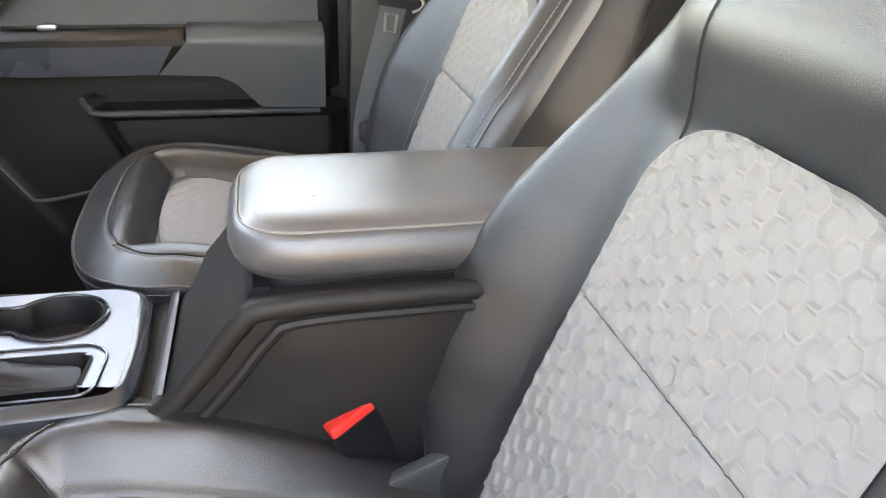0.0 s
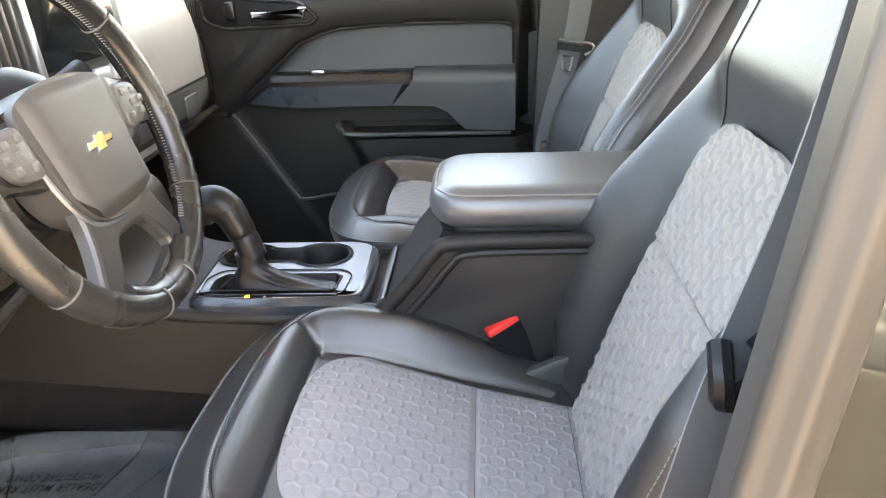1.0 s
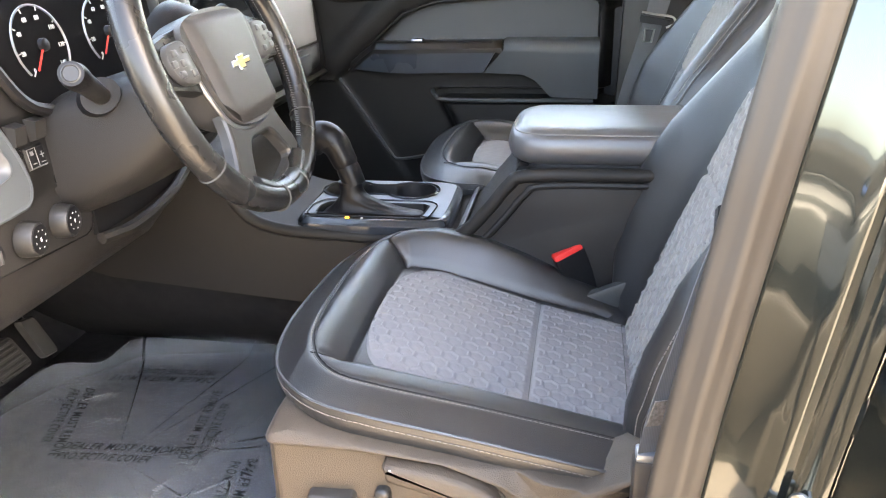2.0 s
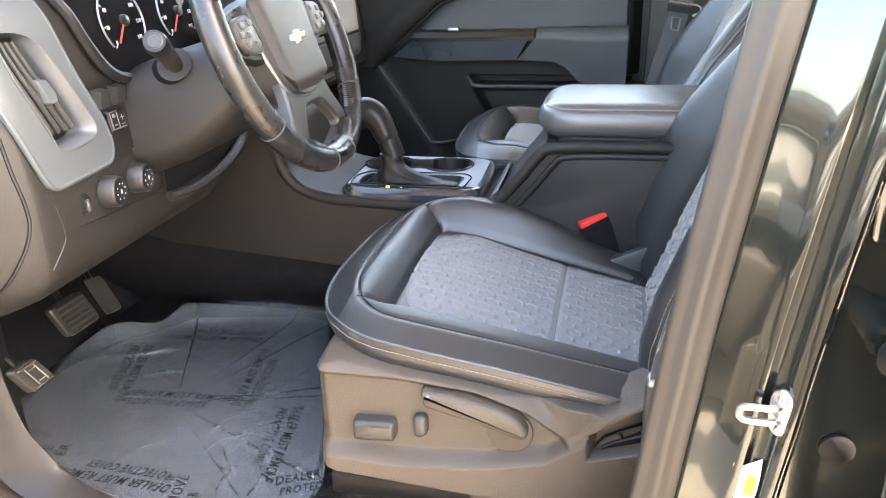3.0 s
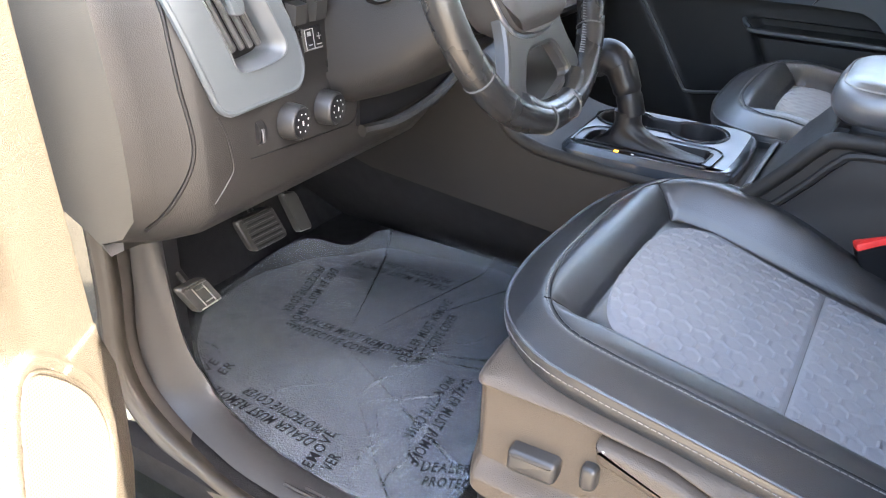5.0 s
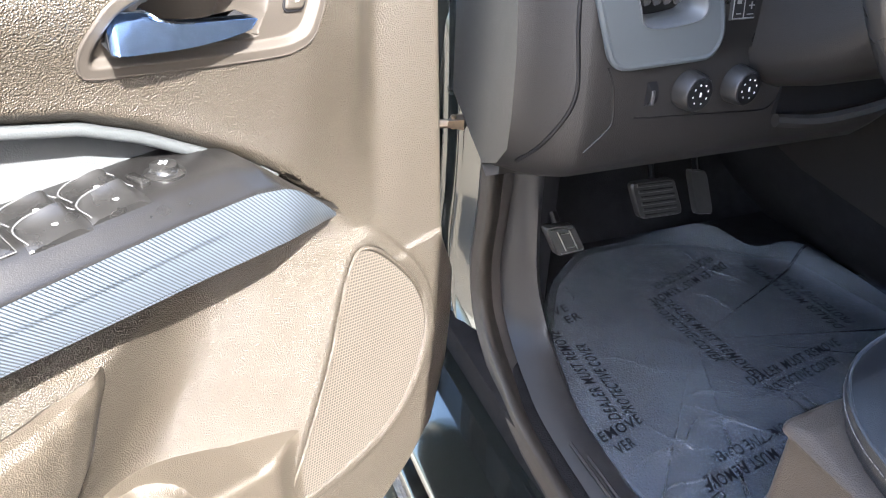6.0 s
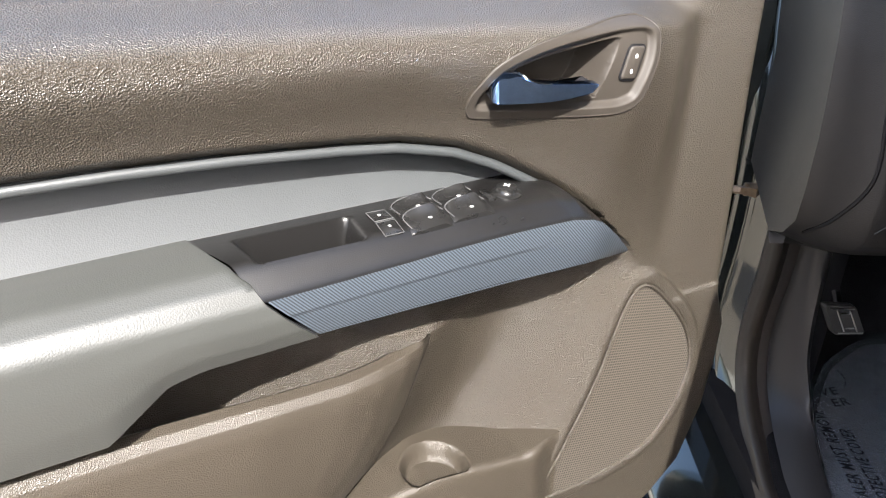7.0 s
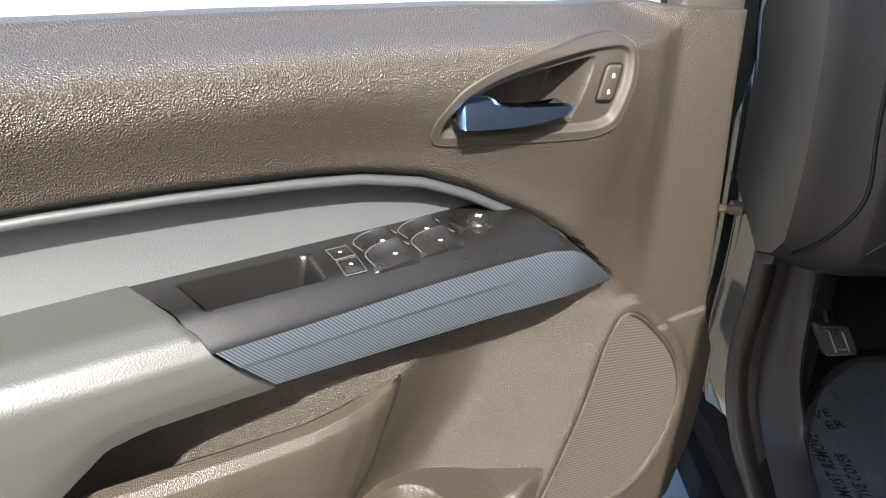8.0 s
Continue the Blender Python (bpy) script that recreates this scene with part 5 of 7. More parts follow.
# opening behind the side vent
bmesh.ops.delete(body, geom=[f for f in body.faces for c in [f.calc_center_median()] if c.x > -0.56 and inside(c.y, c.z, VENT_RIM)], context="FACES")
dash("body", body, M_DASH, sharp=55)
# side cap line on the door end of the dashboard
dash("side_cap", tube(curve([(-0.53, 0.150, 0.905), (-0.498, 0.165, 0.94), (-0.479, 0.183, 0.992), (-0.4855, 0.181, 1.058), (-0.491, 0.181, 1.097), (-0.497, 0.181, 1.133), (-0.52, 0.176, 1.2)], 8), 0.0022, seg=6), M_PLASTIC_DARK, label="dark seam of the end cap")


def on_dash(y, z, off=0.0):
    """A point on the driver's part of the dashboard's face."""
    x = interp(z, [(0.92, -0.476), (0.96, -0.472), (1.02, -0.472), (1.06, -0.476), (1.12, -0.484), (1.2, -0.502), (1.26, -0.532), (1.295, -0.592)])
    end = 1 - smoothstep(0.135, 0.205, y)
    return (x - 0.055 * end ** 1.5 + off, y, z)


dash("cap_seam", tube([on_dash(y, z, 0.0002) for y, z in curve([(0.212, 1.022), (0.2215, 1.0), (0.2262, 0.968), (0.2205, 0.9544), (0.198, 0.932)], 6)], 0.0012, seg=6), M_PLASTIC_DARK, label="seam of the end cap")
# slate-grey bezel with a slanted air vent
bezel_line = rounded([(0.214, 1.022), (0.330, 1.026), (0.341, 1.045), (0.334, 1.085), (0.318, 1.119), (0.310, 1.155), (0.302, 1.20), (0.288, 1.29), (0.155, 1.29), (0.168, 1.20), (0.19, 1.10)], [0.02, 0.012, 0.01, 0.02, 0.02, 0.02, 0.02, 0.005, 0.005, 0.06, 0.06])


def vent_ring(k, off):
    """The vent's outline drawn in towards its slanted middle line, and set back."""
    ring = []
    for y, z in VENT_RIM:
        my = interp(z, [(1.05, 0.272), (1.075, 0.266), (1.115, 0.248), (1.15, 0.237), (1.20, 0.226)])
        mz = min(max(z, 1.082), 1.186)
        ring.append(on_dash(my + (y - my) * (1 - k), mz + (z - mz) * (1 - k), off))
    return ring


sheet = holed(bezel_line, [VENT_RIM], 0.0)
bmesh.ops.subdivide_edges(sheet, edges=[e for e in sheet.edges if e.calc_length() > 0.02], cuts=2)
for v in sheet.verts:
    v.co = Vector(on_dash(v.co.x, v.co.y, 0.007))
dash("bezel", sheet, M_BEZEL, label="slate-grey bezel round the side vent")
dash("bezel_edge", tube([on_dash(y, z, 0.004) for y, z in bezel_line], 0.004, True, 8), M_BEZEL)
vent = dash("vent_bowl", loft([vent_ring(k, o) for k, o in ((-0.03, 0.0085), (0.0, 0.0092), (0.03, 0.0085), (0.07, 0.006), (0.15, 0.0), (0.21, -0.004), (0.23, -0.008), (0.24, -0.026))], caps=False), M_BEZEL2, label="slate grey bowl of the vent", sharp=60)
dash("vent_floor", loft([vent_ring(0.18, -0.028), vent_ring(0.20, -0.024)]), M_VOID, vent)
for k in (-0.0160, -0.0045, 0.0070, 0.0185):
    way = curve([(0.2290, 1.186), (0.2350, 1.165), (0.2420, 1.145), (0.2540, 1.115), (0.2690, 1.080)], 5)
    narrow = lambda z: interp(z, [(1.07, 1.05), (1.11, 1.0), (1.19, 0.75)])
    dash("slat", loft([[on_dash(y + k * narrow(z) + a * narrow(z), z + 0.0015 * math.sin(400 * a), o) for a, o in ((-0.0054, 0.0005), (0.0, 0.0), (0.0050, -0.0045), (0.0050, -0.0075), (-0.0054, -0.0025))] for y, z in way]), M_SLAT, vent, "dark grey louvre", 30)
tab = rounded([(0.2468, 1.1430), (0.2640, 1.1400), (0.2715, 1.1244), (0.2690, 1.1125), (0.2545, 1.1130)], 0.003)
dash("vent_tab", loft([[on_dash(y, z, o) for y, z in inset(tab, k)] for k, o in ((0.0, -0.008), (0.0, 0.004), (0.0015, 0.006), (0.003, 0.0062))]), M_BEZEL, vent, "grey tab")

# switch cluster right of the vent
sw = dash("switch_plate", patch(rounded([(0.338, 1.030), (0.438, 1.033), (0.430, 1.112), (0.40, 1.118), (0.322, 1.122), (0.336, 1.085)], 0.006), lambda y, z: on_dash(y, z, 0.004), 3), M_SWITCH, label="charcoal switch plate")
for y in (0.340, 0.374):
    dash("switch", loft([[on_dash(y + a, z, 0.002) for a, z in ((-0.011, 1.090), (0.011, 1.090), (0.011, 1.116), (-0.011, 1.116))], [on_dash(y + a, z, o) for a, z, o in ((-0.009, 1.092, 0.012), (0.009, 1.092, 0.012), (0.009, 1.113, 0.018), (-0.009, 1.113, 0.018))]]), M_KNOB, sw, "grey rocker switch")
dash("dimmer", loft([[on_dash(y, z, 0.004) for y, z in ((0.347, 1.060), (0.378, 1.060), (0.378, 1.086), (0.347, 1.086))], [on_dash(y, z, 0.007) for y, z in ((0.349, 1.062), (0.376, 1.062), (0.376, 1.084), (0.349, 1.084))]]), M_PLASTIC_DARK, sw)
for y, z, w, h in ((0.349, 1.073, 0.0008, 0.022), (0.3625, 1.0625, 0.027, 0.0008), (0.356, 1.084, 0.014, 0.0008), (0.3625, 1.073, 0.0008, 0.020), (0.356, 1.067, 0.006, 0.001), (0.3715, 1.0745, 0.007, 0.001), (0.3715, 1.0745, 0.001, 0.007), (0.3555, 1.079, 0.005, 0.0045), (0.3705, 1.066, 0.008, 0.0008)):
    dash("symbol", loft([[on_dash(y + a * w / 2, z + b * h / 2, o) for a, b in ((-1, -1), (1, -1), (1, 1), (-1, 1))] for o in (0.007, 0.0078)]), M_MARK, sw, "white symbol")

# lower panel with a thumb wheel and two knobs
lower = dash("knob_panel", patch(rounded([(0.248, 0.967), (0.428, 0.958), (0.442, 0.985), (0.431, 1.024), (0.300, 1.020), (0.250, 1.010)], [0.006, 0.02, 0.02, 0.004, 0.01, 0.006]), lambda y, z: on_dash(y, z, 0.002), 4), M_DASH2, label="dark textured panel under the vent")
dash("panel_gap", tube([on_dash(y, z, 0.002) for y, z in rounded([(0.250, 0.966), (0.430, 0.956), (0.445, 0.984), (0.432, 1.0285)], [0.002, 0.02, 0.02, 0.004])], 0.0009, False, 6), M_PLASTIC_DARK, lower)
dash("thumb_wheel", mapped(lathe([(0.014, -0.006), (0.016, -0.005), (0.016, 0.005), (0.014, 0.006)], 24), Matrix.Translation((-0.479, 0.266, 0.991)) @ Matrix.Rotation(math.pi / 2, 4, "X")), M_PLASTIC_DARK, lower, "ribbed dimmer thumb wheel")
dash("thumb_mark", block(-0.4645, -0.462, 0.2625, 0.2665, 0.982, 0.997, 0.0005, 1), M_BUTTON, lower)
for y in (0.309, 0.371):
    base = Matrix.Translation((-0.469, y, 0.993)) @ Matrix.Rotation(math.pi / 2, 4, "Y") @ Matrix.Rotation(radians(-8), 4, "X")
    knob = dash("knob", mapped(loft([[((r + (0.0009 if (j % 2 and 1 <= i <= 2) else 0)) * math.cos(math.tau * j / 48), (r + (0.0009 if (j % 2 and 1 <= i <= 2) else 0)) * math.sin(math.tau * j / 48), z) for j in range(48)] for i, (r, z) in enumerate(((0.0205, 0.0), (0.0198, 0.003), (0.0188, 0.017), (0.0176, 0.0195)))]), base), M_KNOB, lower, "grey ribbed rotary knob")
    dash("knob_face", mapped(lathe([(0.0165, 0.0192), (0.0165, 0.0202), (0.0155, 0.0206)], 32), base), M_PLASTIC_DARK, knob, "black glossy face")
    for a in span(0.3, 5.6, 7):
        dash("symbol", mapped(block(-0.0008, 0.0008, -0.0011, 0.0011, 0.0202, 0.0209, 0.0002, 1), base @ Matrix.Translation((0.0105 * math.cos(a), 0.0105 * math.sin(a), 0)) @ Matrix.Rotation(a, 4, "Z")), M_WHITEINK, knob, "white symbol")
    dash("symbol", mapped(block(-0.0024, 0.0024, -0.0012, 0.0012, 0.0202, 0.0211, 0.0003, 1), base), M_WHITEINK, knob, "white symbol")

# shelf below the column: a solid black block paints its shaded opening
dash("shelf_lip", tube(curve([(-0.462, 0.435, 0.946), (-0.452, 0.50, 0.943), (-0.452, 0.60, 0.955), (-0.470, 0.70, 0.975)], 6), 0.008, seg=8), M_DASH)
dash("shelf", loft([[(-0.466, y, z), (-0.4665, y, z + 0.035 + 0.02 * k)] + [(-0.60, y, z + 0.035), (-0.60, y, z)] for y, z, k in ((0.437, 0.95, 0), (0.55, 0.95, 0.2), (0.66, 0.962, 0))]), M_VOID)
# instrument cluster: a hooded round dial behind glass
hood = rounded([(0.340, 1.180), (0.366, 1.130), (0.41, 1.115), (0.60, 1.105), (0.64, 1.13), (0.66, 1.29), (0.315, 1.29)], 0.025)
cluster = dash("gauge_panel", patch(hood, lambda y, z: on_dash(y, z, 0.006), 3), M_GAUGE, label="black instrument cluster with round dials")
dash("cluster_rim", tube([on_dash(y, z, 0.012) for y, z in hood], 0.0075, True, 8), M_PLASTIC_DARK, cluster)


def words(text, size, m, mat, parent, name="text", label="", raise_by=0.0004, fat=0.0, spread=1.0):
    """Flat letters of the built-in font, as a mesh."""
    c = bpy.data.curves.new(name, "FONT")
    c.body, c.size, c.extrude, c.resolution_u = text, size, raise_by, 2
    c.offset, c.space_character = fat, spread
    tmp = bpy.data.objects.new("tmp", c)
    scene.collection.objects.link(tmp)
    me = bpy.data.meshes.new_from_object(tmp.evaluated_get(bpy.context.evaluated_depsgraph_get()))
    bpy.data.objects.remove(tmp)
    me.transform(m)
    me.materials.clear()
    me.materials.append(mat)
    ob = new(name, me)
    ob.parent = parent
    if label:
        ob["label"] = label
    return ob


for yc in (0.430, 0.565):
    dial_m = Matrix(((0, -0.2, 0.98, -0.487), (1, 0, 0, yc), (0, 0.98, 0.2, 1.188), (0, 0, 0, 1)))
    dash("dial_rim", mapped(tube([(0.046 * math.cos(a), 0.046 * math.sin(a), 0.002) for a in span(radians(-40), radians(220), 40)], 0.0014, seg=6), dial_m), M_SATIN, cluster, "thin silver dial ring")
    for i in range(8):
        a = radians(225 - i * 38)
        t = words(str(i * 20), 0.0075, DROP @ dial_m @ Matrix.Translation((0.034 * math.cos(a) - 0.006, 0.034 * math.sin(a) - 0.004, 0.003)), M_SYMBOL, cluster, "numeral", "pale numeral")
        dash("tick", mapped(block(0.040, 0.045, -0.0006, 0.0006, 0.002, 0.003, 0), dial_m @ Matrix.Rotation(a, 4, "Z")), M_SYMBOL, cluster)
    dash("needle", mapped(block(-0.004, 0.036, -0.0009, 0.0009, 0.004, 0.0055, 0), dial_m @ Matrix.Rotation(radians(228), 4, "Z")), M_RED, cluster, "red needle")
    dash("needle_hub", mapped(lathe([(0.008, 0.003), (0.007, 0.008), (0.004, 0.009)], 20), dial_m), M_PLASTIC_DARK, cluster)

# centre stack with screen, vents and a control row
stack = dash("stack_frame", mapped(plate(rounded([(0.685, 1.09), (1.09, 1.09), (1.10, 1.30), (0.675, 1.30)], 0.02), 0.03, 0.01), Matrix.Translation((-0.522, 0, 0)) @ Matrix.Rotation(radians(-6), 4, "Y") @ Matrix.Translation((0.12, 0, 0)) @ FACE_PLUS_X), M_PLASTIC_DARK, label="black centre stack")
STK = Matrix.Translation((-0.522, 0, 0)) @ Matrix.Rotation(radians(-6), 4, "Y") @ Matrix.Translation((0.12, 0, 0)) @ FACE_PLUS_X
dash("screen", mapped(plate(rounded([(0.80, 1.165), (1.055, 1.165), (1.055, 1.295), (0.80, 1.295)], 0.008), 0.006, 0.002, 0.03), STK), M_SCREEN, stack, "dark reflective touch screen")
for y in (0.702, 0.722, 0.742, 0.762):
    dash("slat", mapped(block(y - 0.003, y + 0.003, 1.135, 1.295, 0.028, 0.046, 0.002), STK), M_SLAT, stack, "upright vent louvre")
dash("vent_frame", mapped(block(0.78, 0.792, 1.13, 1.30, 0.028, 0.05, 0.004), STK), M_SATIN, stack, "satin silver strip")
for i in range(4):
    dash("button", mapped(plate(rounded([(0.815 + 0.06 * i, 1.118), (0.865 + 0.06 * i, 1.118), (0.865 + 0.06 * i, 1.15), (0.815 + 0.06 * i, 1.15)], 0.006), 0.01, 0.003, 0.03), STK), M_SATIN, stack, "silver push button")
dash("dial", mapped(lathe([(0.022, 0.03), (0.02, 0.052), (0.017, 0.056)], 28), STK @ Matrix.Translation((0.75, 1.115, 0))), M_PLASTIC_DARK, stack, "black control knob")
# passenger's side: grey face and glove box
# passenger's face panel: daylight is in its base colour
dash("passenger_panel", field(lambda y, z: (interp(z, [(1.06, -0.503), (1.15, -0.508), (1.22, -0.522), (1.29, -0.56)]) - 0.04 * smoothstep(1.42, 1.54, y) ** 2, y, z), span(1.10, 1.54, 24), span(1.066, 1.285, 16), (-0.01, 0, 0)), M_BEZEL3, label="dash panel before the passenger, windscreen light in its colour")
glove = dash("glove_box", field(lambda y, z: (-0.499 - 0.05 * smoothstep(1.42, 1.545, y) ** 2 - 0.02 * (1 - smoothstep(0.98, 1.02, z)), y, z), span(1.08, 1.545, 24), span(0.965, 1.058, 8), (-0.02, 0, 0)), M_BEZEL2, label="grey glove box door")
dash("latch", mapped(plate(rounded([(1.30, 1.002), (1.37, 1.002), (1.37, 1.046), (1.30, 1.046)], 0.005), 0.004, 0.002), Matrix.Translation((-0.497, 0, 0)) @ FACE_PLUS_X), M_BEZEL, glove)
side_vent = dash("side_vent", mapped(plate(rounded([(1.455, 1.15), (1.505, 1.14), (1.50, 1.26), (1.44, 1.27)], 0.012), 0.012, 0.004), Matrix.Translation((-0.535, 0, 0)) @ FACE_PLUS_X), M_BEZEL, label="pale passenger air vent")
for i in range(4):
    dash("slat", mapped(block(1.452 + 0.012 * i, 1.457 + 0.012 * i, 1.16, 1.25, 0.01, 0.016, 0.001), Matrix.Translation((-0.535, 0, 0)) @ FACE_PLUS_X), M_PLASTIC_DARK, side_vent)

# ---- steering wheel and column ----
WT = radians(20)
WC = Vector((-0.287, 0.492, 1.163))
WHEEL = Matrix(((0, -math.sin(WT), math.cos(WT), WC.x), (1, 0, 0, WC.y), (0, math.cos(WT), math.sin(WT), WC.z), (0, 0, 0, 1)))
wheel = thing("steering_wheel", WHEEL, "black leather steering wheel with silver-rimmed spokes", "steering wheel")
R = 0.176
rim = part("rim", tube([(R * math.cos(a), R * math.sin(a), 0) for a in (math.tau * i / 96 for i in range(96))], [0.0158 + 0.0018 * abs(math.cos(math.tau * i / 96)) for i in range(96)], True, 16), M_WHEEL, wheel, "worn glossy leather rim")
for i in range(88):
    a = -0.9 + i * 0.0225
    if -0.93 < a < 0.95 and not (0.1 < a < 0.14):
        p = Vector((math.cos(a), math.sin(a), 0))
        s = part("stitch", tube([p * (R - 0.0155) + Vector((0, 0, 0.004)), p * (R - 0.017) + Vector((-0.002 * math.sin(a), 0.002 * math.cos(a), -0.002))], 0.0011, seg=5), M_STITCH, rim)
for a in (0.62, -0.62, math.pi - 0.62, math.pi + 0.62, -1.75, -1.39):
    c, sn = math.cos(a), math.sin(a)
    part("seam", tube([((R + 0.0172 * math.cos(t)) * c, (R + 0.0172 * math.cos(t)) * sn, 0.0172 * math.sin(t)) for t in (math.tau * j / 20 for j in range(20))], 0.0011, True, 5), M_SEAMLINE, rim)
pad_line = [(x - 0.004, y - 0.007) for x, y in curve([(-0.088, 0.048), (-0.05, 0.064), (0.0, 0.068), (0.05, 0.064), (0.088, 0.048), (0.082, 0.005), (0.068, -0.04), (0.045, -0.066), (0.0, -0.074), (-0.045, -0.066), (-0.068, -0.04), (-0.082, 0.005)], 5, True)]


def padz(x, y):
    k = max(abs(x + 0.004) / (0.078 + 0.10 * (y + 0.03) * (y > -0.03)), -(y + 0.007) / 0.074, (y + 0.007) / 0.068)
    return (x, y, 0.004 + 0.014 * smoothstep(1.05, 0.72, k) - 0.003 * (x / 0.09) ** 2 + 0.001 * smoothstep(0.72, 0.0, k))


hub = part("airbag_cover", patch(pad_line, padz, 14), M_HUB, wheel, "dark grey horn pad")
part("cover_skirt", loft([[(x, y, 0.008) for x, y in pad_line], [(x * 1.0, y * 1.0, -0.03) for x, y in pad_line], [(x * 0.9, y * 0.9, -0.045) for x, y in pad_line]]), M_HUB, wheel)
badge = [(-0.030, -0.0045), (-0.0115, -0.0045), (-0.0125, -0.0105), (0.0095, -0.0105), (0.0105, -0.0045), (0.028, -0.0045), (0.031, 0.0045), (0.0125, 0.0045), (0.0135, 0.0105), (-0.0085, 0.0105), (-0.0095, 0.0045), (-0.027, 0.0045)]
emblem = part("emblem", plate([(x * 0.85 - 0.006, y * 0.8 - 0.009) for x, y in badge], 0.0022, 0.0005, 0.0172), M_CHROME, hub, "plain bright bar emblem", 30)
part("emblem_fill", plate(inset([(x * 0.85 - 0.006, y * 0.8 - 0.009) for x, y in badge], 0.0015), 0.0030, 0.0003, 0.0168), M_GOLD, emblem, "gold fill", 30)
part("marking", block(0.012, 0.026, -0.046, -0.043, 0.0125, 0.0145, 0), M_INK, hub, "faint embossed line")
for s in (-1, 1):
    spoke = part("spoke", loft([[(s * x, y + 0.5 * h, z), (s * x, y + 0.5 * h, z - 0.018), (s * x, y - 0.5 * h, z - 0.018), (s * x, y - 0.5 * h, z), (s * x, y, z + 0.004)] for x, y, h, z in ((0.07, 0.01, 0.08, 0.0), (0.10, 0.012, 0.066, -0.001), (0.135, 0.012, 0.05, -0.003), (0.168, 0.008, 0.052, -0.004))]), M_WHEEL, wheel, "black side spoke")
    pod = part("button_pod", mapped(plate(rounded([(0.087, -0.016), (0.125, -0.012), (0.140, 0.008), (0.135, 0.032), (0.092, 0.036)], 0.012), 0.008, 0.004, 0.0) if s > 0 else plate(rounded([(-0.087, -0.016), (-0.092, 0.036), (-0.135, 0.032), (-0.140, 0.008), (-0.125, -0.012)], 0.012), 0.008, 0.004, 0.0), Matrix.Identity(4)), M_POD, spoke, "grey steering wheel button pod")
    for x, y in ((0.102, 0.024), (0.124, 0.022), (0.113, 0.010), (0.100, -0.003), (0.124, -0.001), (0.132, 0.011)):
        part("button", plate(rounded([(s * x - 0.005, y - 0.004), (s * x + 0.005, y - 0.004), (s * x + 0.005, y + 0.004), (s * x - 0.005, y + 0.004)], 0.002), 0.0025, 0.001, 0.0078), M_BUTTON, pod, "grey button")
spoke_line = rounded([(-0.064, -0.03), (0.064, -0.03), (0.070, -0.085), (0.098, -0.136), (0.060, -0.164), (0.0, -0.172), (-0.060, -0.164), (-0.098, -0.136), (-0.070, -0.085)], 0.02)
spoke_hole = rounded([(-0.030, -0.098), (0.034, -0.098), (0.062, -0.140), (0.0, -0.158), (-0.058, -0.144)], 0.014)
part("lower_spoke", slab(spoke_line, spoke_hole, 0.0, 0.016, 0.005), M_SPOKE, wheel, "grey lower spoke plate with an opening", 14)
part("lower_bridge", tube(curve([(-0.072, -0.146, -0.002), (-0.03, -0.166, 0.0), (0.03, -0.166, 0.0), (0.072, -0.146, -0.002)], 8), 0.014, seg=10), M_WHEEL, wheel)
part("hub_trim", tube([(x * 1.03, y * 1.03, 0.0) for x, y in pad_line if y < 0.01], 0.003, seg=6), M_SATIN, wheel, "thin silver trim under the pad")

column = thing("steering_column", (-0.36, 0.49, 1.1), "dark grey steering column shroud with stalks", "steering column")
CD = Matrix.Translation((0.36, -0.49, -1.1))
rings = []
for x, h, w, zc in ((-0.345, 0.070, 0.085, 1.140), (-0.36, 0.080, 0.092, 1.132), (-0.40, 0.094, 0.10, 1.115), (-0.45, 0.10, 0.108, 1.098), (-0.50, 0.10, 0.112, 1.08)):
    rings.append([(x - 0.25 * (zz - zc), 0.492 + yy, zz) for yy, zz in rounded([(-w, zc - h * 0.75), (-w * 0.6, zc - h), (w * 0.6, zc - h), (w, zc - h * 0.75), (w * 0.92, zc + h * 0.25), (w * 0.5, zc + h * 0.4), (-w * 0.5, zc + h * 0.4), (-w * 0.92, zc + h * 0.25)], 0.02, 3)])
part("shroud", mapped(loft(rings), CD), M_DASH, column)
part("collar", mapped(loft([[(x, 0.492 + r * math.cos(a), 1.148 + 0.92 * r * math.sin(a) - 0.2 * (x + 0.33)) for a in (math.tau * j / 40 for j in range(40))] for x, r in ((-0.352, 0.086), (-0.335, 0.084), (-0.322, 0.076))]), CD), M_PLASTIC_DARK, column, "black collar behind the wheel")
part("paddle", mapped(block(-0.338, -0.326, 0.394, 0.412, 1.12, 1.175, 0.004), CD), M_KNOB, column, "grey shift button")
stalk = part("stalk", mapped(tube([(-0.40, 0.40, 1.135), (-0.375, 0.345, 1.155), (-0.362, 0.31, 1.17)], [0.0105, 0.0115, 0.0125], seg=16), CD), M_KNOB, column, "dark grey light stalk")
part("tip", mapped(tube([(-0.362, 0.31, 1.17), (-0.357, 0.297, 1.175), (-0.352, 0.285, 1.18)], [0.0135, 0.0142, 0.0125], seg=18), CD), M_PLASTIC_DARK, stalk)
part("tip_ring", mapped(lathe([(0.0092, -0.001), (0.0098, 0.0006), (0.0082, 0.0012), (0.0074, 0.0004), (0.002, 0.0002)], 24), CD @ look((-0.352, 0.285, 1.18), (-0.362, 0.31, 1.17))), M_KNOB, stalk, "raised ring on the end of the stalk")
part("boot", mapped(tube([(-0.425, 0.43, 1.125), (-0.395, 0.39, 1.138)], [0.024, 0.019], seg=18, flat=1.2), CD), M_PLASTIC_DARK, stalk, "black stalk opening")
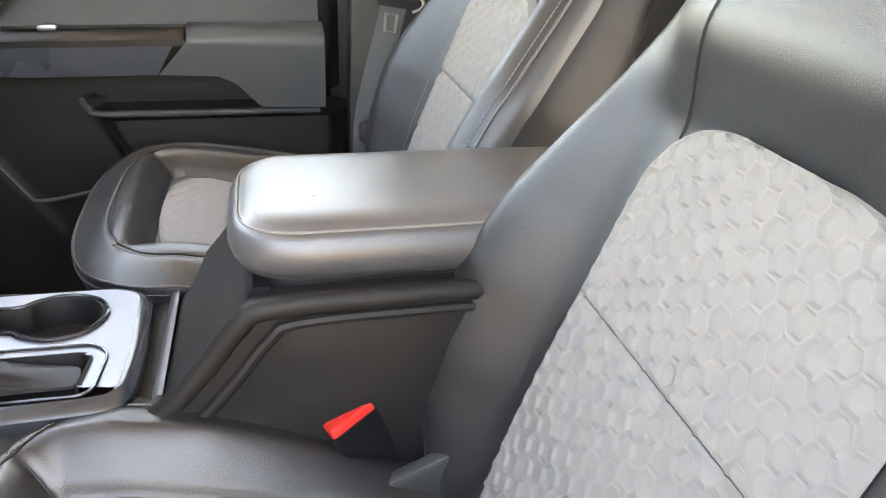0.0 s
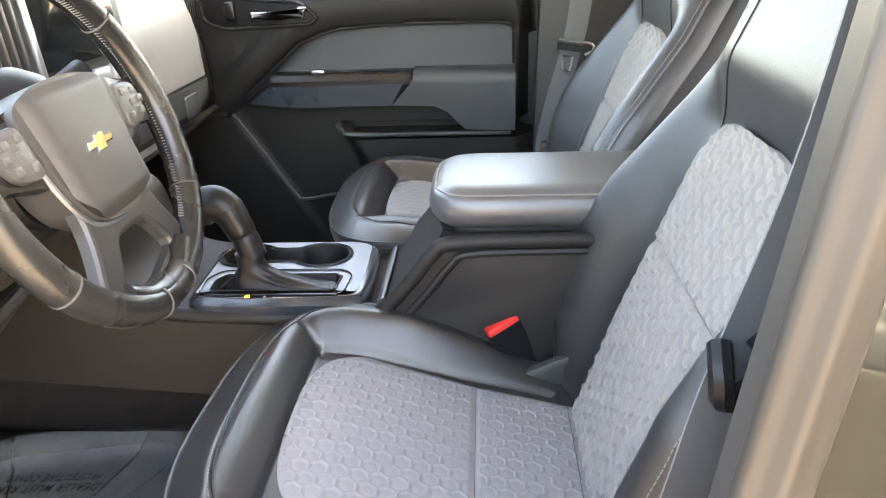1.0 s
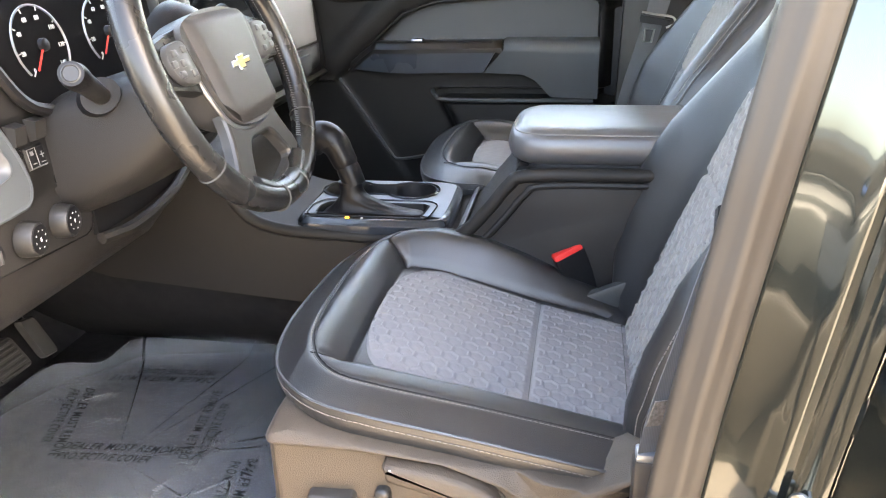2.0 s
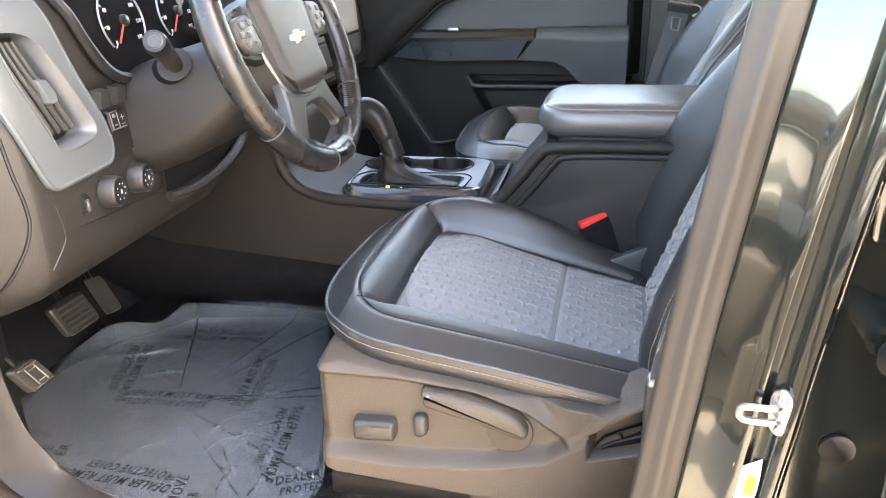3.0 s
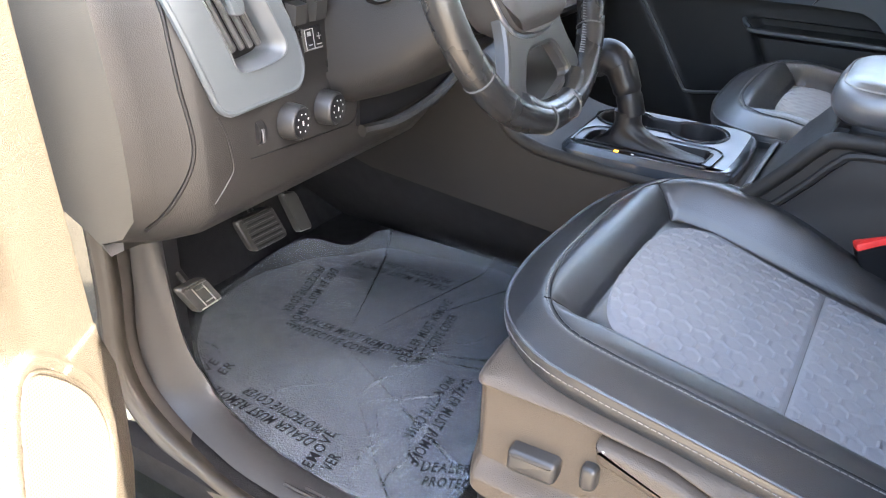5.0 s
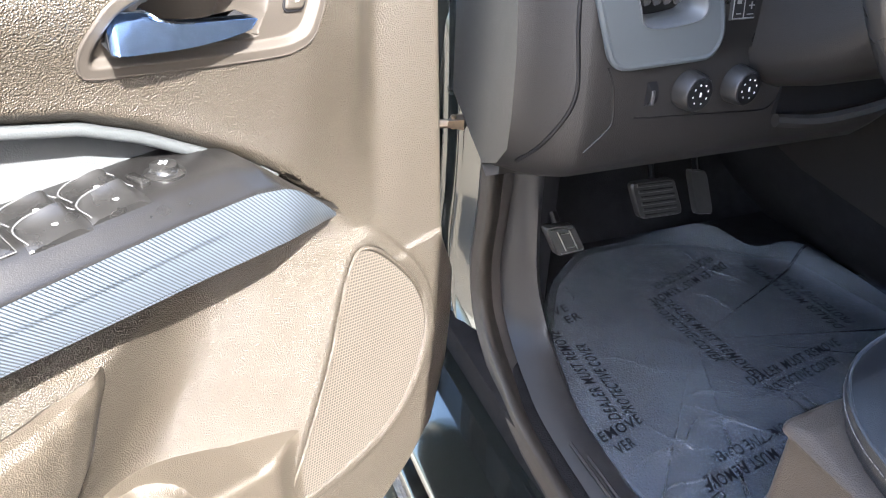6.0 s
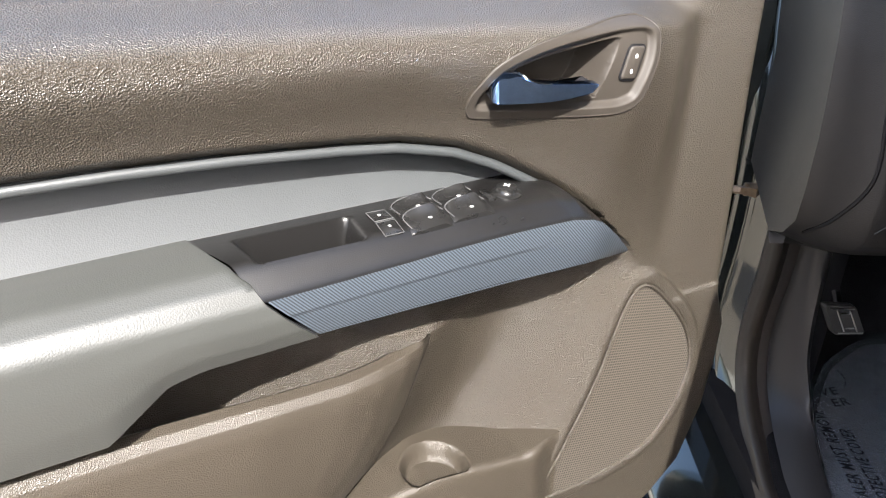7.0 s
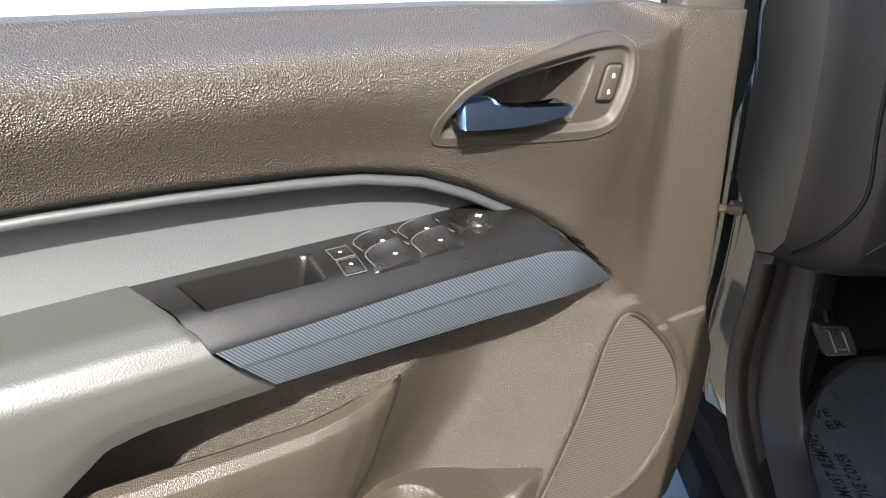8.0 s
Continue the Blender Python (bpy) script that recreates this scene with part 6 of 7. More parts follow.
part("stalk", mapped(tube([(-0.40, 0.58, 1.16), (-0.37, 0.63, 1.19), (-0.36, 0.66, 1.2)], [0.013, 0.014, 0.016], seg=14), CD), M_PLASTIC_DARK, column, "black wiper stalk")

# ---- centre console ----
console = thing("centre_console", (0, 0.85, FLOOR), "black centre console with shifter plate, cup holders and armrest", "console")
KD = Matrix.Translation((0, -0.85, -FLOOR))


def con(name, bm, mat, parent=None, label="", sharp=40):
    return part(name, mapped(bm, KD), mat, parent or console, label, sharp)


SIDE_TOP = curve([(-0.80, 0.99), (-0.60, 0.99), (-0.452, 0.985), (-0.412, 0.898), (-0.352, 0.862), (-0.222, 0.853), (-0.10, 0.850), (-0.045, 0.860), (0.0, 0.905), (0.032, 0.945), (0.062, 0.960), (0.20, 0.963), (0.42, 0.963)], 6)


def tunnel(y_near, y_far, lower=0.0):
    rings = []
    for y in (y_near, y_far):
        rings.append([(x, y, z - lower) for x, z in SIDE_TOP] + [(0.42, y, 0.60), (0.0, y, 0.69), (-0.30, y, 0.725), (-0.66, y, 0.755), (-0.80, y, 0.79)])
    return loft(rings)


con("side_wall", tunnel(0.722, 0.985), M_TUNNEL, label="dark plastic console body", sharp=30)
con("side_trim", tube([(x, 0.724, z - 0.004) for x, z in SIDE_TOP if -0.47 < x < 0.4], 0.0105, seg=10), M_TUNNEL)
con("side_trim", tube([(x + 0.024, 0.7190, z - 0.018) for x, z in SIDE_TOP if x > -0.11], 0.0055, seg=8), M_TUNNEL)
recess = [(x + 0.030, z - 0.020) for x, z in SIDE_TOP if x > -0.10] + [(0.46, 0.60), (-0.06, 0.60)]
con("side_recess", mapped(plate(recess, 0.004, 0.0015), Matrix.Translation((0, 0.7225, 0)) @ UPRIGHT_FRONT), M_PLASTIC_DARK, label="black recessed side panel", sharp=30)
con("carpet_skirt", field(lambda x, k: (x, 0.735 + (0.135 * smoothstep(0.05, -0.35, x) + 0.02) * (k - 0.25 * math.sin(math.pi * k)), interp(x, [(-0.95, 0.83), (-0.66, 0.765), (-0.30, 0.735), (0.0, 0.70), (0.4, 0.62)]) * (1 - k) + (FLOOR - 0.004) * k + 0.003 * noise.noise(Vector((x * 14, k * 4, 0)))), span(-0.95, 0.40, 40), span(0, 1, 14), (0, 0.02, 0)), M_CARPET, label="black carpet on the tunnel side")
# raised shifter plate
PLATE = rounded([(-0.318, 0.722), (-0.205, 0.716), (-0.066, 0.722), (-0.062, 0.80), (-0.066, 0.925), (-0.10, 0.945), (-0.30, 0.945), (-0.322, 0.90)], [0.03, 0.05, 0.03, 0.05, 0.02, 0.02, 0.03, 0.04])
plat = con("shifter_plate", loft(caps=False, rings=[[(x, y, z) for x, y in PLATE_] for PLATE_, z in ((inset(PLATE, 0.004), 0.845), (inset(PLATE, 0.0), 0.854), (PLATE, 0.868), (inset(PLATE, 0.007), 0.876), (inset(PLATE, 0.013), 0.877))]), M_GLOSS, label="glossy dark shifter surround")
INLAY = inset(PLATE, 0.012)
GATE = rounded([(-0.296, 0.738), (-0.10, 0.738), (-0.096, 0.80), (-0.11, 0.815), (-0.285, 0.815), (-0.30, 0.79)], 0.012)
SLOT = inset(GATE, 0.012)
WELL = curve([(-0.11, 0.877), (-0.122, 0.905), (-0.15, 0.916), (-0.175, 0.908), (-0.19, 0.897), (-0.228, 0.897), (-0.245, 0.908), (-0.268, 0.914), (-0.295, 0.903), (-0.307, 0.877), (-0.295, 0.851), (-0.268, 0.840), (-0.245, 0.846), (-0.228, 0.857), (-0.19, 0.857), (-0.175, 0.846), (-0.15, 0.838), (-0.122, 0.849)], 4, True)


con("plate_inlay", holed(INLAY, [inset(WELL, -0.002), SLOT], 0.8775), M_SATIN2, plat, "satin silver plate")
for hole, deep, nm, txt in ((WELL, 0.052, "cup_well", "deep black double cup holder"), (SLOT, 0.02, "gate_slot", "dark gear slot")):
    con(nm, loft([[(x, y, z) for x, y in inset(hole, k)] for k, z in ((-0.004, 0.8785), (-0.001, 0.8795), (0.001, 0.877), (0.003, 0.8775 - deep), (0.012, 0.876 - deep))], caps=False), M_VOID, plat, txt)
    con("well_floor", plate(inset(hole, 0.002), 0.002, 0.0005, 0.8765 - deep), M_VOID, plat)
con("well_rim", tube([(x, y, 0.879) for x, y in inset(WELL, -0.006)], 0.0022, True, 6), M_GLOSS, plat)
con("gate", tube([(x, y, 0.879) for x, y in inset(GATE, -0.004)], 0.0014, True, 6), M_GLOSS, plat, "dark line round the gear gate")
con("gear_lamp", block(-0.2315, -0.2255, 0.7285, 0.7325, 0.8765, 0.8784, 0.0004, 1), M_AMBER, plat, "small lit amber gear mark")
con("gear_mark", block(-0.206, -0.2025, 0.7285, 0.7315, 0.8765, 0.8782, 0.0003, 1), M_SYMBOL, plat)
# bin behind the plate and the slanted front of the armrest box
con("bin_wall", tube([(-0.044, y, 0.866) for y in (0.735, 0.94)], 0.0035, seg=8, flat=2.0), M_POD, label="pale edge of the small bin")
con("box_front", loft([[(-0.03, y, 0.82), (0.045, y, 0.965), (0.06, y, 0.965), (0.0, y, 0.82)] for y in (0.745, 0.955)]), M_PLASTIC_DARK)
# padded lid
lid_line = rounded([(0.026, 0.738), (0.44, 0.738), (0.44, 0.957), (0.026, 0.957)], 0.07, 10)
lid = con("lid", loft([[(x, y, z) for x, y in inset(lid_line, k)] for k, z in ((0.026, 0.964), (0.014, 0.966), (0.006, 0.971), (0.001, 0.979), (-0.002, 0.989), (-0.001, 0.999), (0.003, 1.007), (0.007, 1.0125), (0.0095, 1.0128), (0.013, 1.0165), (0.019, 1.0195), (0.027, 1.0215), (0.036, 1.0225))]), M_LID, label="padded grey leather armrest lid", sharp=60)
con("stitching", tube([(x, y, 1.0135) for x, y in inset(lid_line, 0.0085)], 0.0014, True, 5), M_THREAD, lid, "pale stitched seam")
con("lid_base", plate(inset(lid_line, 0.012), 0.012, 0.003, 0.957), M_PLASTIC_DARK, lid)

shifter = thing("gear_shifter", (-0.19, 0.776, 0.88), "black automatic gear lever with a pleated boot", "gear lever")
SD = Matrix.Translation((0.19, -0.776, -0.88))
boot = []
for i in range(21):
    k = i / 20
    ring = []
    for j in range(56):
        a = math.tau * j / 56
        c, sn = math.copysign(abs(math.cos(a)) ** 0.55, math.cos(a)), math.copysign(abs(math.sin(a)) ** 0.55, math.sin(a))
        w = smoothstep(0.0, 0.8, k) ** (0.45 if c > 0 else 0.7)
        x = (-0.198 + 0.084 * c) * (1 - w) + (-0.224 - 0.010 * k + 0.0195 * math.cos(a)) * w
        y = (0.7765 + 0.0245 * sn) * (1 - w) + (0.778 + 0.0185 * math.sin(a)) * w
        fold = 0.0022 * math.sin(7 * a + 9 * k) * math.sin(math.pi * min(1, k * 1.3)) * (1 - k)
        ring.append((x + fold * math.cos(a), y + fold * math.sin(a), 0.872 + 0.052 * k ** 1.25 + 0.003 * math.sin(3 * a + 5 * k) * k * (1 - k)))
    boot.append(ring)
part("boot", mapped(loft(boot), SD), M_LEATHER2, shifter, "creased black leather boot")
knob_path = curve([(-0.226, 0.778, 0.918), (-0.236, 0.780, 0.944), (-0.246, 0.782, 0.966), (-0.256, 0.784, 0.984), (-0.272, 0.785, 0.995), (-0.290, 0.786, 0.992), (-0.302, 0.787, 0.977), (-0.307, 0.787, 0.963)], 5)
knob_r = [interp(i / (len(knob_path) - 1), [(0, 0.0185), (0.14, 0.0195), (0.17, 0.0178), (0.20, 0.0205), (0.32, 0.0215), (0.45, 0.0240), (0.6, 0.0262), (0.74, 0.0262), (0.87, 0.0225), (0.95, 0.015), (1.0, 0.005)]) for i in range(len(knob_path))]
grip_ = part("grip", mapped(tube(knob_path, knob_r, seg=26), SD), M_KNOBLEATHER, shifter, "rounded black shift knob")
part("seam", mapped(tube([Vector((-0.259, 0.7845, 0.9865)) + Vector((0.0215 * math.cos(a), 0.0252 * math.sin(a), 0.0135 * math.cos(a))) for a in span(0, math.tau * 39 / 40, 39)], 0.0006, True, 5), SD), M_VOID, grip_)
for z in (0.966, 0.973):
    part("inlay", mapped(tube(curve([(-0.318, 0.775, z), (-0.311, 0.767, z + 0.002), (-0.300, 0.763, z + 0.004)], 5), 0.0011, seg=6), SD), M_CHROME, grip_, "thin chrome line on the release button")

# ---- passenger's door, closed ----
pdoor = thing("passenger_door", (0, 1.56, 0.5), "closed front door with an inner panel blackened for shade and a grey armrest", "car door")
PDM = Matrix.Translation((0, -1.56, -0.5))


def pd(name, bm, mat, parent=None, label="", sharp=45):
    return part(name, mapped(bm, PDM), mat, parent or pdoor, label, sharp)


def pbow(x):
    return interp(x, [(-0.5, 0.95), (-0.454, 0.99), (-0.38, 1.059), (-0.309, 1.117), (-0.26, 1.135), (-0.217, 1.145), (-0.12, 1.151), (-0.029, 1.153), (0.14, 1.151), (0.165, 1.143), (0.18, 1.12)])


def pdepth(x, z):
    """How far the panel stands in from its plane towards the cab."""
    d = 0.0
    if z > pbow(x):
        d += 0.012 + 0.012 * math.sin(math.pi * min(1, (z - pbow(x)) / 0.1)) - 0.05 * smoothstep(1.21, 1.25, z)
    elif z > 1.03 and -0.42 < x < 0.17:
        d -= 0.014
    if z < 0.93:
        line = interp(z, [(0.60, -0.10), (0.85, -0.20), (0.93, -0.24)])
        top = 0.912
        k = smoothstep(line, line + 0.03, x)
        d += (0.045 * k * smoothstep(0, 0.012, top - z)) if z < top else -0.03 * k
    edge = interp(z, [(0.60, -0.26), (0.748, -0.347), (0.958, -0.485)])
    if z < 0.958:
        d += 0.008 * smoothstep(-0.008, 0.008, edge - x)
    d -= 0.05 * smoothstep(0.175, 0.215, x)
    return d


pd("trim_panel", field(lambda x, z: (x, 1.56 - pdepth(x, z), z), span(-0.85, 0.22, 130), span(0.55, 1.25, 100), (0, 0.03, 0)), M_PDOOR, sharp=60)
pd("insert", field(lambda x, v: (x, 1.572 - 0.016 * (1 - v), 1.05 + (pbow(x) - 1.052) * v), span(-0.40, 0.165, 50), span(0, 1, 6), (0, 0.01, 0)), M_PGREY, label="dark grey vinyl insert")
pd("bow_trim", tube([(x, 1.553, pbow(x) - 0.001) for x in span(-0.43, 0.165, 60)], 0.004, seg=8), M_PDOOR)


def ptop_(x):
    return interp(x, [(-0.46, 0.992), (-0.42, 1.025), (-0.38, 1.052), (0.16, 1.056)])


def plow(x):
    return interp(x, [(-0.46, 0.985), (-0.3, 0.978), (0.18, 0.982)])


def pout(x):
    return 0.026 + 0.032 * smoothstep(-0.47, -0.33, x)


bar = pd("armrest_bar", field(lambda x, k: (x + (0.0 if x < -0.11 else 0.035 * (1 - k)), 1.56 - pout(x) + 0.004 * k, ptop_(x) - 0.016 + (plow(x) - ptop_(x) + 0.016) * k), span(-0.455, -0.107, 40), span(0, 1, 8), (0, 0.03, 0)), M_PBAR, label="dark blue-grey trim bar")
pd("armrest_top", field(lambda x, k: (x, 1.575 - (pout(x) + 0.015) * k, ptop_(x) - 0.016 * smoothstep(0.6, 1, k) ** 2), span(-0.45, -0.06, 40), span(0, 1, 10), (0, 0, -0.01)), M_SWITCH, label="dark switch panel")
pd("window_switch", block(-0.285, -0.255, 1.518, 1.54, 1.05, 1.06, 0.004), M_SATIN, label="silver window switch")
# no real recess: a black slab gives its shade
pd("pull_recess", block(-0.17, -0.085, 1.516, 1.545, 1.048, 1.0535, 0.002), M_VOID, label="black slab for the shade in the grab recess")


def ppad_low(x):
    return interp(x, [(-0.107, 0.98), (-0.01, 0.976), (0.02, 0.962), (0.058, 0.922), (0.17, 0.918)])


def ppad(a, k):
    prof = [(-0.015, 0.0), (0.02, 0.002), (0.045, -0.001), (0.058, -0.008), (0.064, -0.02)]
    if k < 0.5:
        i = min(3, int(k * 8))
        f = k * 8 - i
        d = prof[i][0] + (prof[i + 1][0] - prof[i][0]) * f
        h = prof[i][1] + (prof[i + 1][1] - prof[i][1]) * f
        x0 = -0.055
        x = x0 + (0.17 - x0) * a
        return (x, 1.56 - d, 1.056 + h)
    w = (k - 0.5) * 2
    x0 = -0.055 - 0.05 * w
    x = x0 + (0.17 - x0) * a
    return (x, 1.56 - 0.064 + 0.008 * w, 1.036 + (ppad_low(x) - 1.036) * w)


pd("armrest_pad", field(ppad, span(0, 1, 40), span(0, 1, 20), (0, 0.004, 0)), M_PGREY2, label="grey padded armrest", sharp=60)
pd("pocket_lip", tube(curve([(-0.24, 1.545, 0.93), (-0.225, 1.522, 0.92), (-0.18, 1.515, 0.912), (0.16, 1.515, 0.912)], 6), 0.006, seg=8), M_PGREY2, label="map pocket edge")
pd("speaker_line", tube(curve([(-0.485, 1.552, 0.958), (-0.42, 1.552, 0.86), (-0.36, 1.552, 0.765), (-0.335, 1.55, 0.748), (-0.25, 1.55, 0.761)], 6), 0.004, seg=8), M_PGREY2)
hz = rounded([(-0.52, 1.225), (-0.30, 1.205), (-0.262, 1.172), (-0.28, 1.158), (-0.47, 1.152), (-0.52, 1.17)], 0.02)
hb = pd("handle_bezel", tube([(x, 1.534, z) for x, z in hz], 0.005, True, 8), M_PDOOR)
# flat black plate in place of the hollow's shade
pd("handle_cup", mapped(plate(inset(hz, 0.004), 0.004, 0.001), Matrix.Translation((0, 1.545, 0)) @ UPRIGHT_FRONT), M_VOID, hb, "flat black plate for the shaded hollow behind the handle")
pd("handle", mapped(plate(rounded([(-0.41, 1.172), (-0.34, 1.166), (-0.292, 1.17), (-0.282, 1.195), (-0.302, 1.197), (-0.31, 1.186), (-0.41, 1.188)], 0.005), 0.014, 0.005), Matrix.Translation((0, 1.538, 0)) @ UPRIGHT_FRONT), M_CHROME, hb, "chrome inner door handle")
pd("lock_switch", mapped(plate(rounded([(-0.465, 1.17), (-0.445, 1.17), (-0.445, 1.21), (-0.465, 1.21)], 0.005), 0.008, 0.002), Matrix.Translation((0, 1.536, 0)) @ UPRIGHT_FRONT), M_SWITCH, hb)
tagged(part("wall_right", block(-1.15, 1.36, 1.60, 1.66, 0.45, 1.22, 0.005), M_PLASTIC_DARK), "dark far side of the cab", "wall", kind="structure")
tagged(part("pillar_trim", loft([[(x, 1.53, z), (x + 0.10, 1.50, z), (x + 0.2, 1.53, z), (x + 0.2, 1.62, z), (x, 1.62, z)] for x, z in ((0.215, 0.55), (0.215, 0.9), (0.225, 1.2), (0.26, 1.7))]), M_PILLAR2), "dark grey B-pillar trim on the far side", "pillar trim", kind="structure")
tagged(part("door_rear_far", block(0.42, 1.2, 1.54, 1.6, 0.55, 1.22, 0.02), M_PLASTIC_DARK), "dark far rear door", "door", kind="structure")

# passenger's belt
pbelt = thing("passenger_belt", (0.28, 1.46, 1.1), "grey seat belt with a latch plate on the far pillar", "seat belt")
BD = Matrix.Translation((-0.28, -1.46, -1.1))


def webbing(path, width, side):
    """A flat band along a path."""
    sd = Vector(side).normalized()
    rings = []
    for p in path:
        p = Vector(p)
        n = Vector((sd.y, -sd.x, 0)) * 0.0008
        rings.append([p - sd * width / 2 - n, p + sd * width / 2 - n, p + sd * width / 2 + n, p - sd * width / 2 + n])
    return loft(rings)


part("webbing", mapped(webbing(curve([(0.34, 1.485, 1.55), (0.305, 1.470, 1.20), (0.282, 1.46, 1.09), (0.25, 1.46, 0.97), (0.235, 1.46, 0.88), (0.235, 1.47, 0.70)], 6), 0.046, (1, 0.15, 0)), BD), M_WEBBING, pbelt)
part("latch_plate", mapped(loft([[(0.255, 1.446, 1.118), (0.322, 1.446, 1.105), (0.316, 1.446, 1.092), (0.254, 1.446, 1.102)], [(0.255, 1.456, 1.118), (0.322, 1.456, 1.105), (0.316, 1.456, 1.092), (0.254, 1.456, 1.102)]]), BD), M_PLASTIC_DARK, pbelt, "black latch grip")
part("plate_rim", mapped(tube(curve([(0.258, 1.443, 1.124), (0.29, 1.443, 1.118), (0.325, 1.443, 1.112), (0.329, 1.443, 1.098), (0.312, 1.443, 1.09)], 5), 0.0025, seg=6), BD), M_ZINC, pbelt, "bright steel rim")
part("tongue", mapped(tube(rounded_path := [(0.268, 1.444, 1.088), (0.287, 1.444, 1.086), (0.282, 1.444, 1.058), (0.266, 1.444, 1.060)], 0.003, True, 6), BD), M_ZINC, pbelt, "steel tongue loop")
part("retractor_cover", mapped(block(0.222, 0.262, 1.44, 1.50, 0.868, 0.905, 0.008), BD), M_TRIMGREY, pbelt)

# ---- rear bench behind the front seats ----
bench = thing("rear_bench", (1.0, 0.86, FLOOR), "dark grey rear bench seat behind the front seats", "rear seat")
BM_ = Matrix.Translation((-1.0, -0.86, -FLOOR))
for y0, y1 in ((0.24, 0.84), (0.86, 1.48)):
    part("cushion", mapped(block(0.78, 1.25, y0, y1, 0.78, 0.93, 0.03, 3), BM_), M_BENCH, bench)
    part("backrest", mapped(loft([[(x, y, z) for y, z in rounded([(y0, 0.9), (y1, 0.9), (y1 - 0.02, 1.45), (y0 + 0.02, 1.45)], 0.05)] for x in (1.14, 1.28)]), BM_), M_BENCH, bench)
part("base", mapped(block(0.85, 1.25, 0.24, 1.48, FLOOR, 0.78, 0.01), BM_), M_PLASTIC_DARK, bench)

# ---- windscreen and dash top to the front ----
tagged(part("window_1", loft([[(-0.98, y, 1.25), (-0.42, y, 1.70), (-0.425, y, 1.706), (-0.985, y, 1.256)] for y in (0.22, 1.52)]), M_GLASS), "clear windscreen", "windscreen", kind="structure").visible_shadow = False
# Unseen far panes, added to steer light: front clear, rear tinted.
for n_, x0, x1 in ((2, -0.5, 0.27), (3, 0.33, 1.28)):
    tagged(part("window_%d" % n_, loft([[(x0, 1.61, 1.215), (x1, 1.61, 1.215), (x1, 1.615, 1.215), (x0, 1.615, 1.215)], [(x0 + (0.42 if n_ == 2 else 0), 1.56, 1.69), (x1, 1.56, 1.69), (x1, 1.565, 1.69), (x0 + (0.42 if n_ == 2 else 0), 1.565, 1.69)]]), M_GLASS if n_ == 2 else M_TINT), "unseen far front window, clear to let light in" if n_ == 2 else "unseen far side window, tinted to cut light", "window", kind="structure").visible_shadow = n_ != 2
# Unseen rear pane, its tint added to hold back daylight.
tagged(part("window_4", loft([[(1.32, 0.14, 1.54), (1.32, 1.6, 1.54), (1.325, 1.6, 1.54), (1.325, 0.14, 1.54)], [(1.28, 0.14, 1.70), (1.28, 1.6, 1.70), (1.285, 1.6, 1.70), (1.285, 0.14, 1.70)]]), M_TINT), "unseen rear window of the cab, tinted to cut light", "window", kind="structure")
tagged(part("hood_panel", block(-2.2, -1.0, 0.12, 1.6, 1.05, 1.14, 0.04, 3), M_PAINT), "black-green bonnet ahead of the windscreen", "bonnet", kind="structure")
tagged(part("engine_bay", block(-2.2, -1.2, 0.1, 1.62, 0.45, 1.06, 0.03), M_PAINT), "black-green painted front body", "body", kind="structure")

# ---- driver's belt and buckle ----
belt = thing("driver_belt", (0.23, 0.235, 0.9), "dark seat belt hanging down the pillar with a guide", "seat belt")
BE = Matrix.Translation((-0.23, -0.235, -0.9))
part("webbing", mapped(webbing(curve([(0.37, 0.27, 1.5), (0.325, 0.262, 1.22), (0.272, 0.240, 1.055), (0.250, 0.232, 0.97), (0.226, 0.225, 0.87), (0.220, 0.224, 0.79)], 6), 0.044, (1, 0.35, 0)), BE), M_WEBBING, belt)
guide = part("guide", mapped(tube(curve([(0.258, 0.232, 1.078), (0.256, 0.214, 1.062), (0.262, 0.222, 1.04), (0.285, 0.236, 1.042), (0.295, 0.245, 1.06), (0.285, 0.243, 1.078)], 5), 0.0085, seg=8), BE), M_PLASTIC_DARK, belt, "black belt guide")
part("anchor_cover", mapped(block(0.198, 0.236, 0.212, 0.236, 0.745, 0.835, 0.006), BE), M_TRIMGREY, belt, "brownish plastic anchor cover")
part("anchor_cap", mapped(block(0.200, 0.234, 0.214, 0.234, 0.832, 0.842, 0.003), BE), M_SATIN, belt, "bright anchor edge")
part("belt_label", mapped(webbing([(0.2335, 0.2225, 0.900), (0.2265, 0.2195, 0.875)], 0.043, (1, 0.35, 0)), BE), M_LABEL, belt, "printed belt label")

buckle = thing("seat_belt_buckle", (0.15, 0.715, FLOOR), "black seat belt buckle with a red release button", "buckle")
BK = Matrix.Translation((-0.15, -0.715, -FLOOR))
bx = Vector((0.86, 0.35, 0.40)).normalized()
bup = Vector((-0.40, -0.05, 0.92))
bup = (bup - bx * bup.dot(bx)).normalized()
bn = bx.cross(bup)
BF = Matrix(((bx.x, bn.x, bup.x, 0.122), (bx.y, bn.y, bup.y, 0.722), (bx.z, bn.z, bup.z, 0.838), (0, 0, 0, 1)))
part("body", mapped(loft([[(x * s, y * s, z) for x, y in rounded([(-0.0255, -0.0145), (0.0255, -0.0145), (0.0255, 0.0145), (-0.0255, 0.0145)], 0.006)] for z, s in ((-0.16, 0.7), (-0.10, 0.95), (-0.02, 1.0), (-0.004, 1.0))]), BK @ BF), M_PLASTIC_DARK, buckle)
part("button", mapped(plate(rounded([(-0.0245, -0.0135), (0.0245, -0.0135), (0.0245, 0.0125), (-0.0245, 0.0125)], 0.004), 0.016, 0.004, -0.011), BK @ BF), M_RED, buckle, "red release button")
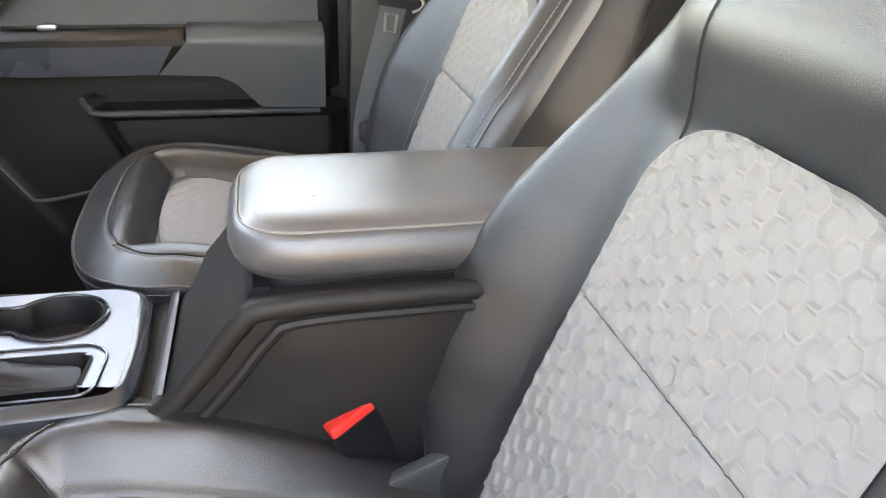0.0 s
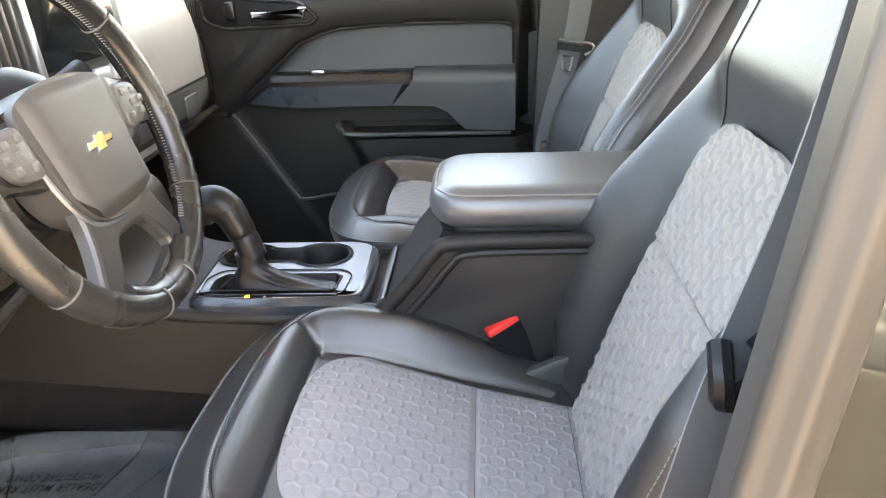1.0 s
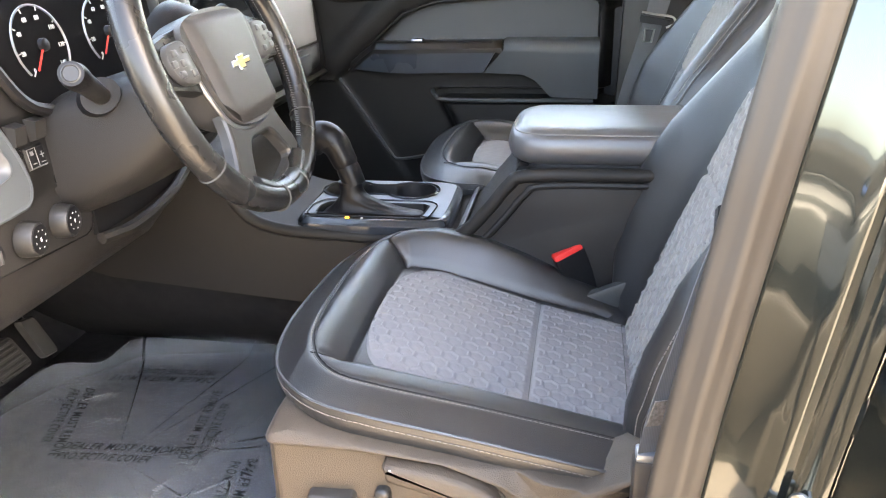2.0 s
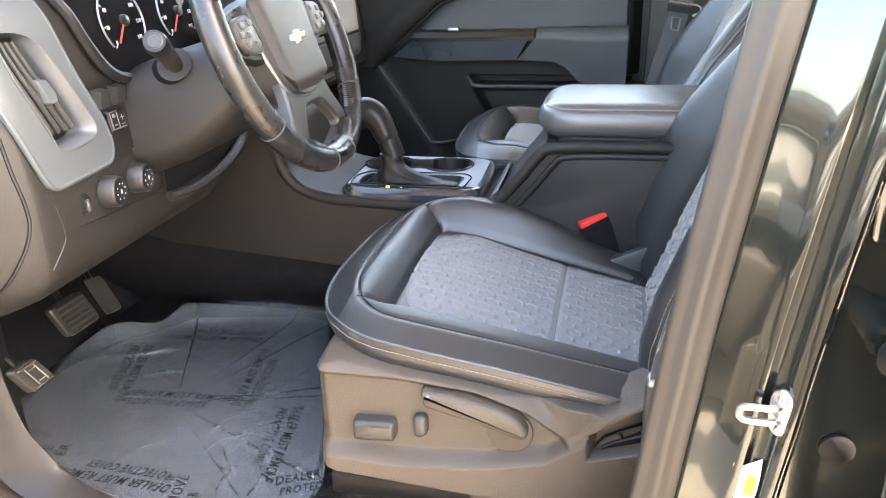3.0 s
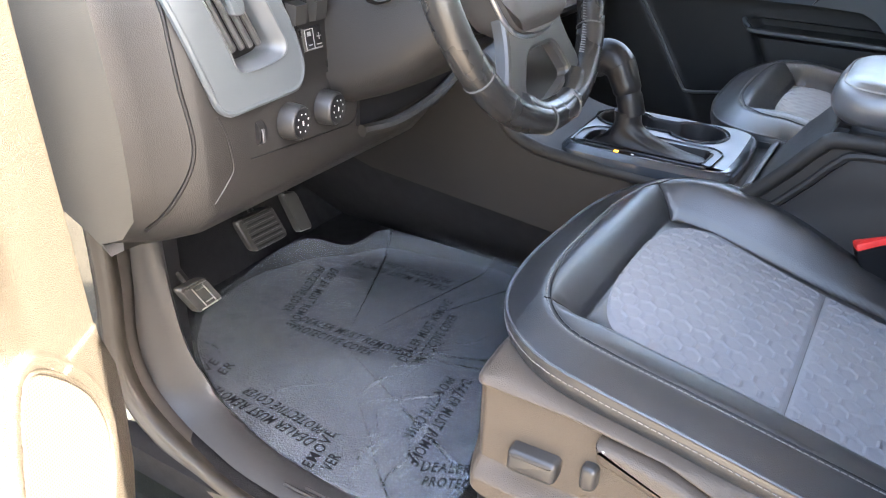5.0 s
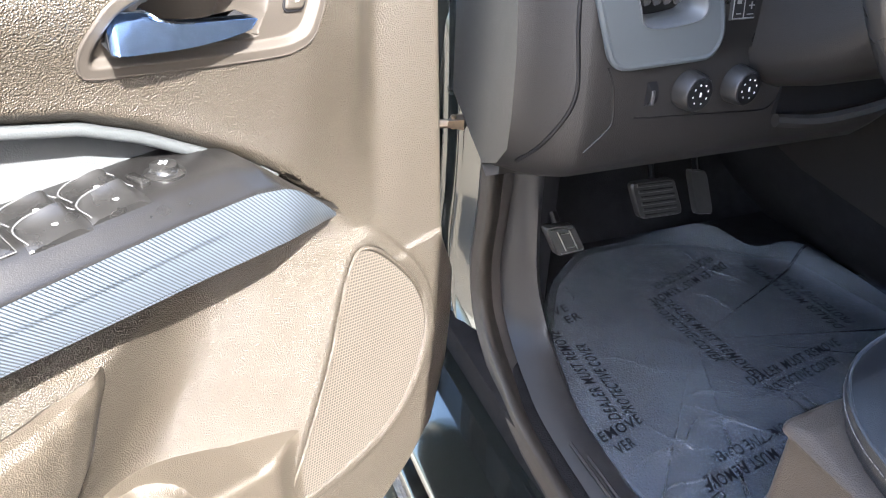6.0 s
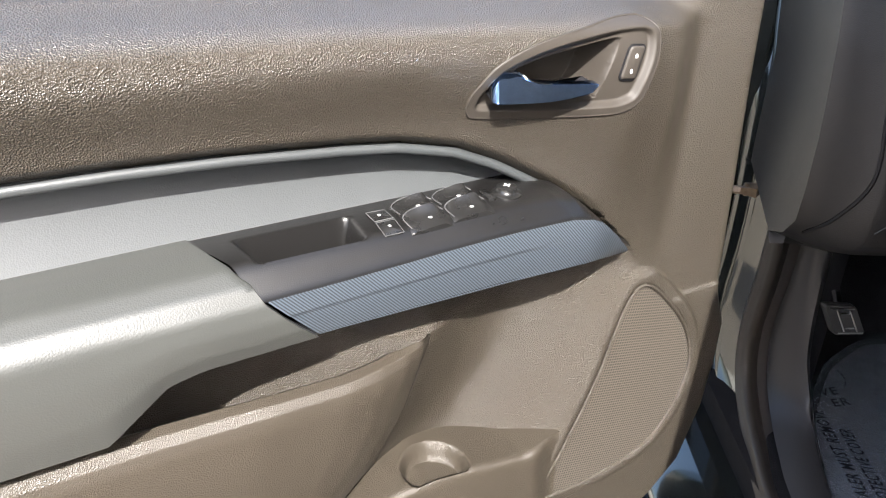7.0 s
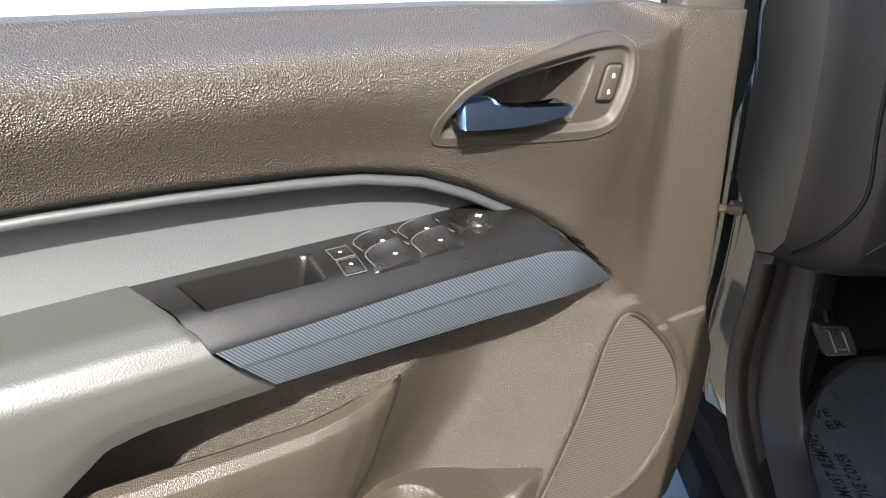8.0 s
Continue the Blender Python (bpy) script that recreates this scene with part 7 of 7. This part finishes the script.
part("stalk", mapped(tube([(0.16, 0.725, 0.69), (0.19, 0.73, FLOOR + 0.03)], 0.012, seg=10, flat=0.6), BK), M_PLASTIC_DARK, buckle)
tagged(part("buckle_anchor", mapped(plate(rounded([(0.12, 0.765), (0.22, 0.81), (0.235, 0.80), (0.225, 0.74), (0.17, 0.72)], 0.012), 0.014, 0.004), Matrix.Translation((0, 0.70, 0)) @ UPRIGHT_FRONT), M_GREYSKIN), "grey plastic seat hinge cover beside the backrest", "hinge cover")
tagged(part("recliner_bolt", mapped(lathe([(0.012, 0), (0.012, 0.006), (0.008, 0.01), (0.005, 0.02), (0.003, 0.022)], 14), Matrix.Translation((0.232, 0.69, 0.772)) @ UPRIGHT_FRONT), M_GREASE), "small brass-coloured recliner bolt", "bolt")

# ---- pedals ----
def pedal(name, corners, depth, label, ribs, mat, arm_to):
    """A pedal pad with ribs on an arm that goes up under the dashboard. corners: four places of its face."""
    c = [Vector(p) for p in corners]
    centre = sum(c, Vector()) / 4
    n = (c[1] - c[0]).cross(c[3] - c[0]).normalized()
    if n.x < 0:
        n = -n
    ob = thing(name, centre, label, "pedal")
    back = Matrix.Translation(-centre)
    ring = [c[0] + (c[1] - c[0]) * a + (c[3] - c[0]) * b + (c[0] - c[1] - c[3] + c[2]) * a * b for a, b in rounded([(0, 0), (1, 0), (1, 1), (0, 1)], 0.16, 4)]
    part("pad", mapped(loft([[p - n * depth for p in ring], [p - n * 0.003 for p in ring], [centre + (p - centre) * 0.94 for p in ring]]), back), mat, ob)
    for i in range(ribs):
        b = (i + 0.6) / (ribs + 0.2)
        p = c[0] + (c[3] - c[0]) * b + (c[1] - c[0]) * 0.12
        q = c[1] + (c[2] - c[1]) * b - (c[1] - c[0]) * 0.12
        part("rib", mapped(tube([p + n * 0.001, q + n * 0.001], 0.0028, seg=6), back), mat, ob)
    part("arm", mapped(tube([centre - n * depth, Vector(arm_to)], 0.010, seg=8, flat=0.5), back), M_PLASTIC_DARK, ob, "black pedal arm")
    return ob


brake = pedal("brake_pedal", [(-0.735, 0.462, 0.733), (-0.735, 0.545, 0.730), (-0.722, 0.567, 0.668), (-0.722, 0.483, 0.671)], 0.012, "worn black rubber brake pedal", 6, M_PEDAL, (-0.86, 0.53, 0.9))
pedal("accelerator_pedal", [(-0.745, 0.580, 0.735), (-0.745, 0.615, 0.728), (-0.725, 0.632, 0.655), (-0.725, 0.597, 0.66)], 0.012, "black plastic accelerator pedal", 0, M_PEDAL, (-0.86, 0.62, 0.9))
pb = pedal("parking_brake_pedal", [(-0.632, 0.257, 0.746), (-0.632, 0.302, 0.744), (-0.622, 0.322, 0.703), (-0.622, 0.278, 0.701)], 0.014, "black parking brake pedal with bright ribs", 0, M_PEDAL, (-0.78, 0.27, 0.88))
pbk_c = Vector((-0.627, 0.28975, 0.7235))
for a, b in (((0.12, 0.10), (0.88, 0.10)), ((0.12, 0.90), (0.88, 0.90)), ((0.32, 0.16), (0.32, 0.84)), ((0.72, 0.16), (0.72, 0.84)), ((0.4, 0.26), (0.66, 0.26)), ((0.4, 0.74), (0.66, 0.74))):
    pts = []
    for u, v in (a, b):
        c0, c1, c2, c3 = (Vector(q) for q in ((-0.632, 0.257, 0.746), (-0.632, 0.302, 0.744), (-0.622, 0.322, 0.703), (-0.622, 0.278, 0.701)))
        pts.append(c0 + (c1 - c0) * u + (c3 - c0) * v + (c0 - c1 - c3 + c2) * u * v + Vector((0.003, 0, 0.001)) - pbk_c)
    part("rib", tube(pts, 0.0011, seg=6), M_ZINC, pb, "bright metal rib")

# ---- protective film on the driver's mat ----
mat_line = rounded([(-0.715, 0.328), (-0.765, 0.362), (-0.835, 0.45), (-0.84, 0.58), (-0.79, 0.70), (-0.735, 0.75), (-0.70, 0.815), (-0.45, 0.862), (-0.395, 0.84), (-0.30, 0.58), (-0.232, 0.34), (-0.236, 0.272), (-0.285, 0.243), (-0.436, 0.230), (-0.531, 0.243), (-0.634, 0.281)], [0.03, 0.03, 0.03, 0.03, 0.03, 0.03, 0.03, 0.03, 0.03, 0.03, 0.012, 0.012, 0.012, 0.03, 0.03, 0.03])
tagged(part("floor_mat", plate(inset(mat_line, 0.012), 0.006, 0.002, FLOOR), M_MAT), "dark carpet floor mat on the cab floor", "floor mat")


FOLDS = [(-0.353, 0.264, -0.406, 0.392, 0.007, 0.0035), (-0.406, 0.392, -0.342, 0.486, 0.009, 0.004), (-0.305, 0.254, -0.339, 0.364, 0.009, 0.005), (-0.339, 0.364, -0.328, 0.394, 0.007, 0.004), (-0.351, 0.242, -0.395, 0.350, 0.005, 0.003), (-0.412, 0.525, -0.408, 0.575, 0.009, 0.006), (-0.420, 0.470, -0.405, 0.530, 0.005, 0.003), (-0.560, 0.330, -0.500, 0.420, 0.003, 0.002), (-0.78, 0.60, -0.66, 0.66, 0.004, 0.004), (-0.74, 0.37, -0.69, 0.36, 0.004, 0.003), (-0.66, 0.56, -0.60, 0.60, 0.003, 0.003)]
crinkle = random.Random(5)
CREASES = []
for _ in range(16):
    cx, cy, a, ln = crinkle.uniform(-0.46, -0.27), crinkle.uniform(0.28, 0.56), radians(crinkle.uniform(25, 75)), crinkle.uniform(0.03, 0.11)
    CREASES.append((cx, cy, cx + ln * math.cos(a), cy + ln * math.sin(a), crinkle.uniform(0.002, 0.005), crinkle.uniform(0.002, 0.0035)))
for _ in range(8):
    cx, cy, a, ln = crinkle.uniform(-0.82, -0.45), crinkle.uniform(0.30, 0.70), radians(crinkle.uniform(0, 180)), crinkle.uniform(0.04, 0.12)
    CREASES.append((cx, cy, cx + ln * math.cos(a), cy + ln * math.sin(a), 0.0018, 0.0025))


def film_z(x, y):
    v = Vector((x * 6, y * 6, 0.0))
    z = FLOOR + 0.0074 + 0.0016 * (noise.noise(v) + 0.5) + 0.0008 * noise.noise(v * 3.1)
    # long creases
    for (x0, y0, x1, y1, h, w) in FOLDS + CREASES:
        dx, dy = x1 - x0, y1 - y0
        ln = math.hypot(dx, dy)
        t = ((x - x0) * dx + (y - y0) * dy) / ln
        s = ((x - x0) * dy - (y - y0) * dx) / ln + 0.006 * math.sin(t * 60)
        if -0.03 < t < ln + 0.03:
            z += h * max(0.0, 1 - abs(s) / (1.9 * w)) * smoothstep(-0.03, 0.02, t) * (1 - smoothstep(ln - 0.02, ln + 0.03, t))
    z += 0.084 * smoothstep(-0.70, -0.90, x) * smoothstep(0.55, 0.72, y)
    z += 0.030 * smoothstep(-0.055, 0.0, y - 0.79 - 0.225 * (x + 0.77)) + 0.010 * smoothstep(0.33, 0.22, y) * smoothstep(-0.45, -0.25, x)
    return z


film = thing("protective_film", (-0.5, 0.5, FLOOR), "crinkled clear protective film printed in black, on the mat", "film")
part("sheet", mapped(patch(curve(mat_line, 5, True), lambda x, y: (x, y, film_z(x, y)), 190), Matrix.Translation((0.5, -0.5, -FLOOR))), M_FILM, film, "clear glossy sheet", 180)


for n_, (x0, y0, x1, y1, h, w) in enumerate(FOLDS + CREASES[:16]):
    ln = math.hypot(x1 - x0, y1 - y0)
    path = []
    for a in span(0, 1, 14):
        side = 0.006 * math.sin(a * ln * 60) + 0.004 * noise.noise(Vector((a * 3, n_ * 1.7, 0)))
        x, y = x0 + (x1 - x0) * a - side * (y1 - y0) / ln, y0 + (y1 - y0) * a + side * (x1 - x0) / ln
        path.append((x + 0.5, y - 0.5, film_z(x, y) + 0.0006 - FLOOR))
    part("crease", tube(path, [0.0004 + (0.10 + 0.12 * h / 0.009) * w * math.sin(math.pi * i / 14) for i in range(15)], seg=8), M_FILM, film, "pinched crease that catches the light")


def notice(x, y, degrees, lines=("DEALER MUST REMOVE", "PROTECTIVE COVER"), wide=(0.195, 0.152)):
    """Two printed lines on the film: where the first begins (half-way up its letters), their direction and lengths."""
    m = Matrix.Translation((x, y, FLOOR)) @ Matrix.Rotation(radians(degrees), 4, "Z")
    for i, (text, width) in enumerate(zip(lines, wide)):
        ob = words(text, 0.0245, Matrix.Identity(4), M_INK, film, "print", "black printed notice", 0.0, 0.0002, 1.12)
        k = width / max(v.co.x for v in ob.data.vertices)
        for v in ob.data.vertices:
            v.co = m @ Vector((v.co.x * k + 0.2 * v.co.y + 0.004 * i, v.co.y - 0.0085 - 0.026 * i, 0.0))
            v.co.z = film_z(v.co.x, v.co.y) + 0.0012
            v.co -= Vector((-0.5, 0.5, FLOOR))


notice(-0.659, 0.511, 4)
notice(-0.502, 0.727, 184)
notice(-0.445, 0.287, 177)
notice(-0.450, 0.502, 99)
notice(-0.712, 0.672, -74)
notice(-0.340, 0.520, -82)
notice(-0.302, 0.328, 28)
notice(-0.424, 0.246, 102, ("EMOVE", "VER"), (0.072, 0.03))
notice(-0.684, 0.318, 100, ("VE", "ER"), (0.03, 0.03))

# ---- switches on the driver's armrest ----
def on_arm(u, d):
    k = (d + 0.02) / (arm_out(u) + 0.02)
    return Vector(switch_top(u, k))


def arm_block(u0, u1, d0, d1, h0, h1, name, mat, label, r=0.003, tilt=0.0):
    base = rounded([(u0, d0), (u1, d0), (u1, d1), (u0, d1)], r)
    low, top = [], []
    for u, d in base:
        p = on_arm(u, d)
        low.append((p.x, p.y, p.z + h0))
    for u, d in inset(base, 0.0012):
        p = on_arm(u, d)
        f = (d - d0) / (d1 - d0)
        top.append((p.x, p.y, p.z + h1 + tilt * f))
    return dpart(name, loft([low, [(x, y, z + (h1 - h0) * 0.7) for x, y, z in low], top]), mat, armrest, label)


def rocker(u0, u1, d0, d1):
    """A scooped window switch: high at its back rim, hollow in the middle, a steep front end."""
    def top(a, b):
        u, d = u1 + (u0 - u1) * a, d0 + (d1 - d0) * b
        p = on_arm(u, d)
        h = 0.0075 * (1 - b) ** 2.5 + 0.003 * b ** 4 + 0.0006
        h *= smoothstep(0.0, 0.12, a) * 0.55 + 0.45 * smoothstep(0.1, 0.7, a)
        h *= 1 - smoothstep(0.78, 1.0, a)
        return (p.x, p.y, p.z + h + 0.0004)
    return field(top, span(0, 1, 22), span(0, 1, 14), (0, 0, -0.004))


for u0, u1, dd in ((0.102, 0.138, 0.0), (0.064, 0.101, -0.002)):
    for d0, d1 in ((0.010 + dd, 0.030 + dd), (0.031 + dd, 0.051 + dd)):
        s = dpart("window_switch", rocker(u0, u1, d0, d1), M_SWITCHGLOSS, armrest, "glossy charcoal window switch", 60)
        # pale tube along the rim draws the highlight of its glossy edge
        dpart("outline", tube(curve([on_arm(u1 - 0.002, d1 - 0.004) + Vector((0, 0, 0.001)), on_arm(u1, d0 + 0.004) + Vector((0, 0, 0.003)), on_arm(u1 - 0.010, d0 - 0.0004) + Vector((0, 0, 0.0062)), on_arm(u0 + 0.010, d0 - 0.0004) + Vector((0, 0, 0.0066)), on_arm(u0 + 0.001, d0 + 0.003) + Vector((0, 0, 0.002))], 6), 0.0005, seg=5), M_BUTTON, s, "pale tube for the edge's gloss highlight")
        p = on_arm(u0 + 0.45 * (u1 - u0), d0 + 0.55 * (d1 - d0))
        m = Matrix.Translation(p + Vector((0, 0, 0.0026))) @ Matrix.Rotation(radians(-4), 4, "Y")
        dpart("symbol", mapped(plate(rounded([(-0.0016, -0.0012), (0.0016, -0.0012), (0.0016, 0.0006), (0.0, 0.0016), (-0.0016, 0.0006)], 0.0003, 2), 0.0005, 0.0002), m), M_SYMBOL, s, "white window symbol")
for d0, d1 in ((0.012, 0.029), (0.031, 0.048)):
    s = arm_block(0.1435, 0.158, d0, d1, 0.0, 0.0014, "lock_button", M_SWITCHGLOSS, "charcoal lock button", 0.0012)
    p = on_arm(0.151, (d0 + d1) / 2)
    dpart("symbol", block(p.x - 0.0012, p.x + 0.0012, p.y - 0.0014, p.y + 0.0014, p.z + 0.0012, p.z + 0.0020, 0.0004, 1), M_SYMBOL, s, "white symbol")
    dpart("outline", tube([on_arm(u, d) + Vector((0, 0, 0.0012)) for u, d in ((0.1430, d0), (0.1585, d0), (0.1585, d1), (0.1430, d1))], 0.0005, True, 4), M_POD, s)
arm_block(0.054, 0.061, 0.016, 0.034, 0.0, 0.003, "mirror_selector", M_SWITCHGLOSS, "small mirror selector", 0.0015)
p = on_arm(0.040, 0.026)
mk = dpart("mirror_knob", mapped(lathe([(0.013, -0.001), (0.0128, 0.001), (0.010, 0.002), (0.0088, 0.0032), (0.0085, 0.0062), (0.0065, 0.0072)], 28), Matrix.Translation(p)), M_SWITCHGLOSS, armrest, "round glossy mirror adjuster")
for w, h in ((0.003, 0.0006), (0.0006, 0.003)):
    dpart("symbol", mapped(block(-w, w, -h, h, 0.007, 0.0077 + w * 0.02, 0), Matrix.Translation(p)), M_SYMBOL, mk)
for z, u in ((1.1495, -0.0680), (1.1375, -0.0645)):
    dpart("symbol", mapped(plate(rounded([(u - 0.0013, z - 0.0018), (u + 0.0013, z - 0.0018), (u + 0.0013, z + 0.0008), (u, z + 0.002), (u - 0.0013, z + 0.0008)], 0.0004, 2), 0.0008, 0.0002), Matrix.Translation((0, 0.0387, 0)) @ FACE_PLUS_Y), M_SYMBOL, lock, "white symbol")
# corner of the window frame and mirror sail at the door's front end
dpart("mirror_sail", mapped(plate(rounded([(-0.272, 1.160), (-0.19, 1.166), (-0.20, 1.23), (-0.272, 1.30)], 0.012), 0.02, 0.005), Matrix.Translation((0, -0.04, 0)) @ FACE_PLUS_Y), M_TRIMGREY, label="grey plastic mirror sail")
dpart("belt_seal", tube([(u, -0.040, door_top(u) - 0.008) for u in span(-0.17, 0.72, 20)], 0.008, seg=8), M_RUBBER, label="black rubber window seal")
